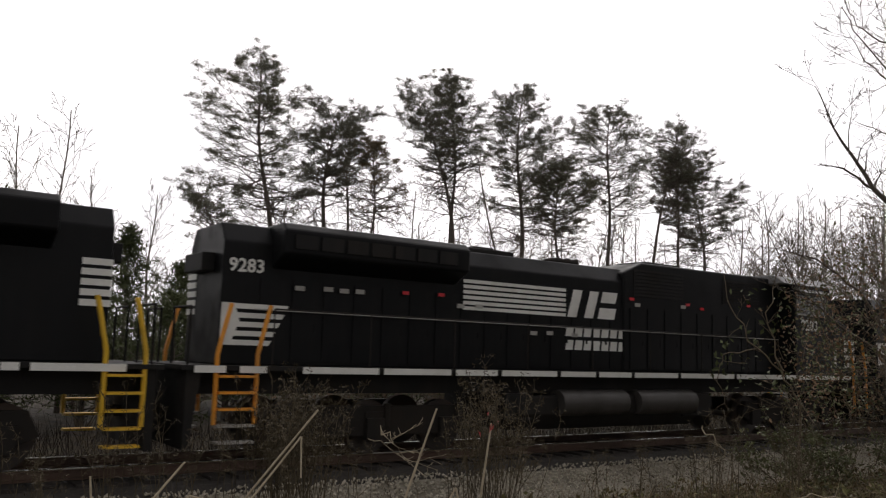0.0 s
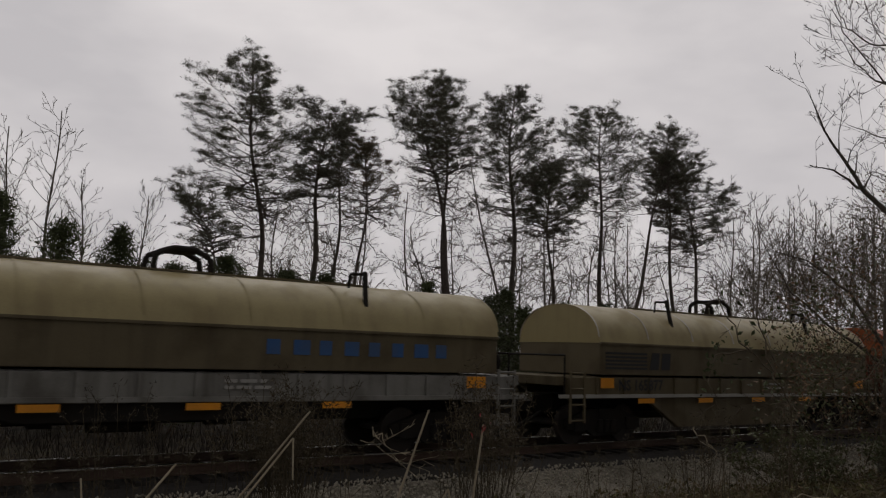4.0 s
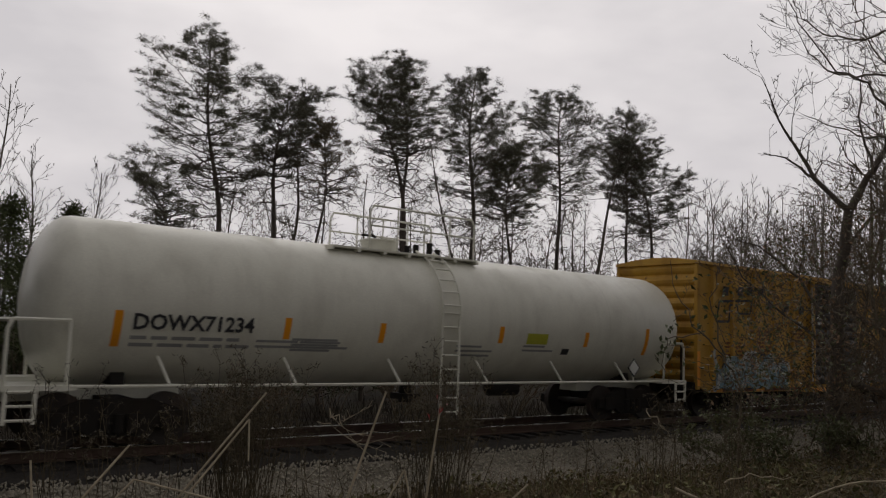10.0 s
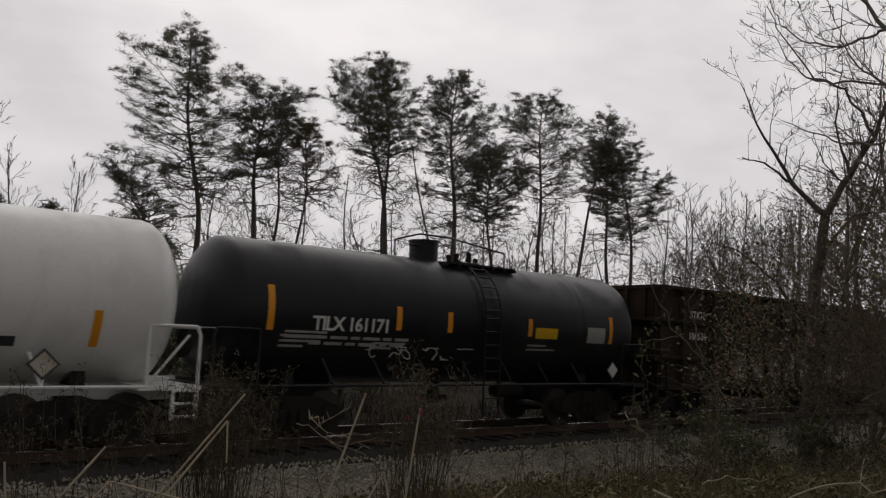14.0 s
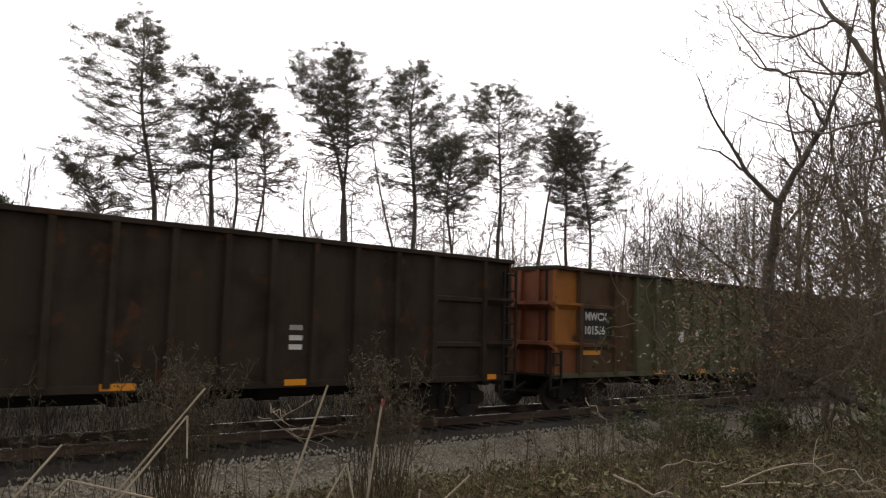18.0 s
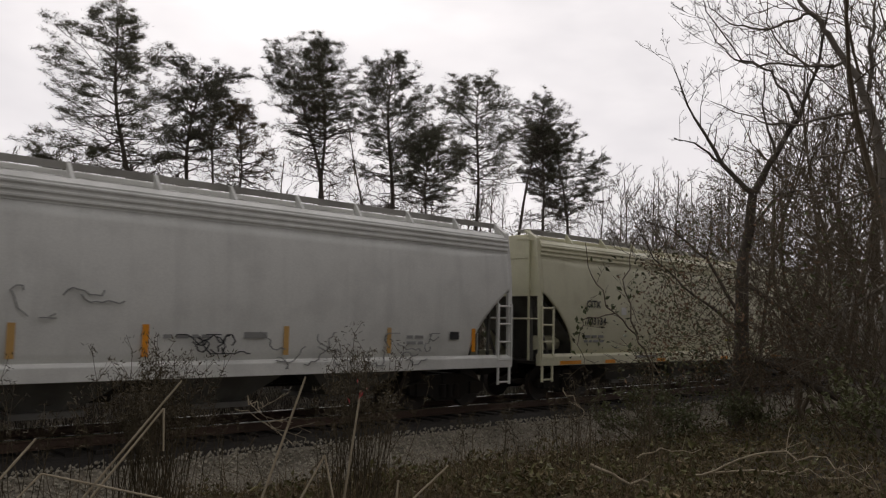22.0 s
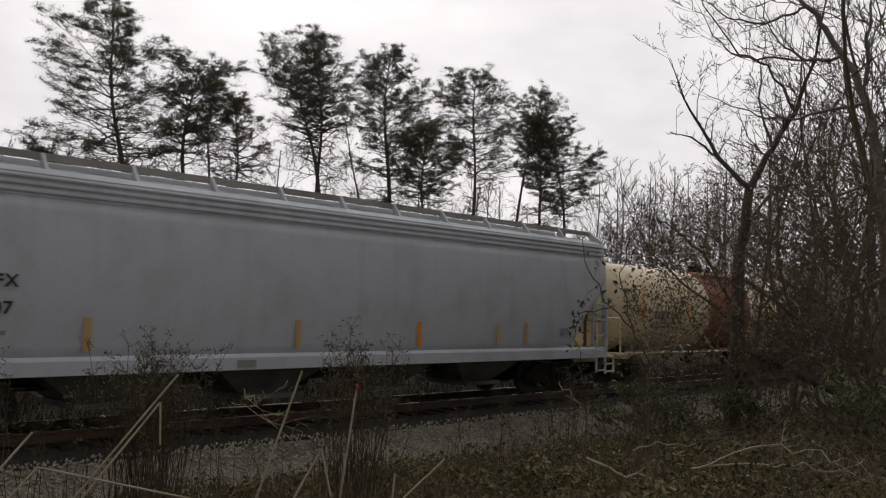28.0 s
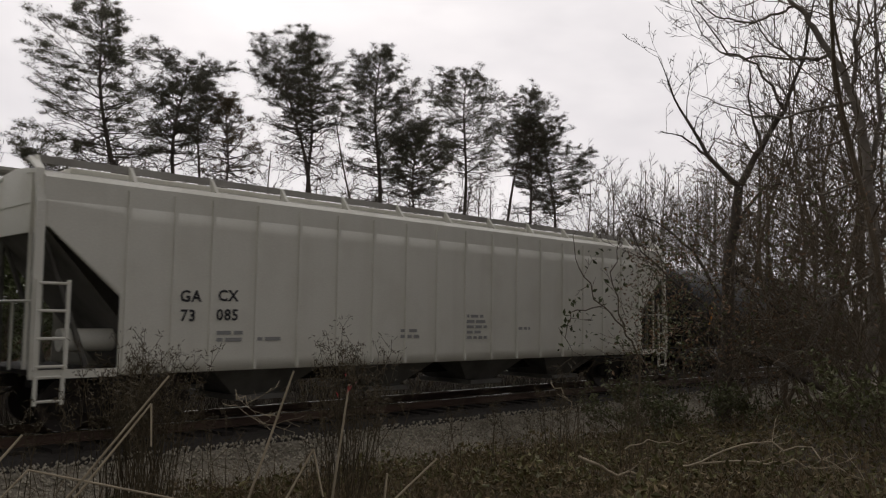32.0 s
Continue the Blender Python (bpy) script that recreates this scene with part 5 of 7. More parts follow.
B = 0.14
tank_car("black tank car with white stencils and orange reflectors", 115.0, 17.2, 0.55, 17.1, 1.46, 2.44, "tank_black", "NATX 231340", 2.15, 2.06, 0.27,
         [(4.6, 2.0, 0.5, B), (7.37, 2.0, 0.5, B), (10.37, 2.03, 0.45, B), (13.13, 2.06, 0.42, B), (15.9, 1.65, 0.9, B), (1.7, 1.75, 0.8, B)],
         dict(ladder=9.3, platform=(7.8, 10.4), dome=(8.12, 0.42, 0.4), mark="dim_mark", spacing=0.94, small=9,
              patches=[(11.19, 11.97, 2.2, 2.48, "yellow_tag"), (14.6, 15.5, 2.15, 2.62, "dim_mark"), (9.6, 9.75, 1.5, 1.64, "yellow_tag"), (6.0, 6.6, 3.3, 3.4, "dim_mark")], placard=15.5))
tank_car("cream-white tank car with black stencils", 132.4, 17.2, 0.5, 17.3, 1.47, 2.46, "tank_white", "DOWX71234", 1.9, 2.0, 0.27,
         [(1.6, 1.7, 0.6, B), (4.7, 1.9, 0.4, B), (6.85, 1.88, 0.4, B), (10.13, 1.95, 0.38, B), (13.02, 1.92, 0.36, B), (15.4, 1.75, 0.7, B)],
         dict(ladder=8.4, platform=(6.0, 9.9), dome=(7.7, 0.18, 0.42), braces=6, tall_rail=(6.9, 9.8), bar_paint="reflector",
              patches=[(11.03, 11.72, 1.95, 2.2, "lime_tag"), (12.3, 12.55, 1.72, 1.86, "dark_mark")], placard=14.9, small=10))
boxcar("yellow boxcar with dark sliding door and graffiti", 150.13, 15.85)
tank_car("long white tank car with railed top platform", 166.75, 21.3, 0.35, 21.1, 1.5, 2.52, "tank_pure", "GATX 203898", 2.15, 2.03, 0.26,
         [(1.28, 1.7, 0.7, B), (6.03, 2.0, 0.46, B), (8.6, 2.05, 0.42, B), (10.77, 2.02, 0.42, B), (13.38, 2.04, 0.4, B), (15.35, 1.98, 0.3, B), (17.31, 2.02, 0.3, B), (19.4, 1.7, 0.6, B)],
         dict(ladder=5.35, platform=(4.7, 11.8), dome=(10.5, 0.3, 0.45), tall_rail=(5.9, 11.6), braces=7,
              patches=[(16.53, 17.23, 1.74, 1.98, "yellow_tag"), (17.9, 18.3, 1.68, 1.84, "dark_mark"), (14.6, 14.7, 2.3, 2.4, "reflector")], placard=18.7, placard_paint="gon_white"))
tank_car("short black tank car with white stencils", 188.2, 12.6, 0.1, 12.55, 1.45, 2.48, "tank_black", "TILX 161171", 2.04, 2.14, 0.28,
         [(1.07, 2.1, 0.85, B), (4.07, 2.2, 0.5, B), (5.48, 2.2, 0.45, B), (8.02, 2.2, 0.42, B), (11.07, 2.1, 0.7, B)],
         dict(ladder=6.55, platform=(5.9, 8.1), dome=(5.85, 0.4, 0.35), mark="white_mark", spacing=0.9, small=8, patches=[(8.28, 9.07, 2.16, 2.42, "yellow_tag"), (10.2, 10.9, 2.1, 2.5, "dim_mark")], placard=11.2))
scrawl(TRAIN[-1][0], ((3.2, 6.0, 1.6, 1.85, "dim_mark", 9),), -1.3)

RIBS = (1.36, 2.93, 3.98, 5.0, 6.05, 7.08, 8.04, 9.03, 10.05, 11.15, 12.25, 13.85)
gondola("dark brown high-sided gondola with pale graffiti", 201.2, 15.35, "gon_dark", [("STKX", 1.77, 2.95, 0.22, "white_mark"), ("100526", 1.69, 2.33, 0.22, "white_mark")],
        dict(right="gon_orange", panels=["gon_dark"] * 10 + ["gon_rust"], plates=[(7.3, 7.65, 2.5, 2.6, "dim_mark"), (7.3, 7.65, 2.8, 2.9, "dim_mark"), (7.32, 7.6, 3.1, 3.2, "dim_mark")],
             tag=[(2, 10, 1.06, 2.0, ("graffiti_faded", "gon_white", "gon_dark"), 4)]))
gondola("dark gondola with yellow reflective strips and white end", 217.2, 15.3, "gon_dark", [("STKX", 1.5, 1.75, 0.26, "white_mark")],
        dict(z=(1.0, 3.68), ladder="gon_white", right="gon_white", chord="gon_dark", plates=[(1.42, 1.52, 1.2, 2.0, "reflector"), (2.35, 2.42, 1.1, 3.4, "yellow_tag"), (13.3, 13.45, 1.2, 2.2, "reflector"), (12.4, 12.7, 1.5, 1.75, "white_mark")],
             sill_tags=((1.4, 1.4), (3.2, 0.5), (11.0, 1.0), (13.0, 1.2))))
gondola("dark brown gondola with an orange end bay", 233.6, 15.1, "gon_dark", [("STKX", 1.75, 2.4, 0.22, "white_mark"), ("101295", 1.72, 2.06, 0.2, "dim_mark")],
        dict(left="gon_orange", end="gon_rust", plates=[(8.5, 8.8, 1.8, 1.9, "white_mark"), (8.5, 8.8, 2.0, 2.1, "dim_mark"), (8.5, 8.8, 1.62, 1.72, "white_mark"), (0.5, 0.95, 1.42, 1.62, "reflector")], sill_tags=((4.9, 0.6), (8.4, 0.5), (14.0, 0.3))))
G = "gon_green"
# end wall in darker gon_rust: the shadow on the end is put into its colour
gondola("weathered green and brown gondola with an orange end", 249.8, 15.3, G, [("MWCX", 1.6, 2.44, 0.22, "white_mark"), ("101566", 1.55, 2.06, 0.23, "white_mark")],
        dict(left="gon_orange", end="gon_rust", right="gon_brown", chord="gon_dark", panels=["gon_brown", "gon_brown", G, G, G, G, G, G, G, G, "gon_brown"],
             plates=[(1.5, 2.8, 1.92, 2.74, "box_door"), (1.5, 2.3, 1.5, 1.62, "reflector"), (6.15, 6.6, 1.88, 2.2, "white_mark"), (7.15, 7.45, 2.06, 2.26, "white_mark"), (12.5, 13.2, 1.55, 1.66, "reflector")],
             sill_tags=((4.9, 0.55), (7.3, 0.5), (9.5, 0.4)), text_y=-1.463))
gondola("brown gondola with rusty ribs", 266.05, 15.15, "gon_brown", [("MWCX", 1.5, 2.34, 0.21, "white_mark"), ("101596", 1.5, 2.02, 0.22, "white_mark")],
        dict(right="gon_rust", chord="gon_dark", ladder="gon_brown", plates=[(1.46, 2.75, 1.86, 2.68, "box_door"), (1.46, 2.42, 1.58, 1.7, "reflector"), (12.6, 13.4, 1.6, 1.7, "reflector"), (13.3, 13.42, 1.3, 2.7, "reflector")],
             sill_tags=((5.2, 0.35), (7.3, 0.3), (9.4, 0.3)), text_y=-1.463))

hopper("off-white covered hopper with faint graffiti", 281.75, 19.1, "hop_white", [("UTCX", 2.11, 2.46, 0.2), ("51731", 2.12, 2.02, 0.2)],
       dict(tall_tags=(1.8, 4.45, 7.07, 9.22, 12.08, 14.73, 17.4), small=((2.15, 2.9, 0.7, 1), (2.1, 1.75, 0.8, 2), (9.6, 1.75, 0.9, 1), (15.3, 1.75, 0.5, 2)), sill_tags=(), spacing=1.0,
            panels=((16.65, 16.95, 1.66, 1.84, "dark_mark"), (11.2, 11.7, 1.68, 1.8, "grey_mark")),
            scrawl=((3.0, 6.6, 1.3, 2.0, "grey_mark", 10), (7.2, 8.8, 2.0, 2.5, "grey_mark", 4), (10.1, 11.0, 1.4, 1.75, "dark_mark", 8), (11.8, 16.4, 1.1, 1.8, "grey_mark", 16))))
hopper("tan-white covered hopper with black reporting marks", 301.5, 20.65, "hop_tan", [("CITX", 2.23, 2.56, 0.2), ("703134", 2.23, 2.08, 0.21)],
       dict(small=((2.15, 1.78, 0.95, 2), (15.38, 2.12, 1.35, 5)), sill_tags=(1.05, 1.5, 3.15, 5.9, 10.0, 13.9, 14.3, 16.9, 18.7), panels=((3.95, 4.2, 2.38, 2.6, "hop_white"), (17.6, 18.12, 1.62, 1.88, "dark_mark"), (10.4, 10.9, 1.6, 1.68, "lime_tag"), (4.74, 5.9, 1.12, 1.2, "grey_mark"))))
hopper("light grey covered hopper with black reporting marks", 322.8, 19.1, "hop_warm", [("ACFX", 2.27, 2.36, 0.19), ("99381", 2.27, 1.94, 0.19)],
       dict(tall_tags=(1.66, 4.46, 6.4, 9.4, 11.1, 14.86, 17.36), small=((2.4, 1.7, 0.5, 2), (10.0, 1.7, 0.5, 1)), panels=((15.2, 15.75, 1.56, 1.76, "hop_white"), (8.6, 10.2, 1.05, 1.12, "grey_mark"))))
hopper("grey-white covered hopper with tall side", 342.4, 20.65, "hop_white", [("UTCX", 2.25, 2.42, 0.2), ("71086", 2.25, 2.0, 0.2)],
       dict(tall_tags=(1.7,), sill_tags=(1.2, 4.0, 8.5, 12.0), small=((2.3, 1.7, 0.7, 2), (15.2, 1.9, 0.9, 3)), panels=((17.3, 17.8, 1.62, 1.86, "dark_mark"),)))
hopper("blue-grey covered hopper with faded marks", 363.7, 19.2, "hop_grey", [("ACFX", 2.26, 2.38, 0.2), ("63707", 2.2, 1.96, 0.2)],
       dict(tall_tags=(1.62, 4.06, 8.2, 11.5, 14.2, 15.3), small=((2.3, 1.7, 0.7, 1),), panels=((6.9, 7.3, 1.02, 1.16, "grey_mark"), (16.8, 17.1, 1.62, 1.8, "grey_mark"))))
tank_car("cream tank car with a brown centre band and graffiti", 382.6, 15.2, 0.95, 14.7, 1.42, 2.46, "tank_cream", "RCRX 2021", 2.87, 2.12, 0.25,
         [(2.2, 2.0, 0.9, B), (4.9, 2.24, 0.46, B), (6.4, 2.2, 0.48, B), (10.14, 2.2, 0.42, B), (11.9, 2.2, 0.46, B), (13.6, 2.05, 0.8, B)],
         dict(ladder=8.2, ladder_paint="tank_brown", platform=(7.1, 9.4), dome=(8.02, 0.2, 0.26), dome_paint="under", belt=(6.46, 9.6), braces=6, words=(("HYDROCHLORIC ACID", 11.12, 2.02, 0.12),),
              patches=[(10.93, 11.67, 2.14, 2.38, "yellow_tag"), (12.2, 12.5, 1.65, 1.85, "dark_mark")] + [(12.4, 13.25 - 0.1 * (k % 3), 1.97 + 0.075 * k, 2.01 + 0.075 * k, "grey_mark") for k in range(6)]))
scrawl(TRAIN[-1][0], ((1.15, 1.95, 2.5, 3.0, "graffiti_dark", 9), (1.2, 1.9, 2.2, 2.5, "graffiti_dark", 6)), -1.43)
hopper("pale green-grey covered hopper, clean paint", 398.4, 20.3, "hop_green", [("CEFX", 2.24, 2.6, 0.2), ("50137", 2.22, 2.15, 0.2)],
       dict(small=((2.15, 1.8, 1.0, 2),), sill_tags=(1.45, 1.95, 4.1, 6.75, 9.5, 12.1, 14.85, 17.4), tag_z=1.16, sill=(1.0, 1.44), panels=((3.8, 4.1, 2.42, 2.64, "hop_white"), (16.1, 16.55, 1.76, 2.02, "dark_mark"))))
hopper("ribbed off-white covered hopper with open ends", 419.1, 19.9, "hop_rib", [("GA", 2.74, 2.25, 0.21), ("CX", 3.5, 2.28, 0.21), ("73", 2.76, 1.9, 0.21), ("085", 3.48, 1.92, 0.21)],
       dict(ribbed=True, cut=1.3, cut_top=3.4, small=((3.5, 1.72, 0.6, 2), (4.3, 1.6, 0.6, 1), (8.1, 1.75, 0.6, 2), (10.2, 2.1, 0.8, 5), (12.2, 1.8, 0.5, 1))))
tank_car("dark grey tank car on the track", 440.0, 16.5, 0.4, 16.2, 1.45, 2.45, "tank_black", "", 0, 0, 0, [(2.0, 1.9, 0.6, B)],
         dict(ladder=8.0, platform=(6.8, 9.4), dome=(7.4, 0.35, 0.4), mark="dim_mark"))


# ---- ground: the bank, the ballast bed and the strip behind it, one sheet to the horizon ----
def lie(y):
    """Height of the ground across the track, without its unevenness."""
    pts = [(-400, 0.6), (-20, 0.5), (0, 0.42), (4.5, 0.2), (8.5, -0.3), (10.8, -0.72), (11.6, -0.98), (12.2, -1.0), (13.9, -0.62), (16.9, -0.62),
           (18.4, -1.0), (20, -0.8), (30, -0.2), (60, 1.0), (120, 2.0), (900, 4.0)]
    return float(np.interp(y, [p[0] for p in pts], [p[1] for p in pts]))


def uneven(x, y):
    k = 0.0 if 13.0 < y < 17.5 else min(1.0, 0.3 + 0.3 * min(abs(y - 13.0), abs(y - 17.5)))
    return k * (0.16 * noise.noise((x * 0.35, y * 0.35, 2.0)) + 0.07 * noise.noise((x * 1.3, y * 1.3, 5.0))) + 0.02 * noise.noise((x * 5, y * 5, 1.0))


def ground_z(x, y):
    return lie(y) + uneven(x, y)


def soil_material():
    m = bpy.data.materials.new("soil")
    m.use_nodes = True
    nt = m.node_tree
    b = nt.nodes["Principled BSDF"]
    tc = nt.nodes.new("ShaderNodeTexCoord").outputs["Object"]
    ramp = nt.nodes.new("ShaderNodeValToRGB")
    el = ramp.color_ramp.elements
    el[0].position, el[0].color = 0.3, (0.016, 0.0125, 0.009, 1)
    el[1].position, el[1].color = 0.72, (0.075, 0.057, 0.036, 1)
    mid = el.new(0.5)
    mid.color = (0.048, 0.037, 0.021, 1)
    nt.links.new(noise_node(nt, tc, 3.0, 9.0), ramp.inputs[0])
    green = band(nt, noise_node(nt, tc, 0.4, 4.0), 0.52, 0.68)
    c = mix_node(nt)
    c.inputs[2].default_value = (0.06, 0.065, 0.022, 1)
    k = nt.nodes.new("ShaderNodeMath")
    k.operation = "MULTIPLY"
    k.inputs[1].default_value = 0.5
    nt.links.new(green, k.inputs[0])
    nt.links.new(k.outputs[0], c.inputs[0])
    nt.links.new(ramp.outputs[0], c.inputs[1])
    nt.links.new(c.outputs[0], b.inputs["Base Color"])
    b.inputs["Roughness"].default_value = 0.95
    bu = nt.nodes.new("ShaderNodeBump")
    bu.inputs["Strength"].default_value, bu.inputs["Distance"].default_value = 0.8, 0.05
    nt.links.new(noise_node(nt, tc, 25.0, 6.0), bu.inputs["Height"])
    nt.links.new(bu.outputs[0], b.inputs["Normal"])
    return m


M["soil"] = soil_material()
M["stone"] = surface("ballast_stone", (0.36, 0.33, 0.262), 0.9, dirt=(0.14, 0.125, 0.095), amount=0.6, vary=0.35, scale=0.8)
# same stone as the shoulder, blackened to paint in the shade under the train
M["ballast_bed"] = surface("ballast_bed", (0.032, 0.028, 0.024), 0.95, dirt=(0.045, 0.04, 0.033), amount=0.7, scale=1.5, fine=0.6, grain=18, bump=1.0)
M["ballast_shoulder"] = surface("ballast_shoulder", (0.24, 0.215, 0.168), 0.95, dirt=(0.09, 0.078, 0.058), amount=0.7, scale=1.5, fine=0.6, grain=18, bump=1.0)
M["bark"] = surface("bark", (0.13, 0.108, 0.09), 0.95, dirt=(0.075, 0.062, 0.052), amount=0.6, scale=6, bump=0.6)
M["bark_dark"] = surface("bark_dark", (0.095, 0.078, 0.062), 0.95, dirt=(0.05, 0.042, 0.034), amount=0.6, scale=6, bump=0.7)
M["bark_grey"] = surface("bark_grey", (0.2, 0.175, 0.145), 0.95, dirt=(0.12, 0.102, 0.086), amount=0.6, scale=6, bump=0.6)
M["twig_brown"] = surface("twig_brown", (0.125, 0.097, 0.063), 0.9, dirt=(0.07, 0.053, 0.035), amount=0.6, scale=3, bump=0)
M["needles"] = surface("needles", (0.135, 0.132, 0.088), 0.7, dirt=(0.098, 0.092, 0.064), amount=0.6, vary=0.35, scale=0.6, bump=0)
M["needles_brown"] = surface("needles_brown", (0.14, 0.105, 0.06), 0.75, dirt=(0.085, 0.075, 0.045), amount=0.6, vary=0.35, scale=0.6, bump=0)
M["cedar"] = surface("cedar_green", (0.07, 0.085, 0.03), 0.75, dirt=(0.045, 0.055, 0.022), amount=0.6, vary=0.35, bump=0)
M["dry_stem"] = surface("dry_stem", (0.4, 0.34, 0.24), 0.85, dirt=(0.2, 0.16, 0.11), amount=0.5, scale=8, vary=0.2, bump=0)
M["reed"] = surface("reed", (0.085, 0.066, 0.037), 0.9, dirt=(0.04, 0.033, 0.02), amount=0.6, vary=0.5, bump=0)
M["straw"] = surface("straw", (0.26, 0.195, 0.11), 0.9, dirt=(0.13, 0.09, 0.052), amount=0.5, vary=0.5, bump=0)
M["grass"] = surface("grass", (0.16, 0.16, 0.06), 0.85, dirt=(0.14, 0.11, 0.055), amount=0.7, vary=0.4, bump=0)
M["brush"] = surface("brush", (0.13, 0.094, 0.052), 0.9, dirt=(0.06, 0.04, 0.023), amount=0.5, vary=0.4, bump=0)
M["leaf_litter"] = surface("leaf_litter", (0.15, 0.107, 0.058), 0.9, dirt=(0.048, 0.036, 0.022), amount=0.5, vary=0.6, bump=0)
M["leaf_mat"] = surface("leaf_mat", (0.155, 0.118, 0.056), 0.85, dirt=(0.055, 0.057, 0.022), amount=0.7, vary=0.7, scale=0.9, bump=0)
# weed colour taken almost to black: the shade beneath the cars is in it
M["shaded_weed"] = surface("shaded_weed", (0.03, 0.023, 0.016), 0.9, dirt=(0.016, 0.012, 0.009), amount=0.6, vary=0.4, bump=0)
M["leaf_green"] = surface("leaf_green", (0.11, 0.12, 0.05), 0.6, dirt=(0.1, 0.08, 0.042), amount=0.5, vary=0.5, bump=0)
M["leaf_brown"] = surface("leaf_brown", (0.17, 0.105, 0.06), 0.8, dirt=(0.08, 0.05, 0.032), amount=0.5, vary=0.5, bump=0)


def build_ground():
    ys = [-400, -100, -30, -10, -3] + [0.5 * k for k in range(0, 42)] + [21 + k for k in range(10)] + [33, 37, 42, 50, 60, 75, 100, 140, 200, 300, 500, 900]
    xs = [-900, -400, -150, -60, -25, -10] + [-5 + 0.6 * k for k in range(90)] + [52 + 4 * k for k in range(14)] + [120, 160, 220, 320, 500, 900]
    rings = [[(x, y, ground_z(x, y) if abs(x) < 110 and abs(y) < 60 else lie(y) + 0.3 * noise.noise((x * 0.02, y * 0.02, 0))) for y in ys] for x in xs]
    ob = Shape().loft(rings, cap=False, closed=False)("ground", "soil", None, smooth=True)
    return tagged(ob, "brown winter soil bank with scrub beside a railway", "ground", kind="structure")


build_ground()
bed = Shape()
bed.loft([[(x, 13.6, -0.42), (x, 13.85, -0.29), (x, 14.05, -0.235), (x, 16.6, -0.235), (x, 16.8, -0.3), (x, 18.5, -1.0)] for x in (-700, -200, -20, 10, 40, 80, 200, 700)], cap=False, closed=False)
tagged(bed("ballast_bed", "ballast_bed", None), "stone ballast bed under the track, near-black with painted-in shade", "ballast", kind="structure")

shoulder = Shape()
shoulder.loft([[(x, 11.6, -0.98), (x, 12.8, -0.66), (x, 13.6, -0.42)] for x in (-700, -200, -20, 10, 40, 80, 200, 700)], cap=False, closed=False)
tagged(shoulder("ballast_shoulder", "ballast_shoulder", None), "pale stone ballast shoulder beside the track", "ballast", kind="structure")


def scatter_stones():
    rng = np.random.RandomState(4)
    s = Shape()
    n = 24000
    u = rng.rand(n)
    xs = 0.5 + 55 * u ** 1.3
    ys = 11.6 + 2.1 * rng.rand(n)
    r = 0.014 + 0.022 * rng.rand(n)
    octa = np.array([(1, 0, 0), (-1, 0, 0), (0, 1, 0), (0, -1, 0), (0, 0, 1), (0, 0, -1)], float)
    faces = np.array([(0, 2, 4), (2, 1, 4), (1, 3, 4), (3, 0, 4), (2, 0, 5), (1, 2, 5), (3, 1, 5), (0, 3, 5)])
    zz = np.interp(ys, [11.6, 12.8, 13.85, 14.05, 16.6], [-0.98, -0.66, -0.29, -0.235, -0.235])
    jit = octa[None] * (0.7 + 0.6 * rng.rand(n, 6, 1)) * r[:, None, None] + rng.randn(n, 6, 3) * r[:, None, None] * 0.2
    v = jit + np.stack([xs, ys, zz + r * 0.4], 1)[:, None]
    me = bpy.data.meshes.new("ballast_stones")
    me.from_pydata(v.reshape(-1, 3).tolist(), [], (faces[None] + 6 * np.arange(n)[:, None, None]).reshape(-1, 3).tolist())
    return tagged(part("ballast_stones", me, "stone", None), "loose grey crushed stones on the ballast shoulder", "ballast", kind="stuff")


scatter_stones()


def rails():
    prof = [(-0.07, -0.18), (0.07, -0.18), (0.07, -0.165), (0.012, -0.145), (0.012, -0.045), (0.036, -0.035), (0.036, -0.013), (-0.036, -0.013),
            (-0.036, -0.035), (-0.012, -0.045), (-0.012, -0.145), (-0.07, -0.165)]
    for o in (-0.755, 0.755):
        rail = thing("rail", "rusty steel rail with a bright worn top on wooden ties", "rail", "track rails", "structure")
        Shape().prism([(TRACK + o + a, b) for a, b in prof], -400, 600, "x")("rail_body", "rail_steel", rail)
        Shape().box(-400, 600, TRACK + o - 0.037, TRACK + o + 0.037, -0.014, 0.0)("rail_head", "rail_top", rail, "bright worn running surface")


rails()


def ties():
    """Wooden ties: those in view one by one, the rest of the line joined."""
    one = Shape().box(-0.115, 0.115, -1.3, 1.3, -0.36, -0.18).mesh("tie")
    track = thing("track_ties", "dark weathered wooden ties half sunk in ballast", "railway ties", kind="structure")
    rng = random.Random(2)
    rest = Shape()
    for k in range(-150, 400):
        x = 0.52 * k + rng.uniform(-0.04, 0.04)
        if -3 < x < 60:
            t = part("tie", one, "tie_wood", track)
            t.matrix_basis = pose(x, TRACK + rng.uniform(-0.06, 0.06), rng.uniform(-0.015, 0.0), 0, 0, rng.uniform(-1.5, 1.5))
        else:
            rest.box(x - 0.115, x + 0.115, TRACK - 1.3, TRACK + 1.3, -0.36, -0.18)
    rest("far_ties", "tie_wood", track)["kind"] = "stuff"


ties()


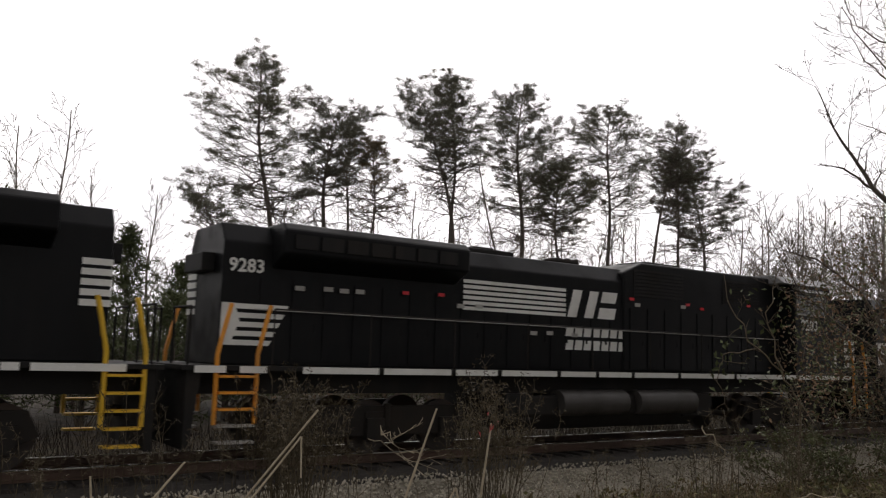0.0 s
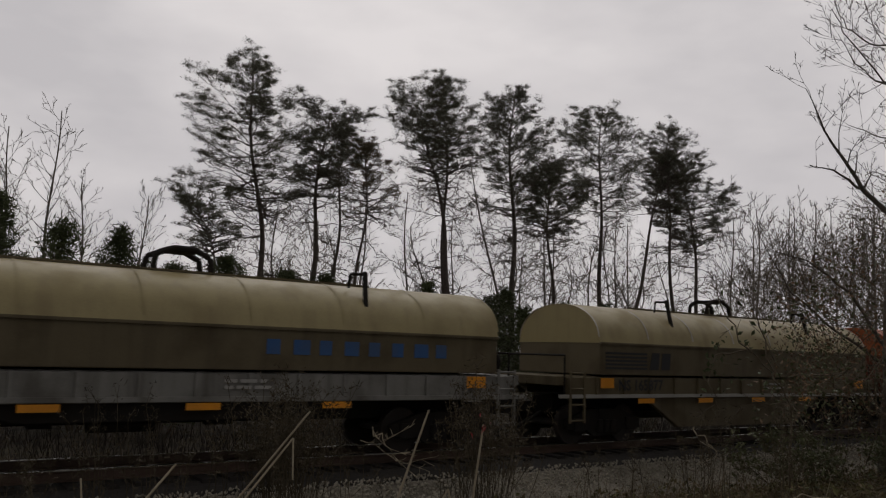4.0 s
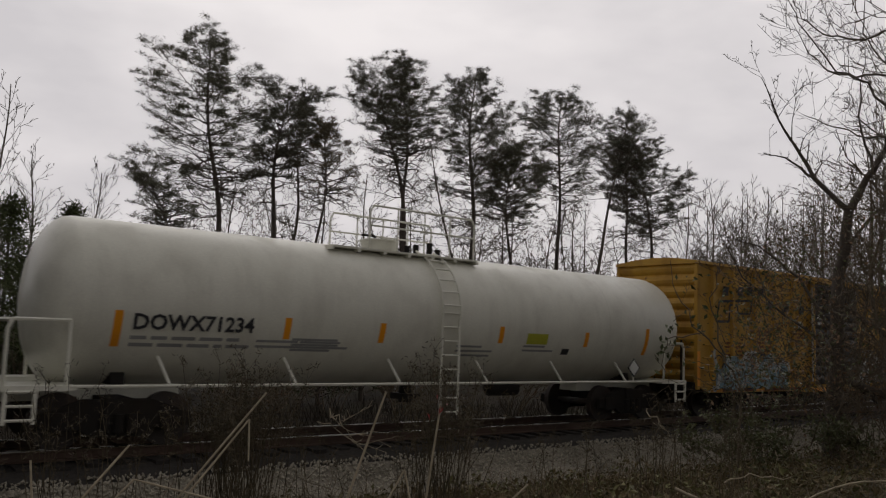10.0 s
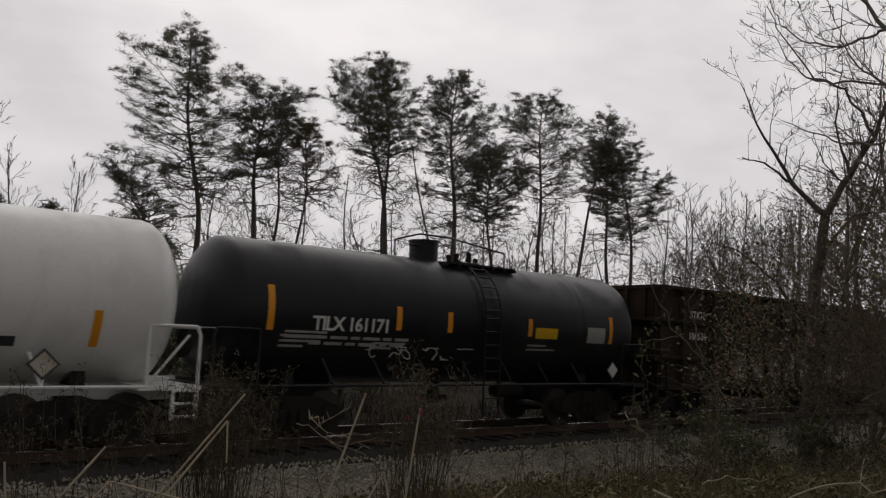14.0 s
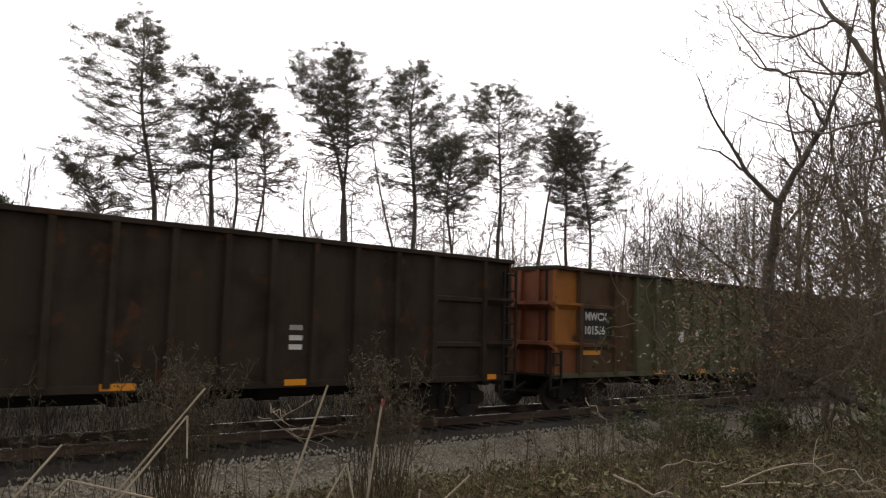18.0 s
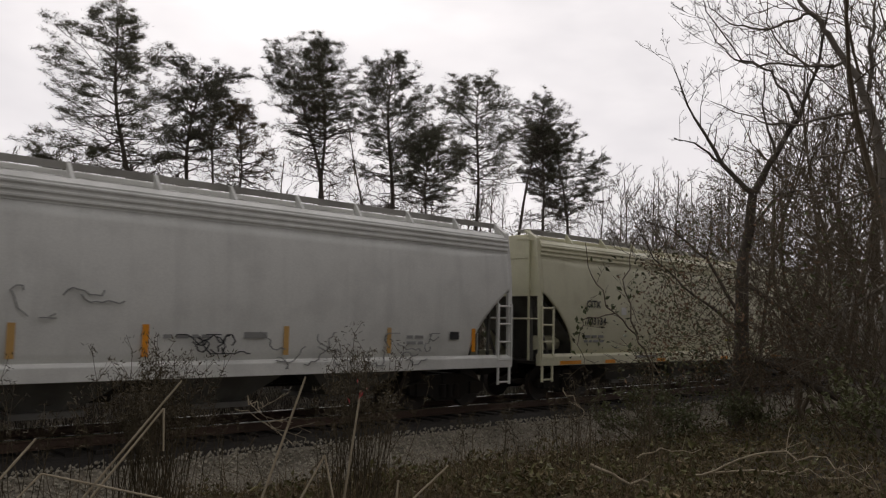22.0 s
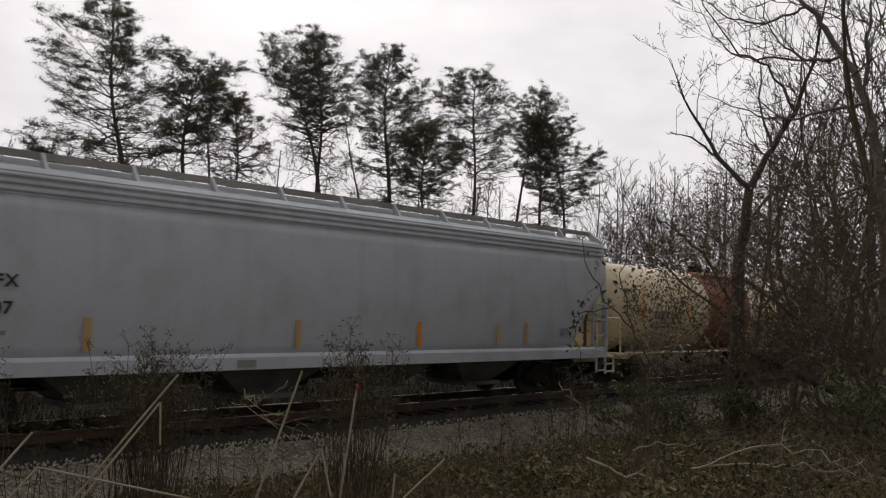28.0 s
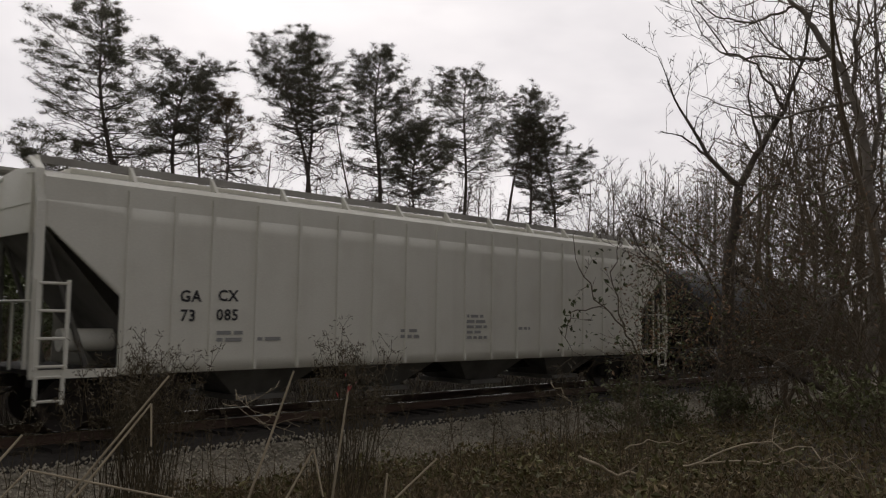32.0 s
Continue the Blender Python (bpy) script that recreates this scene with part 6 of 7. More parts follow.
def branch_mesh(name, segs, material, parent, sides=4, label=""):
    """Tapered twigs as one mesh from (start, end, radius, end radius)."""
    a = np.array([s[0] for s in segs], float)
    b = np.array([s[1] for s in segs], float)
    r0, r1 = np.array([s[2] for s in segs]), np.array([s[3] for s in segs])
    d = b - a
    d /= np.linalg.norm(d, axis=1)[:, None] + 1e-9
    ref = np.where(np.abs(d[:, 2:3]) < 0.9, np.array([[0, 0, 1.0]]), np.array([[1.0, 0, 0]]))
    u = np.cross(d, ref)
    u /= np.linalg.norm(u, axis=1)[:, None]
    w = np.cross(d, u)
    n = len(segs)
    v = np.zeros((n, 2 * sides, 3))
    for k in range(sides):
        c, s = math.cos(2 * math.pi * k / sides), math.sin(2 * math.pi * k / sides)
        v[:, k] = a + (u * c + w * s) * r0[:, None]
        v[:, sides + k] = b + (u * c + w * s) * r1[:, None]
    q = np.array([(k, (k + 1) % sides, sides + (k + 1) % sides, sides + k) for k in range(sides)])
    f = (q[None] + (2 * sides * np.arange(n))[:, None, None]).reshape(-1, 4)
    me = bpy.data.meshes.new(name)
    me.from_pydata(v.reshape(-1, 3).tolist(), [], f.tolist())
    me.shade_smooth()
    return part(name, me, material, parent, label)


def grow(segs, p, d, length, r, level, rng, up=0.15, wiggle=0.22, kids=5, spread=0.8, thin=0.006, start=0.25):
    """A limb of bent pieces that bears smaller limbs."""
    n = max(3, int(5 * min(length, 3)))
    step = length / n
    p, d = Vector(p), Vector(d).normalized()
    for k in range(n):
        d = (d + Vector((rng.gauss(0, wiggle), rng.gauss(0, wiggle), rng.gauss(0, wiggle) + up)) * (1.6 / n ** 0.5) * 0.6).normalized()
        e = p + d * step
        ra, rb = max(r * (1 - 0.85 * k / n), thin), max(r * (1 - 0.85 * (k + 1) / n), thin * 0.7)
        segs.append((p, e, ra, rb))
        if level > 0 and k / n >= start:
            for _ in range(rng.randint(0, 2) if kids < 4 else rng.randint(1, 2)):
                side = Vector((rng.gauss(0, 1), rng.gauss(0, 1), rng.gauss(0.2, 0.6))).normalized()
                nd = (d * (1 - spread * 0.45) + side * spread).normalized()
                grow(segs, e, nd, length * rng.uniform(0.32, 0.55) * (1.05 - 0.5 * k / n), ra * 0.55, level - 1, rng, up, wiggle, kids, spread, thin, 0.15)
        p = e
    return p


def tufts(name, centres, size, blades, length, width, material, parent, rng, flat=0.6, droop=0.0):
    """Clumps of thin blades round each centre."""
    n = len(centres) * blades
    c = np.repeat(np.array(centres, float), blades, axis=0)
    d = rng.randn(n, 3)
    d[:, 2] = d[:, 2] * flat + 0.25 - droop
    d /= np.linalg.norm(d, axis=1)[:, None]
    o = c + rng.randn(n, 3) * size * np.array([1, 1, flat]) * 0.5
    L = length * (0.6 + 0.8 * rng.rand(n))[:, None]
    side = np.cross(d, rng.randn(n, 3))
    side /= np.linalg.norm(side, axis=1)[:, None] + 1e-9
    v = np.stack([o - side * width, o + side * width, o + d * L + side * width * 0.3], 1)
    me = bpy.data.meshes.new(name)
    me.from_pydata(v.reshape(-1, 3).tolist(), [], np.arange(n * 3).reshape(-1, 3).tolist())
    return part(name, me, material, parent)


def fork(segs, p, d, length, r, level, rng, up=0.12, bend=0.16, angle=0.7, thin=0.006, pitch=0.3, flat=1.0, tips=None):
    """A limb that tapers to a twig, with side shoots to both sides in turn, each a smaller limb of the same kind."""
    n = max(3, int(length / pitch))
    p, d = Vector(p), Vector(d).normalized()
    turn = rng.random() * 6.28
    for k in range(n):
        d = (d + Vector((rng.gauss(0, bend), rng.gauss(0, bend), rng.gauss(0, bend) * flat + up * 0.3))).normalized()
        e = p + d * (length / n)
        ra, rb = max(r * (1 - 0.8 * k / n), thin), max(r * (1 - 0.8 * (k + 1) / n), thin * 0.7)
        segs.append((p, e, ra, rb))
        u = (k + 1) / n
        if level > 0 and u > 0.2:
            turn += 2.4 + rng.uniform(-0.5, 0.5)
            side = d.orthogonal().normalized()
            side = side * math.cos(turn) + d.cross(side) * math.sin(turn)
            side.z *= flat
            fork(segs, e, d * math.cos(angle) + side * math.sin(angle), length * rng.uniform(0.35, 0.6) * (1.15 - 0.7 * u), ra * 0.6, level - 1, rng, up, bend * 1.15, angle, thin,
                 pitch * 0.75, flat, tips)
        elif tips is not None and level == 0:
            tips.append((e, u))
        p = e
    if tips is not None and level > 0:
        tips.append((p, 1.0))


def pine(x, y, top, crown_from, left, right, seed, shift=0.0, bow=0.0, trunk_r=0.16, density=1.0, shape="round", needles="needles", dead=34,
         label="tall pine with a bare lower trunk and ragged layered needles"):
    """A tall pine: a bent tapering trunk, long dead lower limbs, live limbs whose outer shoots carry flat pads of needles with sky between them.
    left, right: the crown's reach along the track to either side; shift: how far the top stands from the foot; bow: the trunk's bend."""
    rng = random.Random(seed)
    nr = np.random.RandomState(seed)
    tree = tagged(new("pine_tree"), label, "tree", "pines behind the track")
    base = Vector((x, y, lie(y) - 0.1))
    H = top - base.z
    n, ph = 18, rng.random() * 6
    pts = [base + Vector((shift * u + bow * math.sin(math.pi * u) + 0.2 * math.sin(ph + u * 11) * min(1.0, u * 3), 0.2 * math.cos(ph + u * 6) * u, H * u)) for u in (k / n for k in range(n + 1))]
    trunk = [(pts[k], pts[k + 1], trunk_r * (1.25 - 1.1 * k / n), trunk_r * (1.25 - 1.1 * (k + 1) / n)) for k in range(n)]
    branch_mesh("trunk", trunk, "bark", tree, 8)

    def at(u):
        f = min(max(u, 0.0), 1.0) * n
        k = min(int(f), n - 1)
        return pts[k].lerp(pts[k + 1], f - k)

    limbs, clumps = [], []
    u0 = (crown_from - base.z) / H
    whorls = int(7 + 5 * density)
    for k in range(whorls * 5):
        w = min(max((k // 5 + 0.5 + rng.gauss(0, 0.16)) / whorls, 0.0), 1.0)
        u = u0 + (0.985 - u0) * w
        a = k * 2.4 + rng.uniform(-0.6, 0.6)
        reach = (right if math.cos(a) > 0 else left) * abs(math.cos(a)) + 0.5 * (left + right) * abs(math.sin(a))
        if shape == "flat":
            prof, rise = 0.62 + 0.38 * w, 0.25 + 0.25 * w
        elif shape == "round":
            prof, rise = 0.75 + 0.25 * math.sin(math.pi * min(1.2 * w, 1)) - 0.4 * max(w - 0.6, 0) / 0.4, 0.12 + 0.7 * w
        elif shape == "tall":
            prof, rise = 0.8 + 0.2 * math.sin(math.pi * w) - 0.32 * max(w - 0.6, 0) / 0.4, 0.08 + 0.4 * w
        else:
            prof, rise = 1.0 - 0.72 * max(w - 0.15, 0) / 0.85, 0.05 + 0.6 * w
        length = max(reach * prof * rng.choice((0.5, 0.75, 0.9, 1.0, 1.1)), 0.5) * 0.8
        p = at(u - 0.1 * rise * length / H)
        tips = []
        fork(limbs, p, Vector((math.cos(a), math.sin(a), rise + rng.gauss(0, 0.12))), length, 0.038 * (1.25 - 0.6 * w), 2, rng, 0.08, 0.18, 0.85, 0.0105, 0.3, 0.28, tips)
        leafy = rng.choice((0.45, 0.8, 1.0, 1.0)) * (0.46 + 0.5 * w ** 0.7) * min(density, 1.6)
        for q, along in tips:
            far = math.hypot(q.x - p.x, q.y - p.y) / length
            if far > 0.3 and rng.random() < leafy * (0.45 + 0.5 * along):
                clumps.append(q + Vector((0, 0, 0.03)))
    for k in range(34):
        u = rng.uniform(0.93, 1.0)
        clumps.append(at(u) + Vector((rng.gauss(0, 0.2), rng.gauss(0, 0.2), rng.gauss(0.05, 0.1))))
    for k in range(dead):
        u = u0 + rng.uniform(-0.42, 0.3) * (1 - u0) if k % 3 else rng.uniform(0.3, u0)
        a = rng.random() * 6.28
        fork(limbs, at(max(u, 0.25)), Vector((math.cos(a), math.sin(a), rng.uniform(-0.25, 0.45))), 0.5 * (left + right) * rng.uniform(0.6, 1.3), 0.036, 2, rng, rng.uniform(-0.08, 0.12), 0.34, 0.95, 0.0125, 0.32, 0.8)
    for ob in (branch_mesh("branchwork", limbs, "bark", tree, 3), tufts("crown", clumps, 0.2, 13, 0.16, 0.0125, needles, tree, nr, 0.42)):
        ob["kind"] = "stuff"
    return tree


def bare_tree(x, y, top, seed, width=2.0, r=0.09, level=2, material="bark_grey", limbs=9, label="bare deciduous tree with fine grey twigs", group="bare trees", low=0.35, thin=0.008, z=None, lean=0.0, open_out=1.0, crook=0.12):
    """A leafless tree: a wavering trunk and rising limbs that divide into fine twigs."""
    rng = random.Random(seed)
    tree = tagged(new("bare_tree"), label, "tree", group)
    base = Vector((x, y, (ground_z(x, y) if z is None else z) - 0.1))
    H = top - base.z
    trunk, twigs = [], []
    n = 12
    p, pts = base, [base]
    for k in range(n):
        e = base + Vector((lean * (k + 1) / n + crook * math.sin(seed + k * 0.7), crook * math.cos(seed * 2 + k * 0.6), H * (k + 1) / n * 0.95))
        trunk.append((p, e, r * (1 - 0.88 * k / n) + thin, r * (1 - 0.88 * (k + 1) / n) + thin))
        p = e
        pts.append(e)
    branch_mesh("trunk", trunk, material, tree, 7)
    for k in range(limbs):
        u = low + (0.97 - low) * (k + rng.random()) / limbs
        f = u * n
        q = pts[min(int(f), n - 1)].lerp(pts[min(int(f) + 1, n)], f % 1)
        a = k * 2.4 + rng.uniform(-0.6, 0.6)
        d = Vector((math.cos(a) * open_out, math.sin(a) * open_out, rng.uniform(0.7, 1.5)))
        fork(twigs, q, d, width * rng.uniform(0.7, 1.15) * (1.2 - 0.7 * u), r * 0.45 * (1.1 - 0.7 * u), level, rng, 0.16, 0.13, 0.6, thin, 0.34)
    branch_mesh("branchwork", twigs, material, tree, 3)["kind"] = "stuff"
    return tree


PINES = [  # foot x, y, top, crown from, reach left, reach right, seed, shift, bow, trunk radius, density, shape
    (16.2, 38.0, 16.2, 8.6, 3.3, 2.3, 11, -1.3, 0.4, 0.17, 1.5, "tall"),
    (18.3, 38.0, 14.3, 9.8, 2.2, 2.3, 12, 1.0, 0.2, 0.18, 1.2, "flat"),
    (20.5, 39.5, 14.4, 11.0, 1.3, 1.4, 13, 1.0, 0.0, 0.12, 0.7, "round"),
    (28.4, 38.0, 16.0, 11.6, 2.9, 1.6, 14, -2.9, 0.3, 0.19, 1.15, "flat"),
    (27.6, 38.6, 18.2, 12.2, 2.2, 2.7, 15, -0.5, 0.3, 0.14, 1.25, "round"),
    (32.5, 38.0, 18.4, 10.2, 2.6, 3.3, 16, -0.3, 0.0, 0.18, 1.9, "round"),
    (37.0, 39.0, 14.5, 9.6, 2.3, 2.5, 17, -0.9, 0.0, 0.14, 1.6, "round"),
    (40.6, 38.0, 18.8, 11.6, 2.8, 2.9, 18, -0.2, -0.6, 0.16, 1.35, "tall"),
    (41.3, 38.0, 18.9, 14.2, 2.4, 2.4, 19, 5.4, 0.7, 0.14, 0.85, "round"),
    (48.0, 38.3, 17.0, 11.4, 2.2, 2.0, 20, -1.3, 0.2, 0.15, 1.4, "round"),
    (51.0, 38.6, 17.0, 9.8, 2.4, 3.2, 21, -1.4, 0.4, 0.16, 1.6, "tall"),
    (15.2, 38.5, 9.2, 6.4, 1.9, 1.5, 22, -2.4, 0.3, 0.09, 0.9, "flat"),
]
for px, py, ptop, pfrom, pl, pr, ps, psh, pb, ptr, pd, pk in PINES:
    pine(px, py, ptop, pfrom, pl, pr, ps, psh, pb, ptr, pd, pk)
pine(22.2, 39.0, 13.7, 9.4, 1.9, 2.2, 31, 0.5, -0.2, 0.11, 0.95, "round", "needles_brown", 26, "smaller pine with thin browning needles among taller ones")

# thin crooked bare trees among the pines
rb = random.Random(77)
for k in range(13):
    bare_tree(17.0 + 2.8 * k + rb.uniform(-1, 1), 36.5 + 6 * rb.random(), rb.uniform(9.0, 12.4), rb.randint(0, 9999), width=3.2, r=0.075, level=2, limbs=15, thin=0.0155, low=0.3, lean=rb.uniform(-1.6, 1.6), open_out=1.2, crook=0.3)
bare_tree(33.0, 38.0, 14.2, 5, width=2.6, r=0.1, limbs=12, thin=0.0155, low=0.4, lean=-4.2, crook=0.2, label="dead grey tree leaning away among the pines")
for bx, by, bt in ((6.5, 38, 12.6), (5.0, 40, 12.0), (3.4, 38, 12.8), (1.8, 39, 11.4), (8.4, 41, 10.0), (11.0, 40, 9.6), (23.6, 41, 12.0), (30.8, 42, 11.5), (35.0, 38, 12.6), (38.4, 41, 12.5), (42.6, 39, 12.8), (46.0, 41, 12.6)):
    bare_tree(bx, by, bt, rb.randint(0, 9999), width=2.6, r=0.08, level=2, limbs=20, thin=0.0125, open_out=0.75)
# grey leafless woods that close the view along the line
for bx, by, bt in ((54.4, 38, 13.6), (56.2, 37, 14.6), (58.6, 39, 13.8), (60.5, 37, 15.0), (62.6, 36, 15.6), (64.4, 39, 16.2), (66.5, 35, 15.2), (69.0, 38, 16.4), (71.5, 36, 16.5), (74.5, 38, 17.4), (78.0, 36, 17.6),
                   (56.0, 28, 14.6), (60.0, 26.5, 15.6), (64.5, 28, 17.2), (69.5, 26, 18.0), (52.0, 22.5, 13.6), (55.5, 21, 15.5), (60.5, 22, 17.0), (66.0, 21.5, 19.0), (72.0, 23, 20.5), (78.0, 21, 21.5)):
    bare_tree(bx, by, bt, rb.randint(0, 9999), width=4.0, r=0.1, level=2, limbs=17, thin=0.021, low=0.3, label="slim leafless tree in grey winter woods", group="woods beyond the track")


# ---- cedars and scrub behind the track ----
def part_kind(ob, kind="stuff"):
    ob["kind"] = kind
    return ob


def polar(az, r, z):
    a = radians(az)
    return Vector((r * math.sin(a), r * math.cos(a), z))


def cedar(x, y, top, width, seed):
    """A dense dark conifer with a ragged conical outline."""
    rng, nr = random.Random(seed), np.random.RandomState(seed)
    tree = tagged(new("cedar_tree"), "dark green cedar with a ragged conical crown", "tree", "cedars behind the track")
    base = Vector((x, y, lie(y) - 0.1))
    H = top - base.z
    branch_mesh("trunk", [(base, base + Vector((0, 0, H * 0.97)), 0.1, 0.015)], "bark", tree, 6)
    limbs, clumps = [], []
    for k in range(int(16 * H)):
        u = 0.08 + 0.9 * (k + rng.random()) / (16 * H)
        a = k * 2.4 + rng.uniform(-0.4, 0.4)
        L = width * (1 - u) ** 0.9 * rng.choice((0.4, 0.7, 0.9, 1.1, 1.35)) + 0.1
        p = base + Vector((0, 0, H * u))
        q = p + Vector((math.cos(a) * L, math.sin(a) * L, L * rng.uniform(0.15, 0.7)))
        limbs.append((p, q, 0.02, 0.006))
        for m in range(4):
            clumps.append(p.lerp(q, 0.35 + 0.22 * m))
    part_kind(branch_mesh("branchwork", limbs, "bark", tree, 3))
    part_kind(tufts("crown", clumps, 0.22, 16, 0.26, 0.02, "cedar", tree, nr, 0.8))
    return tree


for cx, cy, ct, cw, cs in ((5.4, 29, 5.6, 1.4, 1), (7.0, 28, 5.4, 1.5, 2), (3.6, 30, 6.4, 1.5, 3), (9.4, 30, 4.6, 1.3, 4), (11.0, 29, 5.0, 1.6, 5), (13.2, 28.5, 4.6, 1.7, 6), (1.8, 29, 6.0, 1.5, 7),
                           (15.6, 30, 4.7, 1.3, 8), (21.4, 31, 4.9, 1.2, 9), (26.8, 32, 5.0, 1.4, 10), (10.2, 27, 3.9, 1.5, 11), (0.2, 28, 5.2, 1.5, 12), (3.0, 25, 3.6, 1.5, 13), (5.4, 25.5, 3.4, 1.6, 14), (7.6, 24.5, 3.2, 1.6, 15), (12.0, 26, 3.4, 1.6, 16), (14.6, 25, 2.9, 1.5, 17), (17.0, 26, 3.4, 1.5, 18), (19.4, 27.5, 3.9, 1.4, 19), (22.6, 28, 4.2, 1.5, 20), (25.4, 29, 4.0, 1.5, 21), (29.0, 30, 4.4, 1.5, 22), (33.0, 31, 4.6, 1.5, 23), (37.5, 30, 4.4, 1.5, 24), (42.0, 31, 4.8, 1.5, 25)):
    cedar(cx, cy, ct * 1.08, cw * 1.5, cs)


def shrub(x, y, height, seed, stems=9, material="twig_brown", leaves=None, leaf_n=0, spread=0.55, level=2, name="shrub", label="leafless brown shrub of tangled thin stems", group="scrub", thin=0.006, r=0.02):
    rng, nr = random.Random(seed), np.random.RandomState(seed)
    bush = tagged(new(name), label, "shrub", group)
    segs = []
    z = ground_z(x, y) - 0.05
    for k in range(stems):
        a = rng.random() * 6.28
        p = Vector((x + 0.3 * math.cos(a) * rng.random(), y + 0.3 * math.sin(a) * rng.random(), z))
        d = Vector((math.cos(a) * spread, math.sin(a) * spread, 1.0))
        grow(segs, p, d, height * rng.uniform(0.65, 1.1), r, level, rng, 0.06, 0.24, 5, 0.7, thin, 0.2)
    part_kind(branch_mesh("stemwork", segs, material, bush, 3))
    if leaves:
        tips = [s[1] for s in segs if (s[1].z - z) > height * 0.12]
        pick = [tips[int(i)] for i in nr.randint(0, len(tips), leaf_n)]
        part_kind(leaf_mesh("foliage", pick, 0.045, leaves, bush, nr))
    return bush


def leaf_mesh(name, centres, size, material, parent, nr, flat=False):
    n = len(centres)
    c = np.array([tuple(p) for p in centres], float) + nr.randn(n, 3) * size * 0.8
    d = nr.randn(n, 3)
    if flat:
        d[:, 2] *= 0.25
    d /= np.linalg.norm(d, axis=1)[:, None]
    s = np.cross(d, nr.randn(n, 3) if not flat else np.array([[0, 0, 1.0]]) + 0.4 * nr.randn(n, 3))
    s /= np.linalg.norm(s, axis=1)[:, None] + 1e-9
    L = size * (0.6 + 0.8 * nr.rand(n))[:, None]
    bend = np.cross(d, s) * L * 0.25
    v = np.stack([c - d * L, c + s * L * 0.5 + bend, c + d * L, c - s * L * 0.5 + bend], 1)
    me = bpy.data.meshes.new(name)
    me.from_pydata(v.reshape(-1, 3).tolist(), [], np.arange(n * 4).reshape(-1, 4).tolist())
    return part(name, me, material, parent)


M["red_leaf"] = plain("red_leaf", (0.3, 0.03, 0.03), 0.6)
sr = random.Random(31)
for k in range(34):
    sx = -2 + k * 2.3 + sr.uniform(-0.8, 0.8)
    sy = sr.uniform(20.5, 27.0)
    shrub(sx, sy, sr.uniform(1.6, 3.2), 100 + k, stems=8, leaves="leaf_brown" if k % 3 else "leaf_green", leaf_n=260, thin=0.009, group="scrub behind the track")


def far_woods():
    rng = random.Random(9)
    segs = []
    for k in range(150):
        x, y = rng.uniform(-40, 200), rng.uniform(70, 110)
        base = Vector((x, y, lie(y)))
        H = rng.uniform(5.5, 9.0)
        p = base
        for q in range(5):
            e = base + Vector((rng.gauss(0, 0.15), 0, H * (q + 1) / 5))
            segs.append((p, e, 0.12 - 0.02 * q, 0.1 - 0.02 * q))
            for _ in range(6):
                a = rng.random() * 6.28
                L = rng.uniform(0.8, 2.2) * (1 - 0.1 * q)
                m = e + Vector((math.cos(a) * L, math.sin(a) * L, L * 0.9))
                segs.append((e, m, 0.03, 0.018))
                for _ in range(3):
                    a2 = a + rng.uniform(-1, 1)
                    segs.append((e.lerp(m, rng.uniform(0.3, 1)), m + Vector((math.cos(a2), math.sin(a2), rng.uniform(0.2, 1.2))) * 0.7, 0.02, 0.014))
            p = e
    return tagged(branch_mesh("far_woods", segs, "bark_grey", None, 3), "distant leafless grey-brown woods", "woods", kind="stuff")


far_woods()


# ---- the thicket beside the track: one forked tree, slim trees and dense brush ----
def limb_to(segs, pts, r0, r1, rng, twigs=1.0, length=1.0, level=2, thin=0.006):
    """A limb bent through a few places, with side shoots."""
    run = []
    for a, b in zip(pts, pts[1:]):
        for q in range(4):
            run.append(a.lerp(b, q / 4) + Vector((rng.gauss(0, 0.02), rng.gauss(0, 0.02), rng.gauss(0, 0.02))))
    run.append(pts[-1])
    n = len(run) - 1
    for k in range(n):
        ra, rb = r0 + (r1 - r0) * k / n, r0 + (r1 - r0) * (k + 1) / n
        segs.append((run[k], run[k + 1], ra, rb))
        if twigs and rng.random() < twigs and k > n * 0.2:
            d = (run[k + 1] - run[k]).normalized()
            side = Vector((rng.gauss(0, 1), rng.gauss(0, 1), rng.gauss(0.4, 0.6))).normalized()
            grow(segs, run[k + 1], d * 0.5 + side * 0.8, length * rng.uniform(0.5, 1.2), max(rb * 0.45, thin), level, rng, 0.12, 0.2, 5, 0.7, thin, 0.2)


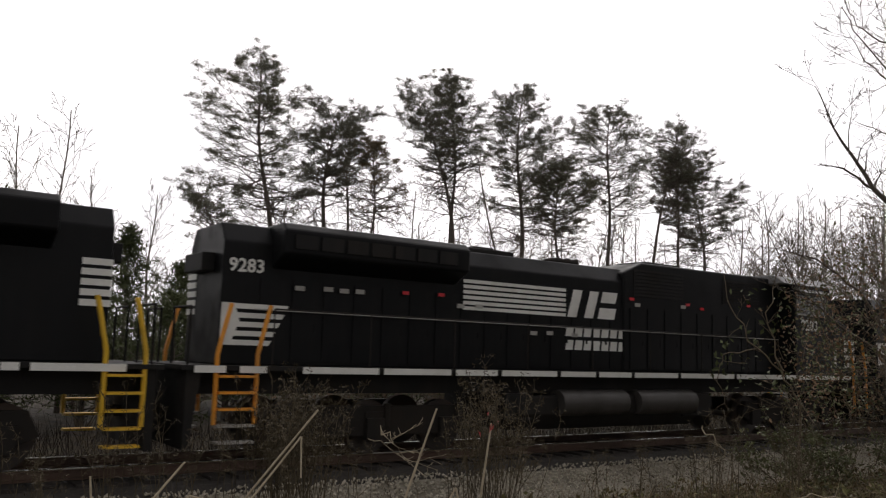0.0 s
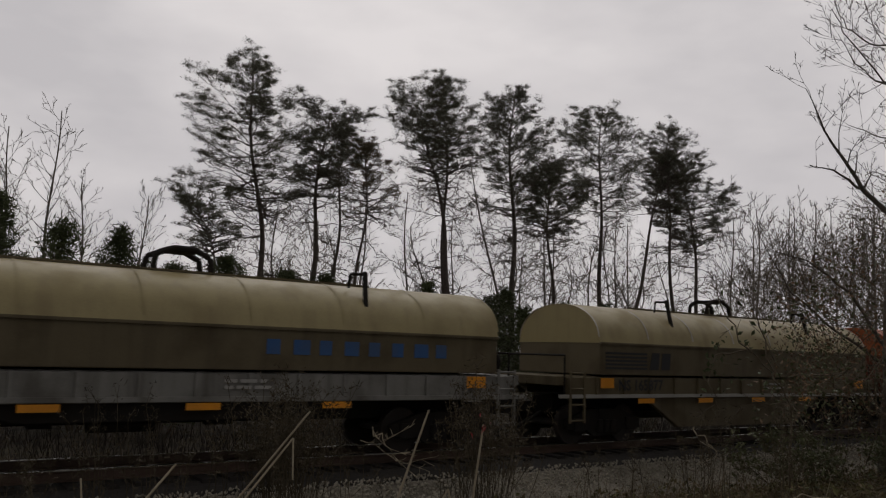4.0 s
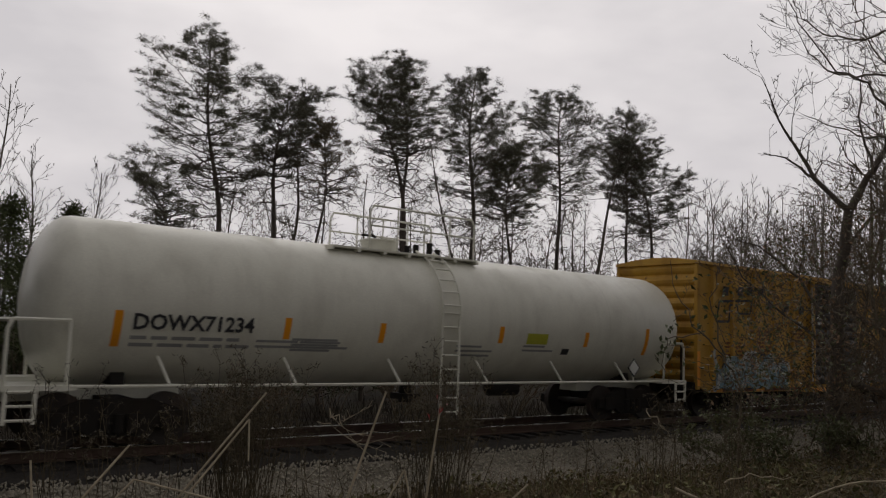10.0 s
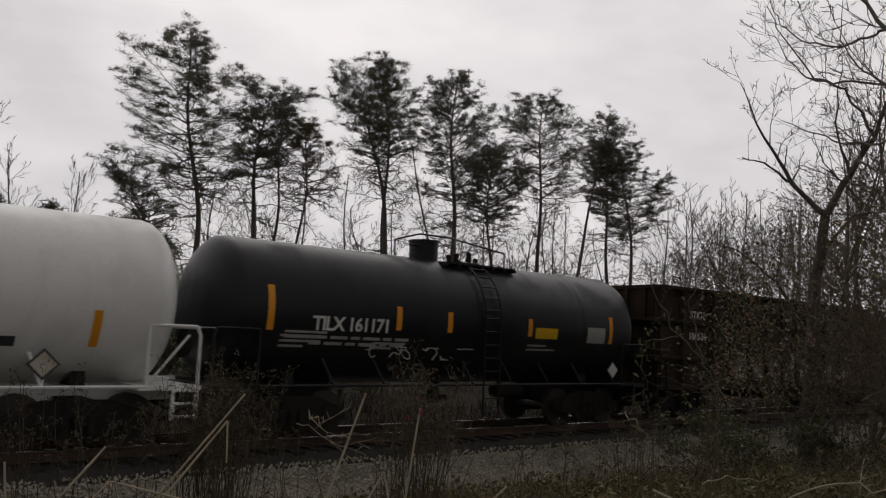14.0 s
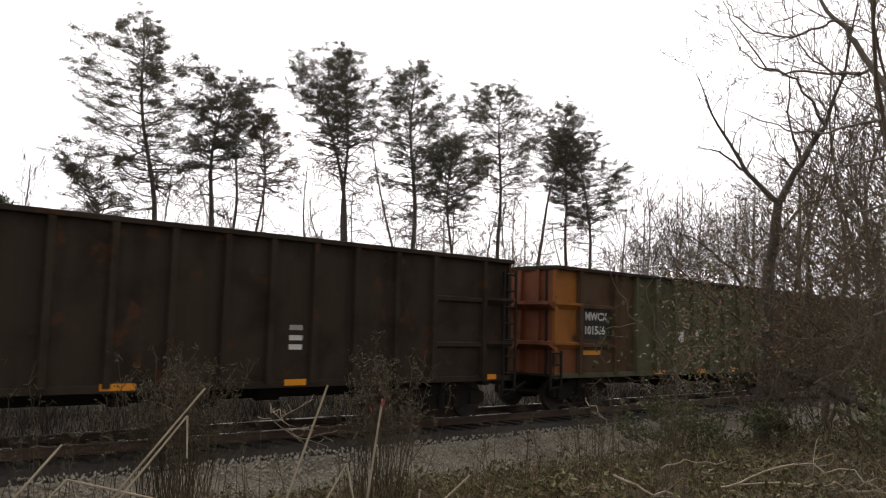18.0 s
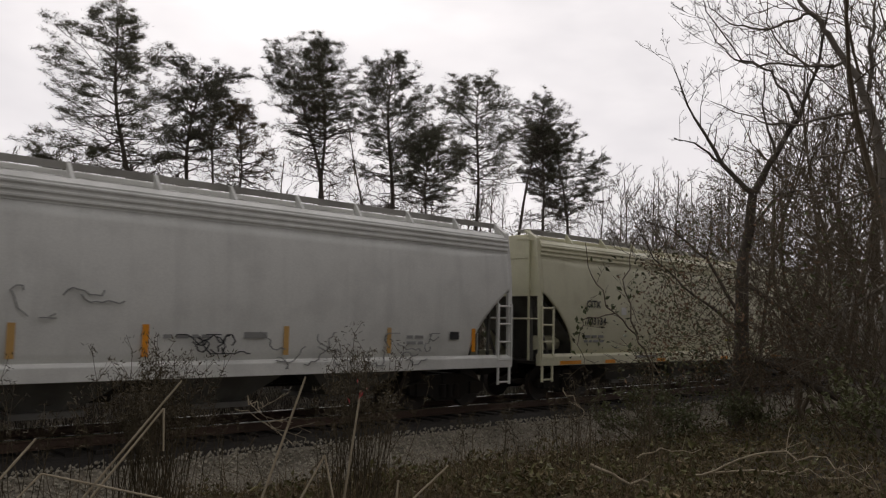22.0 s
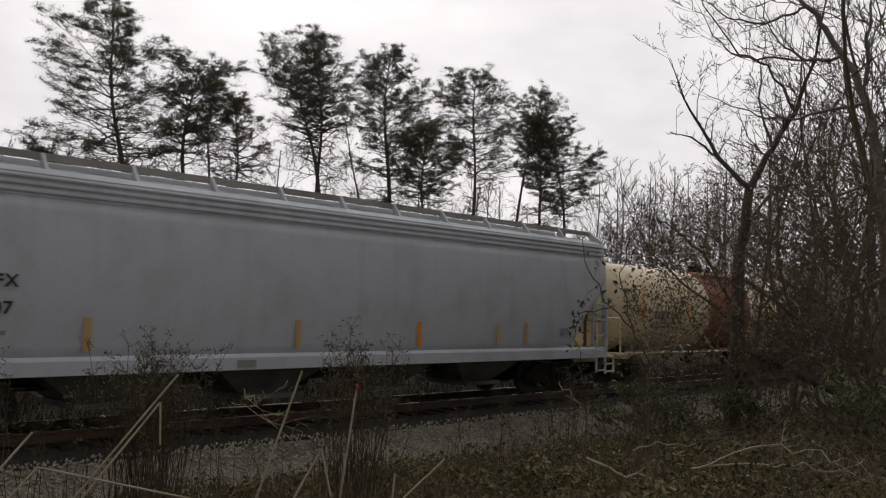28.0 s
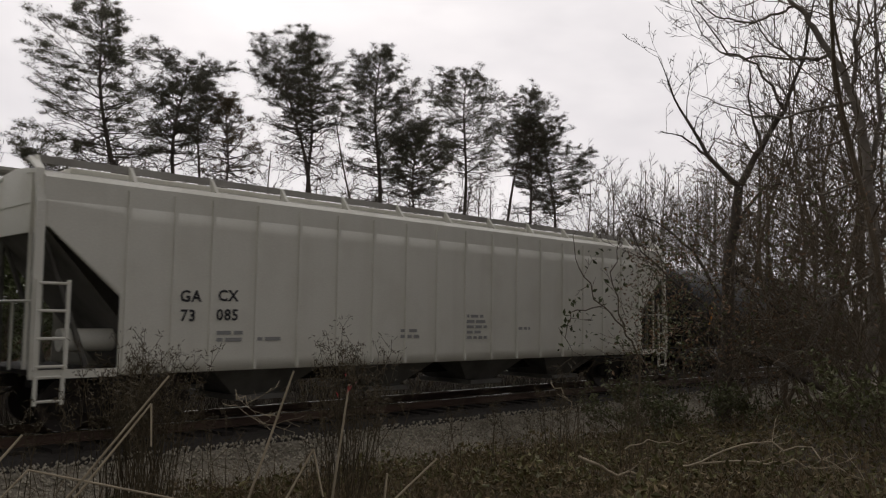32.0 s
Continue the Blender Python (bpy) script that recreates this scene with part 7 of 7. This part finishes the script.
def forked_tree():
    rng = random.Random(42)
    tree = tagged(new("forked_tree"), "leafless forked tree with a dark trunk in the thicket", "tree", "thicket trees")
    R = 20.5

    def P(az, el, r=R):
        return polar(az, r, EYE + r * math.tan(radians(el)))
    base = polar(63.6, R, ground_z(*polar(63.6, R, 0).xy) - 0.1)
    crotch = P(64.9, 8.7)
    trunk, limbs = [], []
    limb_to(trunk, [base, P(64.1, -1.0), P(64.2, 4.0), crotch], 0.2, 0.105, rng, 0)
    branch_mesh("trunk", trunk, "bark_dark", tree, 9)
    limb_to(limbs, [crotch, P(62.9, 10.9), P(61.2, 14.0), P(59.8, 17.4)], 0.072, 0.008, rng, 1.0, 1.0)
    limb_to(limbs, [P(62.9, 10.9), P(61.3, 12.2), P(59.9, 12.6)], 0.035, 0.008, rng, 0.5, 0.6)
    limb_to(limbs, [crotch, P(66.3, 11.2), P(67.7, 13.4), P(68.9, 16.6), P(70.0, 21.5)], 0.092, 0.014, rng, 1.0, 1.7)
    limb_to(limbs, [P(67.7, 13.4), P(66.2, 16.5), P(64.4, 17.4), P(62.3, 20.2), P(61.5, 22.0)], 0.035, 0.008, rng, 1.0, 1.0)
    limb_to(limbs, [P(64.3, 6.0), P(66.5, 8.6), P(69.5, 9.2)], 0.05, 0.012, rng, 0.5, 1.1)
    limb_to(limbs, [P(64.0, 1.0), P(62.0, 4.5), P(59.6, 6.6), P(57.4, 7.2)], 0.045, 0.008, rng, 1.0, 1.2)
    limb_to(limbs, [P(63.8, 0.0), P(61.2, 2.2), P(58.6, 4.6), P(56.8, 8.2)], 0.04, 0.008, rng, 1.0, 1.2)
    limb_to(limbs, [P(64.0, -1.5), P(67.5, -3.0), P(70.5, -4.6)], 0.09, 0.08, rng, 0.3, 0.9)
    limb_to(limbs, [P(64.2, 3.0), P(67.0, 1.0), P(68.4, -0.4)], 0.06, 0.03, rng, 0.4, 0.9)
    limb_to(limbs, [P(66.3, 11.2), P(65.6, 14.5), P(66.0, 18.5)], 0.035, 0.008, rng, 1.0, 1.2)
    part_kind(branch_mesh("branchwork", limbs, "bark_dark", tree, 5))
    return tree


forked_tree()


def leaning_tree():
    """A larger tree whose trunk bends over towards the track, with long arching limbs."""
    rng = random.Random(43)
    tree = tagged(new("leaning_tree"), "leafless tree leaning over the thicket with long arching limbs", "tree", "thicket trees")
    R = 17.0

    def P(az, el, r=R):
        return polar(az, r, EYE + r * math.tan(radians(el)))
    trunk, limbs = [], []
    base = polar(71.4, R, ground_z(*polar(71.4, R, 0).xy) - 0.1)
    limb_to(trunk, [base, P(72.7, 0.0), P(72.8, 5.3), P(72.5, 9.3), P(72.2, 12.5), P(71.26, 15.5), P(69.6, 18.3), P(68.5, 19.9), P(66.9, 22.0)], 0.13, 0.03, rng, 0)
    branch_mesh("trunk", trunk, "bark_grey", tree, 9)
    for run, r0 in (([(71.9, 14.7), (72.1, 17.4), (72.4, 20.2), (72.6, 24.0)], 0.05), ([(72.6, 10.0), (73.3, 12.4), (73.2, 16.3), (73.1, 20.1), (73.2, 24.0)], 0.055),
                    ([(70.6, 16.7), (69.9, 16.4), (68.0, 16.7), (65.3, 16.9), (63.8, 17.5), (62.6, 18.7), (61.8, 20.5)], 0.035),
                    ([(68.5, 19.8), (67.1, 19.4), (65.5, 19.1), (63.6, 19.6), (62.3, 20.9), (61.6, 22.5)], 0.03),
                    ([(71.8, 13.6), (69.9, 13.5), (68.0, 13.1), (66.0, 13.2), (64.0, 14.1), (62.3, 14.9)], 0.035),
                    ([(69.9, 16.4), (68.4, 16.6), (66.9, 17.8), (65.9, 19.5), (66.1, 22.0)], 0.03),
                    ([(72.3, 12.0), (70.5, 11.0), (68.5, 10.8), (67.0, 12.0), (66.4, 14.0)], 0.03),
                    ([(72.5, 9.0), (70.0, 8.0), (67.8, 8.6), (66.0, 8.0)], 0.03),
                    ([(72.8, 3.0), (70.4, 1.5), (69.4, -1.0), (69.0, -3.0)], 0.05)):
        limb_to(limbs, [P(a, e, R + rng.uniform(-0.2, 0.2)) for a, e in run], r0, 0.007, rng, 0.9, 0.95, 2, 0.0045)
    part_kind(branch_mesh("branchwork", limbs, "bark_grey", tree, 4))


leaning_tree()


def twig_mass(name, count, seed, az0, az1, r0, r1, side, tops, share, material, label, length=1.2, thick=0.011, thin=0.0055, lift=0.0):
    """A dense tangle of leafless twigs on one side of the track, under a skyline that rises with the bearing."""
    rng = random.Random(seed)
    segs = []
    while len(segs) < count:
        az, r = rng.uniform(az0, az1), rng.uniform(r0, r1)
        v = polar(az, r, 0)
        if rng.random() > np.interp(az, *share) or not side(v.y):
            continue
        z = ground_z(v.x, v.y)
        top = EYE + r * math.tan(radians(float(np.interp(az, *tops)) + 1.5 * noise.noise((az * 0.8, r * 0.2, seed))))
        v.z = z + max(top - z, 0.2) * (lift + (0.92 - lift) * rng.random() ** 0.9)
        a = rng.random() * 6.28
        grow(segs, v, Vector((math.cos(a), math.sin(a), rng.uniform(-0.1, 1.6))), length * rng.uniform(0.6, 1.4), thick, 1, rng, 0.05, 0.26, 5, 0.75, thin, 0.15)
    return tagged(branch_mesh(name, segs, material, None, 3), label, "brush", kind="stuff")


twig_mass("thicket_twigs", 15000, 91, 57.5, 80, 14.5, 27, lambda y: y < 12.4, ([57, 59, 61, 63, 66, 70, 75, 80], [0.5, 3, 5, 7, 10.0, 12.5, 14, 14]),
          ([57, 60, 63, 65, 67], [0.08, 0.25, 0.45, 0.75, 1.0]), "twig_brown", "dense tangle of brown leafless twigs beside the track", lift=0.12)
twig_mass("thicket_depth", 4000, 93, 65, 80, 27, 40, lambda y: y < 12.6, ([65, 67, 70, 75, 80], [9, 12, 15, 16.5, 17]),
          ([65, 68], [0.5, 1.0]), "twig_brown", "brown leafless thicket receding along the line", 1.6, 0.014, 0.008, lift=0.05)
twig_mass("woods_edge", 24000, 92, 55, 80, 30, 48, lambda y: 19.0 < y < 34.0, ([54, 58, 62, 66, 80], [4.0, 6.0, 8.5, 12.0, 13.0]),
          ([54, 58, 62], [0.4, 0.8, 1.0]), "bark_grey", "misty grey leafless woods beyond the track", 1.8, 0.016, 0.009)


def vine():
    rng, nr = random.Random(6), np.random.RandomState(6)
    plant = tagged(new("leafy_vine"), "thin hanging shoots with a few dark green leaves", "plant")
    segs = []
    R = 13.5

    def P(az, el):
        return polar(az, R, EYE + R * math.tan(radians(el)))
    z = ground_z(*polar(57.8, R, 0).xy)
    limb_to(segs, [polar(58.4, R, z), P(58.4, -2.5), P(57.4, -0.6), P(55.6, 1.2), P(54.4, 3.4), P(54.0, 5.6)], 0.018, 0.006, rng, 0.35, 0.35, 1, 0.004)
    limb_to(segs, [P(57.4, -0.6), P(56.6, 3.2), P(57.4, 6.0)], 0.014, 0.005, rng, 0.5, 0.5, 1, 0.004)
    limb_to(segs, [P(56.0, 0.8), P(53.9, 0.4), P(53.6, -1.4), P(54.2, -3.2)], 0.01, 0.004, rng, 0.5, 0.3, 1, 0.004)
    part_kind(branch_mesh("stemwork", segs, "twig_brown", plant, 4))
    cents = [P(53.8 + rng.gauss(0, 0.2), rng.uniform(-2.6, 1.4)) for _ in range(26)] + [P(rng.uniform(54, 58), rng.uniform(-2, 5)) for _ in range(70)]
    part_kind(leaf_mesh("foliage", cents, 0.05, "cedar", plant, nr))


vine()


def clinging_leaves():
    """Withered leaves still hanging in the twigs of the thicket."""
    rng, nr = random.Random(17), np.random.RandomState(17)
    cents = []
    for k in range(380):
        az, r = (58.2 + 1.6 * abs(rng.gauss(0, 1.8)) if k % 2 else min(59 + abs(rng.gauss(0, 7.5)), 78)), rng.uniform(13.5, 19)
        c = polar(az, r, EYE + r * math.tan(radians(rng.uniform(-2.5, min(1.5 + (az - 55) * 0.9, 10)))))
        for _ in range(rng.randint(4, 16)):
            cents.append(c + Vector((rng.gauss(0, 0.25), rng.gauss(0, 0.25), rng.gauss(0, 0.22))))
    tagged(leaf_mesh("clinging_leaves", cents[::2], 0.034, "leaf_brown", None, nr), "withered reddish-brown leaves clinging to the thicket twigs", "leaves", kind="stuff")
    tagged(leaf_mesh("olive_leaves", cents[1::2], 0.036, "leaf_green", None, nr), "dull olive leaves hanging in the thicket twigs", "leaves", kind="stuff")


clinging_leaves()
tr = random.Random(55)
# slim trees in the thicket
for az, r, top, w in ((70.8, 19.5, 10.5, 2.6), (72.6, 16.5, 9.5, 2.6), (67.2, 27, 9.5, 2.6), (69.0, 30, 11.0, 2.8), (65.5, 31, 8.6, 2.4), (71.5, 27, 11.0, 2.8), (73.5, 24, 10.0, 2.6), (74.8, 18, 9.0, 2.6),
                      (66.5, 24, 7.4, 2.2), (76.5, 20, 10, 2.6), (67.9, 25, 7.2, 2.4), (69.8, 26, 7.6, 2.4), (71.0, 23, 7.6, 2.4), (73.0, 28, 8.6, 2.4), (74.6, 25, 8.4, 2.4), (68.6, 32, 9.0, 2.4), (70.4, 33, 9.6, 2.4)):
    v = polar(az, r, 0)
    bare_tree(v.x, v.y, top * 1.12, tr.randint(0, 9999), width=w * 1.4, r=0.06, lean=tr.uniform(-1.6, 1.0), crook=0.32, open_out=1.2, level=2, material="twig_brown", limbs=13, label="slim leafless tree in a brown thicket", group="thicket trees", low=0.22, thin=0.011)
# brush
for k, (az, r, hgt) in enumerate(((60.2, 19.5, 1.8), (66.0, 19.5, 2.4), (70.6, 17, 3.4), (75.0, 15, 3.6), (67.4, 21.5, 3.6), (69.8, 23, 4.2), (72.4, 20, 4.2), (76.5, 14, 4.0))):
    v = polar(az, r, 0)
    green = k % 3 == 0
    shrub(v.x, v.y, hgt, 400 + k, stems=7, leaves="leaf_green" if green else "leaf_brown", leaf_n=420 if green else 350, label="dense leafless brush with a few clinging leaves", group="thicket brush", spread=0.65, r=0.018, thin=0.005)
for k, (az, r, hgt) in enumerate(((58.2, 17.5, 1.1), (59.6, 17.0, 1.2), (65.5, 18, 1.0), (74.0, 13, 1.2))):
    v = polar(az, r, 0)
    shrub(v.x, v.y, hgt, 600 + k, stems=10, leaves="leaf_green", leaf_n=900, label="low leafy green bush in the thicket", group="low bushes", spread=0.9, r=0.012)


# ---- the bank before the track: brambles, litter, grass, weeds and broken stalks ----
def spread_points(n, seed, near=4.2, far=13.0):
    nr = np.random.RandomState(seed)
    out = []
    while len(out) < n:
        m = 4 * n
        y = 2.2 + (far - 2.2) * nr.rand(m)
        az = 4 + 75 * nr.rand(m)
        x = y * np.tan(np.radians(az))
        keep = (x < 34) & (np.hypot(x, y) > near + 0.3) & (nr.rand(m) < np.clip(8.0 / np.hypot(x, y), 0.15, 1.0))
        patch = np.array([noise.noise((a * 0.5, b * 0.5, seed)) for a, b in zip(x, y)])
        keep &= patch > -0.25 + 0.3 * (y > 11.4)
        keep &= y < far - 1.1 * np.clip((az - 36) / 10, 0, 1)
        out += list(zip(x[keep], y[keep]))
    return out[:n], nr


def litter():
    pts, nr = spread_points(26000, 3, 4.0, 12.4)
    c = [(x, y, ground_z(x, y) + 0.015 + 0.1 * nr.rand() ** 3) for x, y in pts]
    ob = leaf_mesh("leaf_litter", c, 0.05, "leaf_litter", None, nr, flat=True)
    return tagged(ob, "brown fallen leaves over the bank", "leaves", kind="stuff")


litter()


def blades(name, n, seed, height, width, material, label, near=4.0, far=12.6, lean=0.45, category="grass"):
    pts, nr = spread_points(n, seed, near, far)
    base = np.array([(x, y, ground_z(x, y) - 0.01) for x, y in pts])
    H = height * (0.35 + nr.rand(n) ** 1.5)[:, None]
    d = np.concatenate([nr.randn(n, 2) * lean, np.ones((n, 1))], 1)
    d /= np.linalg.norm(d, axis=1)[:, None]
    bend = np.concatenate([nr.randn(n, 2) * 0.35, -0.1 * np.ones((n, 1))], 1)
    a = nr.rand(n) * 6.28
    s = np.stack([np.cos(a), np.sin(a), np.zeros(n)], 1) * width
    m, t = base + d * H * 0.55, base + d * H + bend * H * 0.35
    v = np.stack([base - s, base + s, m + s * 0.8, m - s * 0.8, t], 1)
    f = [q for k in range(n) for q in ((5 * k, 5 * k + 1, 5 * k + 2, 5 * k + 3), (5 * k + 3, 5 * k + 2, 5 * k + 4))]
    me = bpy.data.meshes.new(name)
    me.from_pydata(v.reshape(-1, 3).tolist(), [], f)
    return tagged(part(name, me, material, None), label, category, kind="stuff")


def low_brush(name, n, seed, size, lift, material, label, far=12.6, shift=0.0):
    """Low withered leafy growth in mounds over the bank; it runs up to the stones where the bank is overgrown."""
    pts, nr = spread_points(n, seed, 4.0, far)
    c = []
    for x, y in pts:
        k = max(0.0, noise.noise((x * 0.9, y * 0.9, 4.0)) + 0.35) * min(1.0, max(0.15, (12.4 - y) * 0.6))
        if noise.noise((x * 0.6, y * 0.6, seed * 1.7)) + shift > -0.1:
            c.append((x, y, ground_z(x, y) + 0.02 + lift * k * nr.rand() ** 0.7))
    tagged(leaf_mesh(name, c, size, material, None, nr), label, "brush", kind="stuff")


M["bramble_leaf"] = surface("bramble_leaf", (0.17, 0.165, 0.06), 0.7, dirt=(0.13, 0.1, 0.045), amount=0.7, vary=0.6, scale=1.6, bump=0)
M["tan_leaf"] = surface("tan_leaf", (0.3, 0.235, 0.13), 0.85, dirt=(0.14, 0.1, 0.055), amount=0.6, vary=0.5, scale=2.0, bump=0)
low_brush("low_brush", 34000, 31, 0.042, 0.5, "leaf_mat", "low withered brown and olive leafy growth", shift=0.25)
low_brush("bramble_leaves", 22000, 32, 0.042, 0.62, "bramble_leaf", "dull green bramble leaves in low mounds", shift=0.1)
low_brush("pale_leaves", 9000, 33, 0.036, 0.5, "tan_leaf", "pale tan dead leaves caught in the brambles", shift=0.2)
blades("dry_grass", 15000, 21, 0.34, 0.0045, "straw", "dry straw-coloured winter grass", far=12.9, lean=0.6)
blades("green_grass", 16000, 22, 0.26, 0.0045, "grass", "short olive-green grass between the litter", far=12.9, lean=0.6)
blades("weed_stems", 5200, 23, 0.62, 0.0045, "brush", "thin dark brown dead weed stems", lean=0.3, category="weeds")


def strip_behind():
    """Low weeds along the far side of the ballast, near-black to paint in under-train shade."""
    nr = np.random.RandomState(12)
    n = 26000
    x, y = -6 + 85 * nr.rand(n), 17.4 + 6.5 * nr.rand(n) ** 1.5
    base = np.stack([x, y, np.array([ground_z(a, b) for a, b in zip(x, y)])], 1)
    H = (0.3 + 0.6 * nr.rand(n) ** 1.3)[:, None]
    d = np.concatenate([nr.randn(n, 2) * 0.35, np.ones((n, 1))], 1)
    a = nr.rand(n) * 6.28
    s = np.stack([np.cos(a), np.sin(a), np.zeros(n)], 1) * 0.012
    v = np.stack([base - s, base + s, base + d * H], 1)
    me = bpy.data.meshes.new("trackside_weeds")
    me.from_pydata(v.reshape(-1, 3).tolist(), [], np.arange(3 * n).reshape(-1, 3).tolist())
    tagged(part("trackside_weeds", me, "shaded_weed", None), "dead weeds behind the ballast, coloured near-black for shade under the train", "weeds", kind="stuff")


strip_behind()


def brambles():
    pts, nr = spread_points(520, 8, 4.4, 12.2)
    rng = random.Random(8)
    segs = []
    for x, y in pts:
        a = rng.random() * 6.28
        grow(segs, Vector((x, y, ground_z(x, y))), Vector((math.cos(a), math.sin(a), rng.uniform(0.4, 1.6))), rng.uniform(0.4, 0.95), 0.006, 1, rng, -0.12, 0.3, 4, 0.8, 0.0025, 0.2)
    return tagged(branch_mesh("brambles", segs, "brush", None, 3), "low tangle of bare bramble canes", "brambles", kind="stuff")


brambles()


def weed_clump(az, r, top_el, stems, width, seed, material="straw", heads=True, label="clump of tall dead weeds with dry seed heads"):
    rng, nr = random.Random(seed), np.random.RandomState(seed)
    plant = tagged(new("weed_clump"), label, "plant", "tall weeds")
    segs, tips = [], []
    top = EYE + r * math.tan(radians(top_el))
    for k in range(stems):
        c = polar(az + rng.gauss(0, 1) * math.degrees(width / r) * 0.5, r + rng.gauss(0, width), 0)
        z = ground_z(c.x, c.y)
        H = (top - z) * rng.uniform(0.6, 1.0)
        p = Vector((c.x, c.y, z))
        d = Vector((rng.gauss(0, 0.1), rng.gauss(0, 0.1), 1)).normalized()
        for q in range(7):
            d = (d + Vector((rng.gauss(0, 0.06), rng.gauss(0, 0.06), 0))).normalized()
            e = p + d * (H / 7)
            segs.append((p, e, 0.0065 - 0.0005 * q, 0.006 - 0.0005 * q))
            if q > 3:
                for _ in range(2):
                    a = rng.random() * 6.28
                    tip = e + Vector((math.cos(a), math.sin(a), rng.uniform(0.6, 1.6))) * rng.uniform(0.05, 0.14)
                    segs.append((e, tip, 0.003, 0.002))
                    tips.append(tip)
            p = e
        tips.append(p)
    part_kind(branch_mesh("stemwork", segs, material, plant, 3))
    if heads:
        part_kind(tufts("seed_head", tips, 0.05, 6, 0.05, 0.0055, material, plant, nr, 0.9))
    return plant


for k, (az, r, el, n, w) in enumerate(((25.2, 8.6, -1.9, 26, 0.3), (25.6, 9.2, -2.6, 20, 0.35), (38.3, 8.8, -0.6, 7, 0.18), (39.2, 9.0, -2.2, 15, 0.25), (37.2, 9.4, -2.8, 6, 0.2), (18.2, 9.6, -3.2, 9, 0.5),
                                       (15.4, 10.0, -3.4, 9, 0.5), (21.6, 9.8, -3.8, 9, 0.5), (12.6, 10.4, -3.6, 9, 0.5), (54.0, 11.4, -3.4, 5, 0.2), (52.8, 11.8, -4.4, 4, 0.15), (58.0, 11.0, -3.4, 6, 0.3), (30.6, 10.2, -4.8, 6, 0.4),
                                       (9.6, 10.6, -3.8, 8, 0.5), (45.6, 10.8, -5.2, 5, 0.4), (49.4, 11.2, -5.4, 5, 0.4))):
    weed_clump(az, r, el, int(n * (2.2 if w < 0.4 else 1.1)), w, 700 + k, "reed")


def stalk(pieces, r, thick, seed):
    """A broken dry stem: straight pieces between bearings (azimuth, elevation) at one distance, the first running on into the ground."""
    plant = tagged(new("dry_stalk"), "broken pale dry weed stalk", "plant", "dry stalks")
    pts = [polar(a, r, EYE + r * math.tan(radians(e))) for a, e in pieces]
    s = Shape()
    if pieces[0][1] < -8.5:
        d = (pts[0] - pts[1]).normalized()
        g = pts[0].copy()
        for _ in range(60):
            if g.z < ground_z(g.x, g.y):
                break
            g = g + d * 0.06
        pts = [g] + pts
    n = len(pts)
    for k in range(n - 1):
        s.rod(pts[k], pts[k + 1], thick * (1 - 0.12 * k), 6, thick * (1 - 0.12 * k) * 0.8)
    s("stem", "dry_stem", plant, smooth=True)
    return plant


for k, (pieces, r) in enumerate((([(21.15, -11.46), (26.88, -4.17)], 5.2), ([(22.09, -10.86), (25.84, -5.96), (25.95, -8.64)], 5.4), ([(32.71, -10.62), (34.93, -3.89)], 4.8), ([(37.74, -12.22), (38.69, -4.75)], 4.8),
                                 ([(34.72, -12.1), (36.4, -9.05), (37.13, -12.14)], 5.0), ([(41.32, -11.81), (41.41, -10.65)], 5.0), ([(42.02, -12.24), (44.79, -9.66)], 5.2), ([(23.14, -10.85), (18.85, -9.71), (17.2, -11.5)], 5.2),
                                 ([(17.28, -9.05), (18.43, -7.62)], 5.2), ([(13.2, -12.0), (12.8, -8.4)], 5.4))):
    stalk(pieces, r, 0.0085 if k not in (2, 3) else 0.009, k)


def fallen_branch(pieces, r, thick, seed, twigs=0.4):
    rng = random.Random(seed)
    b = tagged(new("fallen_branch"), "pale fallen branch lying in the scrub", "branch", "fallen branches")
    segs = []
    pts = []
    for a, e in pieces:
        v = polar(a, r, EYE + r * math.tan(radians(e)))
        v.z = max(v.z, ground_z(v.x, v.y) + thick)
        pts.append(v)
    limb_to(segs, pts, thick, thick * 0.4, rng, twigs, 0.3, 1, 0.003)
    branch_mesh("stem", segs, "dry_stem", b, 5)


fallen_branch([(54.46, -9.3), (57.0, -10.2), (60.0, -10.7), (64.04, -11.3)], 9.6, 0.022, 1)
fallen_branch([(61.0, -9.6), (63.7, -8.4), (66.0, -7.6), (68.8, -7.8), (71.9, -9.5)], 9.0, 0.012, 2)
fallen_branch([(62.4, -9.2), (65.6, -8.9), (68.0, -8.7), (70.5, -9.0)], 9.0, 0.012, 3)
fallen_branch([(57.5, -8.6), (59.0, -8.0), (61.5, -7.9)], 9.8, 0.009, 4)
fallen_branch([(31.2, -5.2), (32.2, -6.2), (33.3, -7.6)], 9.0, 0.0055, 5, 1.6)
fallen_branch([(30.4, -6.0), (31.8, -6.5), (33.2, -7.5)], 9.0, 0.005, 7, 1.6)
fallen_branch([(52.4, -4.2), (53.4, -5.2), (54.3, -6.3)], 11.4, 0.008, 6, 0.6)

leaf_mesh("leaf", [polar(38.69 + 0.25 * k, 4.8, EYE + 4.8 * math.tan(radians(-4.6)) - 0.012 * abs(k)) for k in (-3, -2, -1, 0, 1)], 0.022, "red_leaf", bpy.data.objects["dry_stalk.003"], np.random.RandomState(2))


# ---- the train's travel: metres gone at each time ----
GONE = [(0.0, 0.0), (3.5, 46.0), (7.5, 97.2), (14.5, 188.4), (25.0, 323.3), (32.0, 414.7)]


def motions():
    at, gone = zip(*GONE)
    for car, x in TRAIN:
        walk(car, [(t, pose(x - float(np.interp(t, at, gone)), TRACK, 0)) for t in range(33)])


motions()
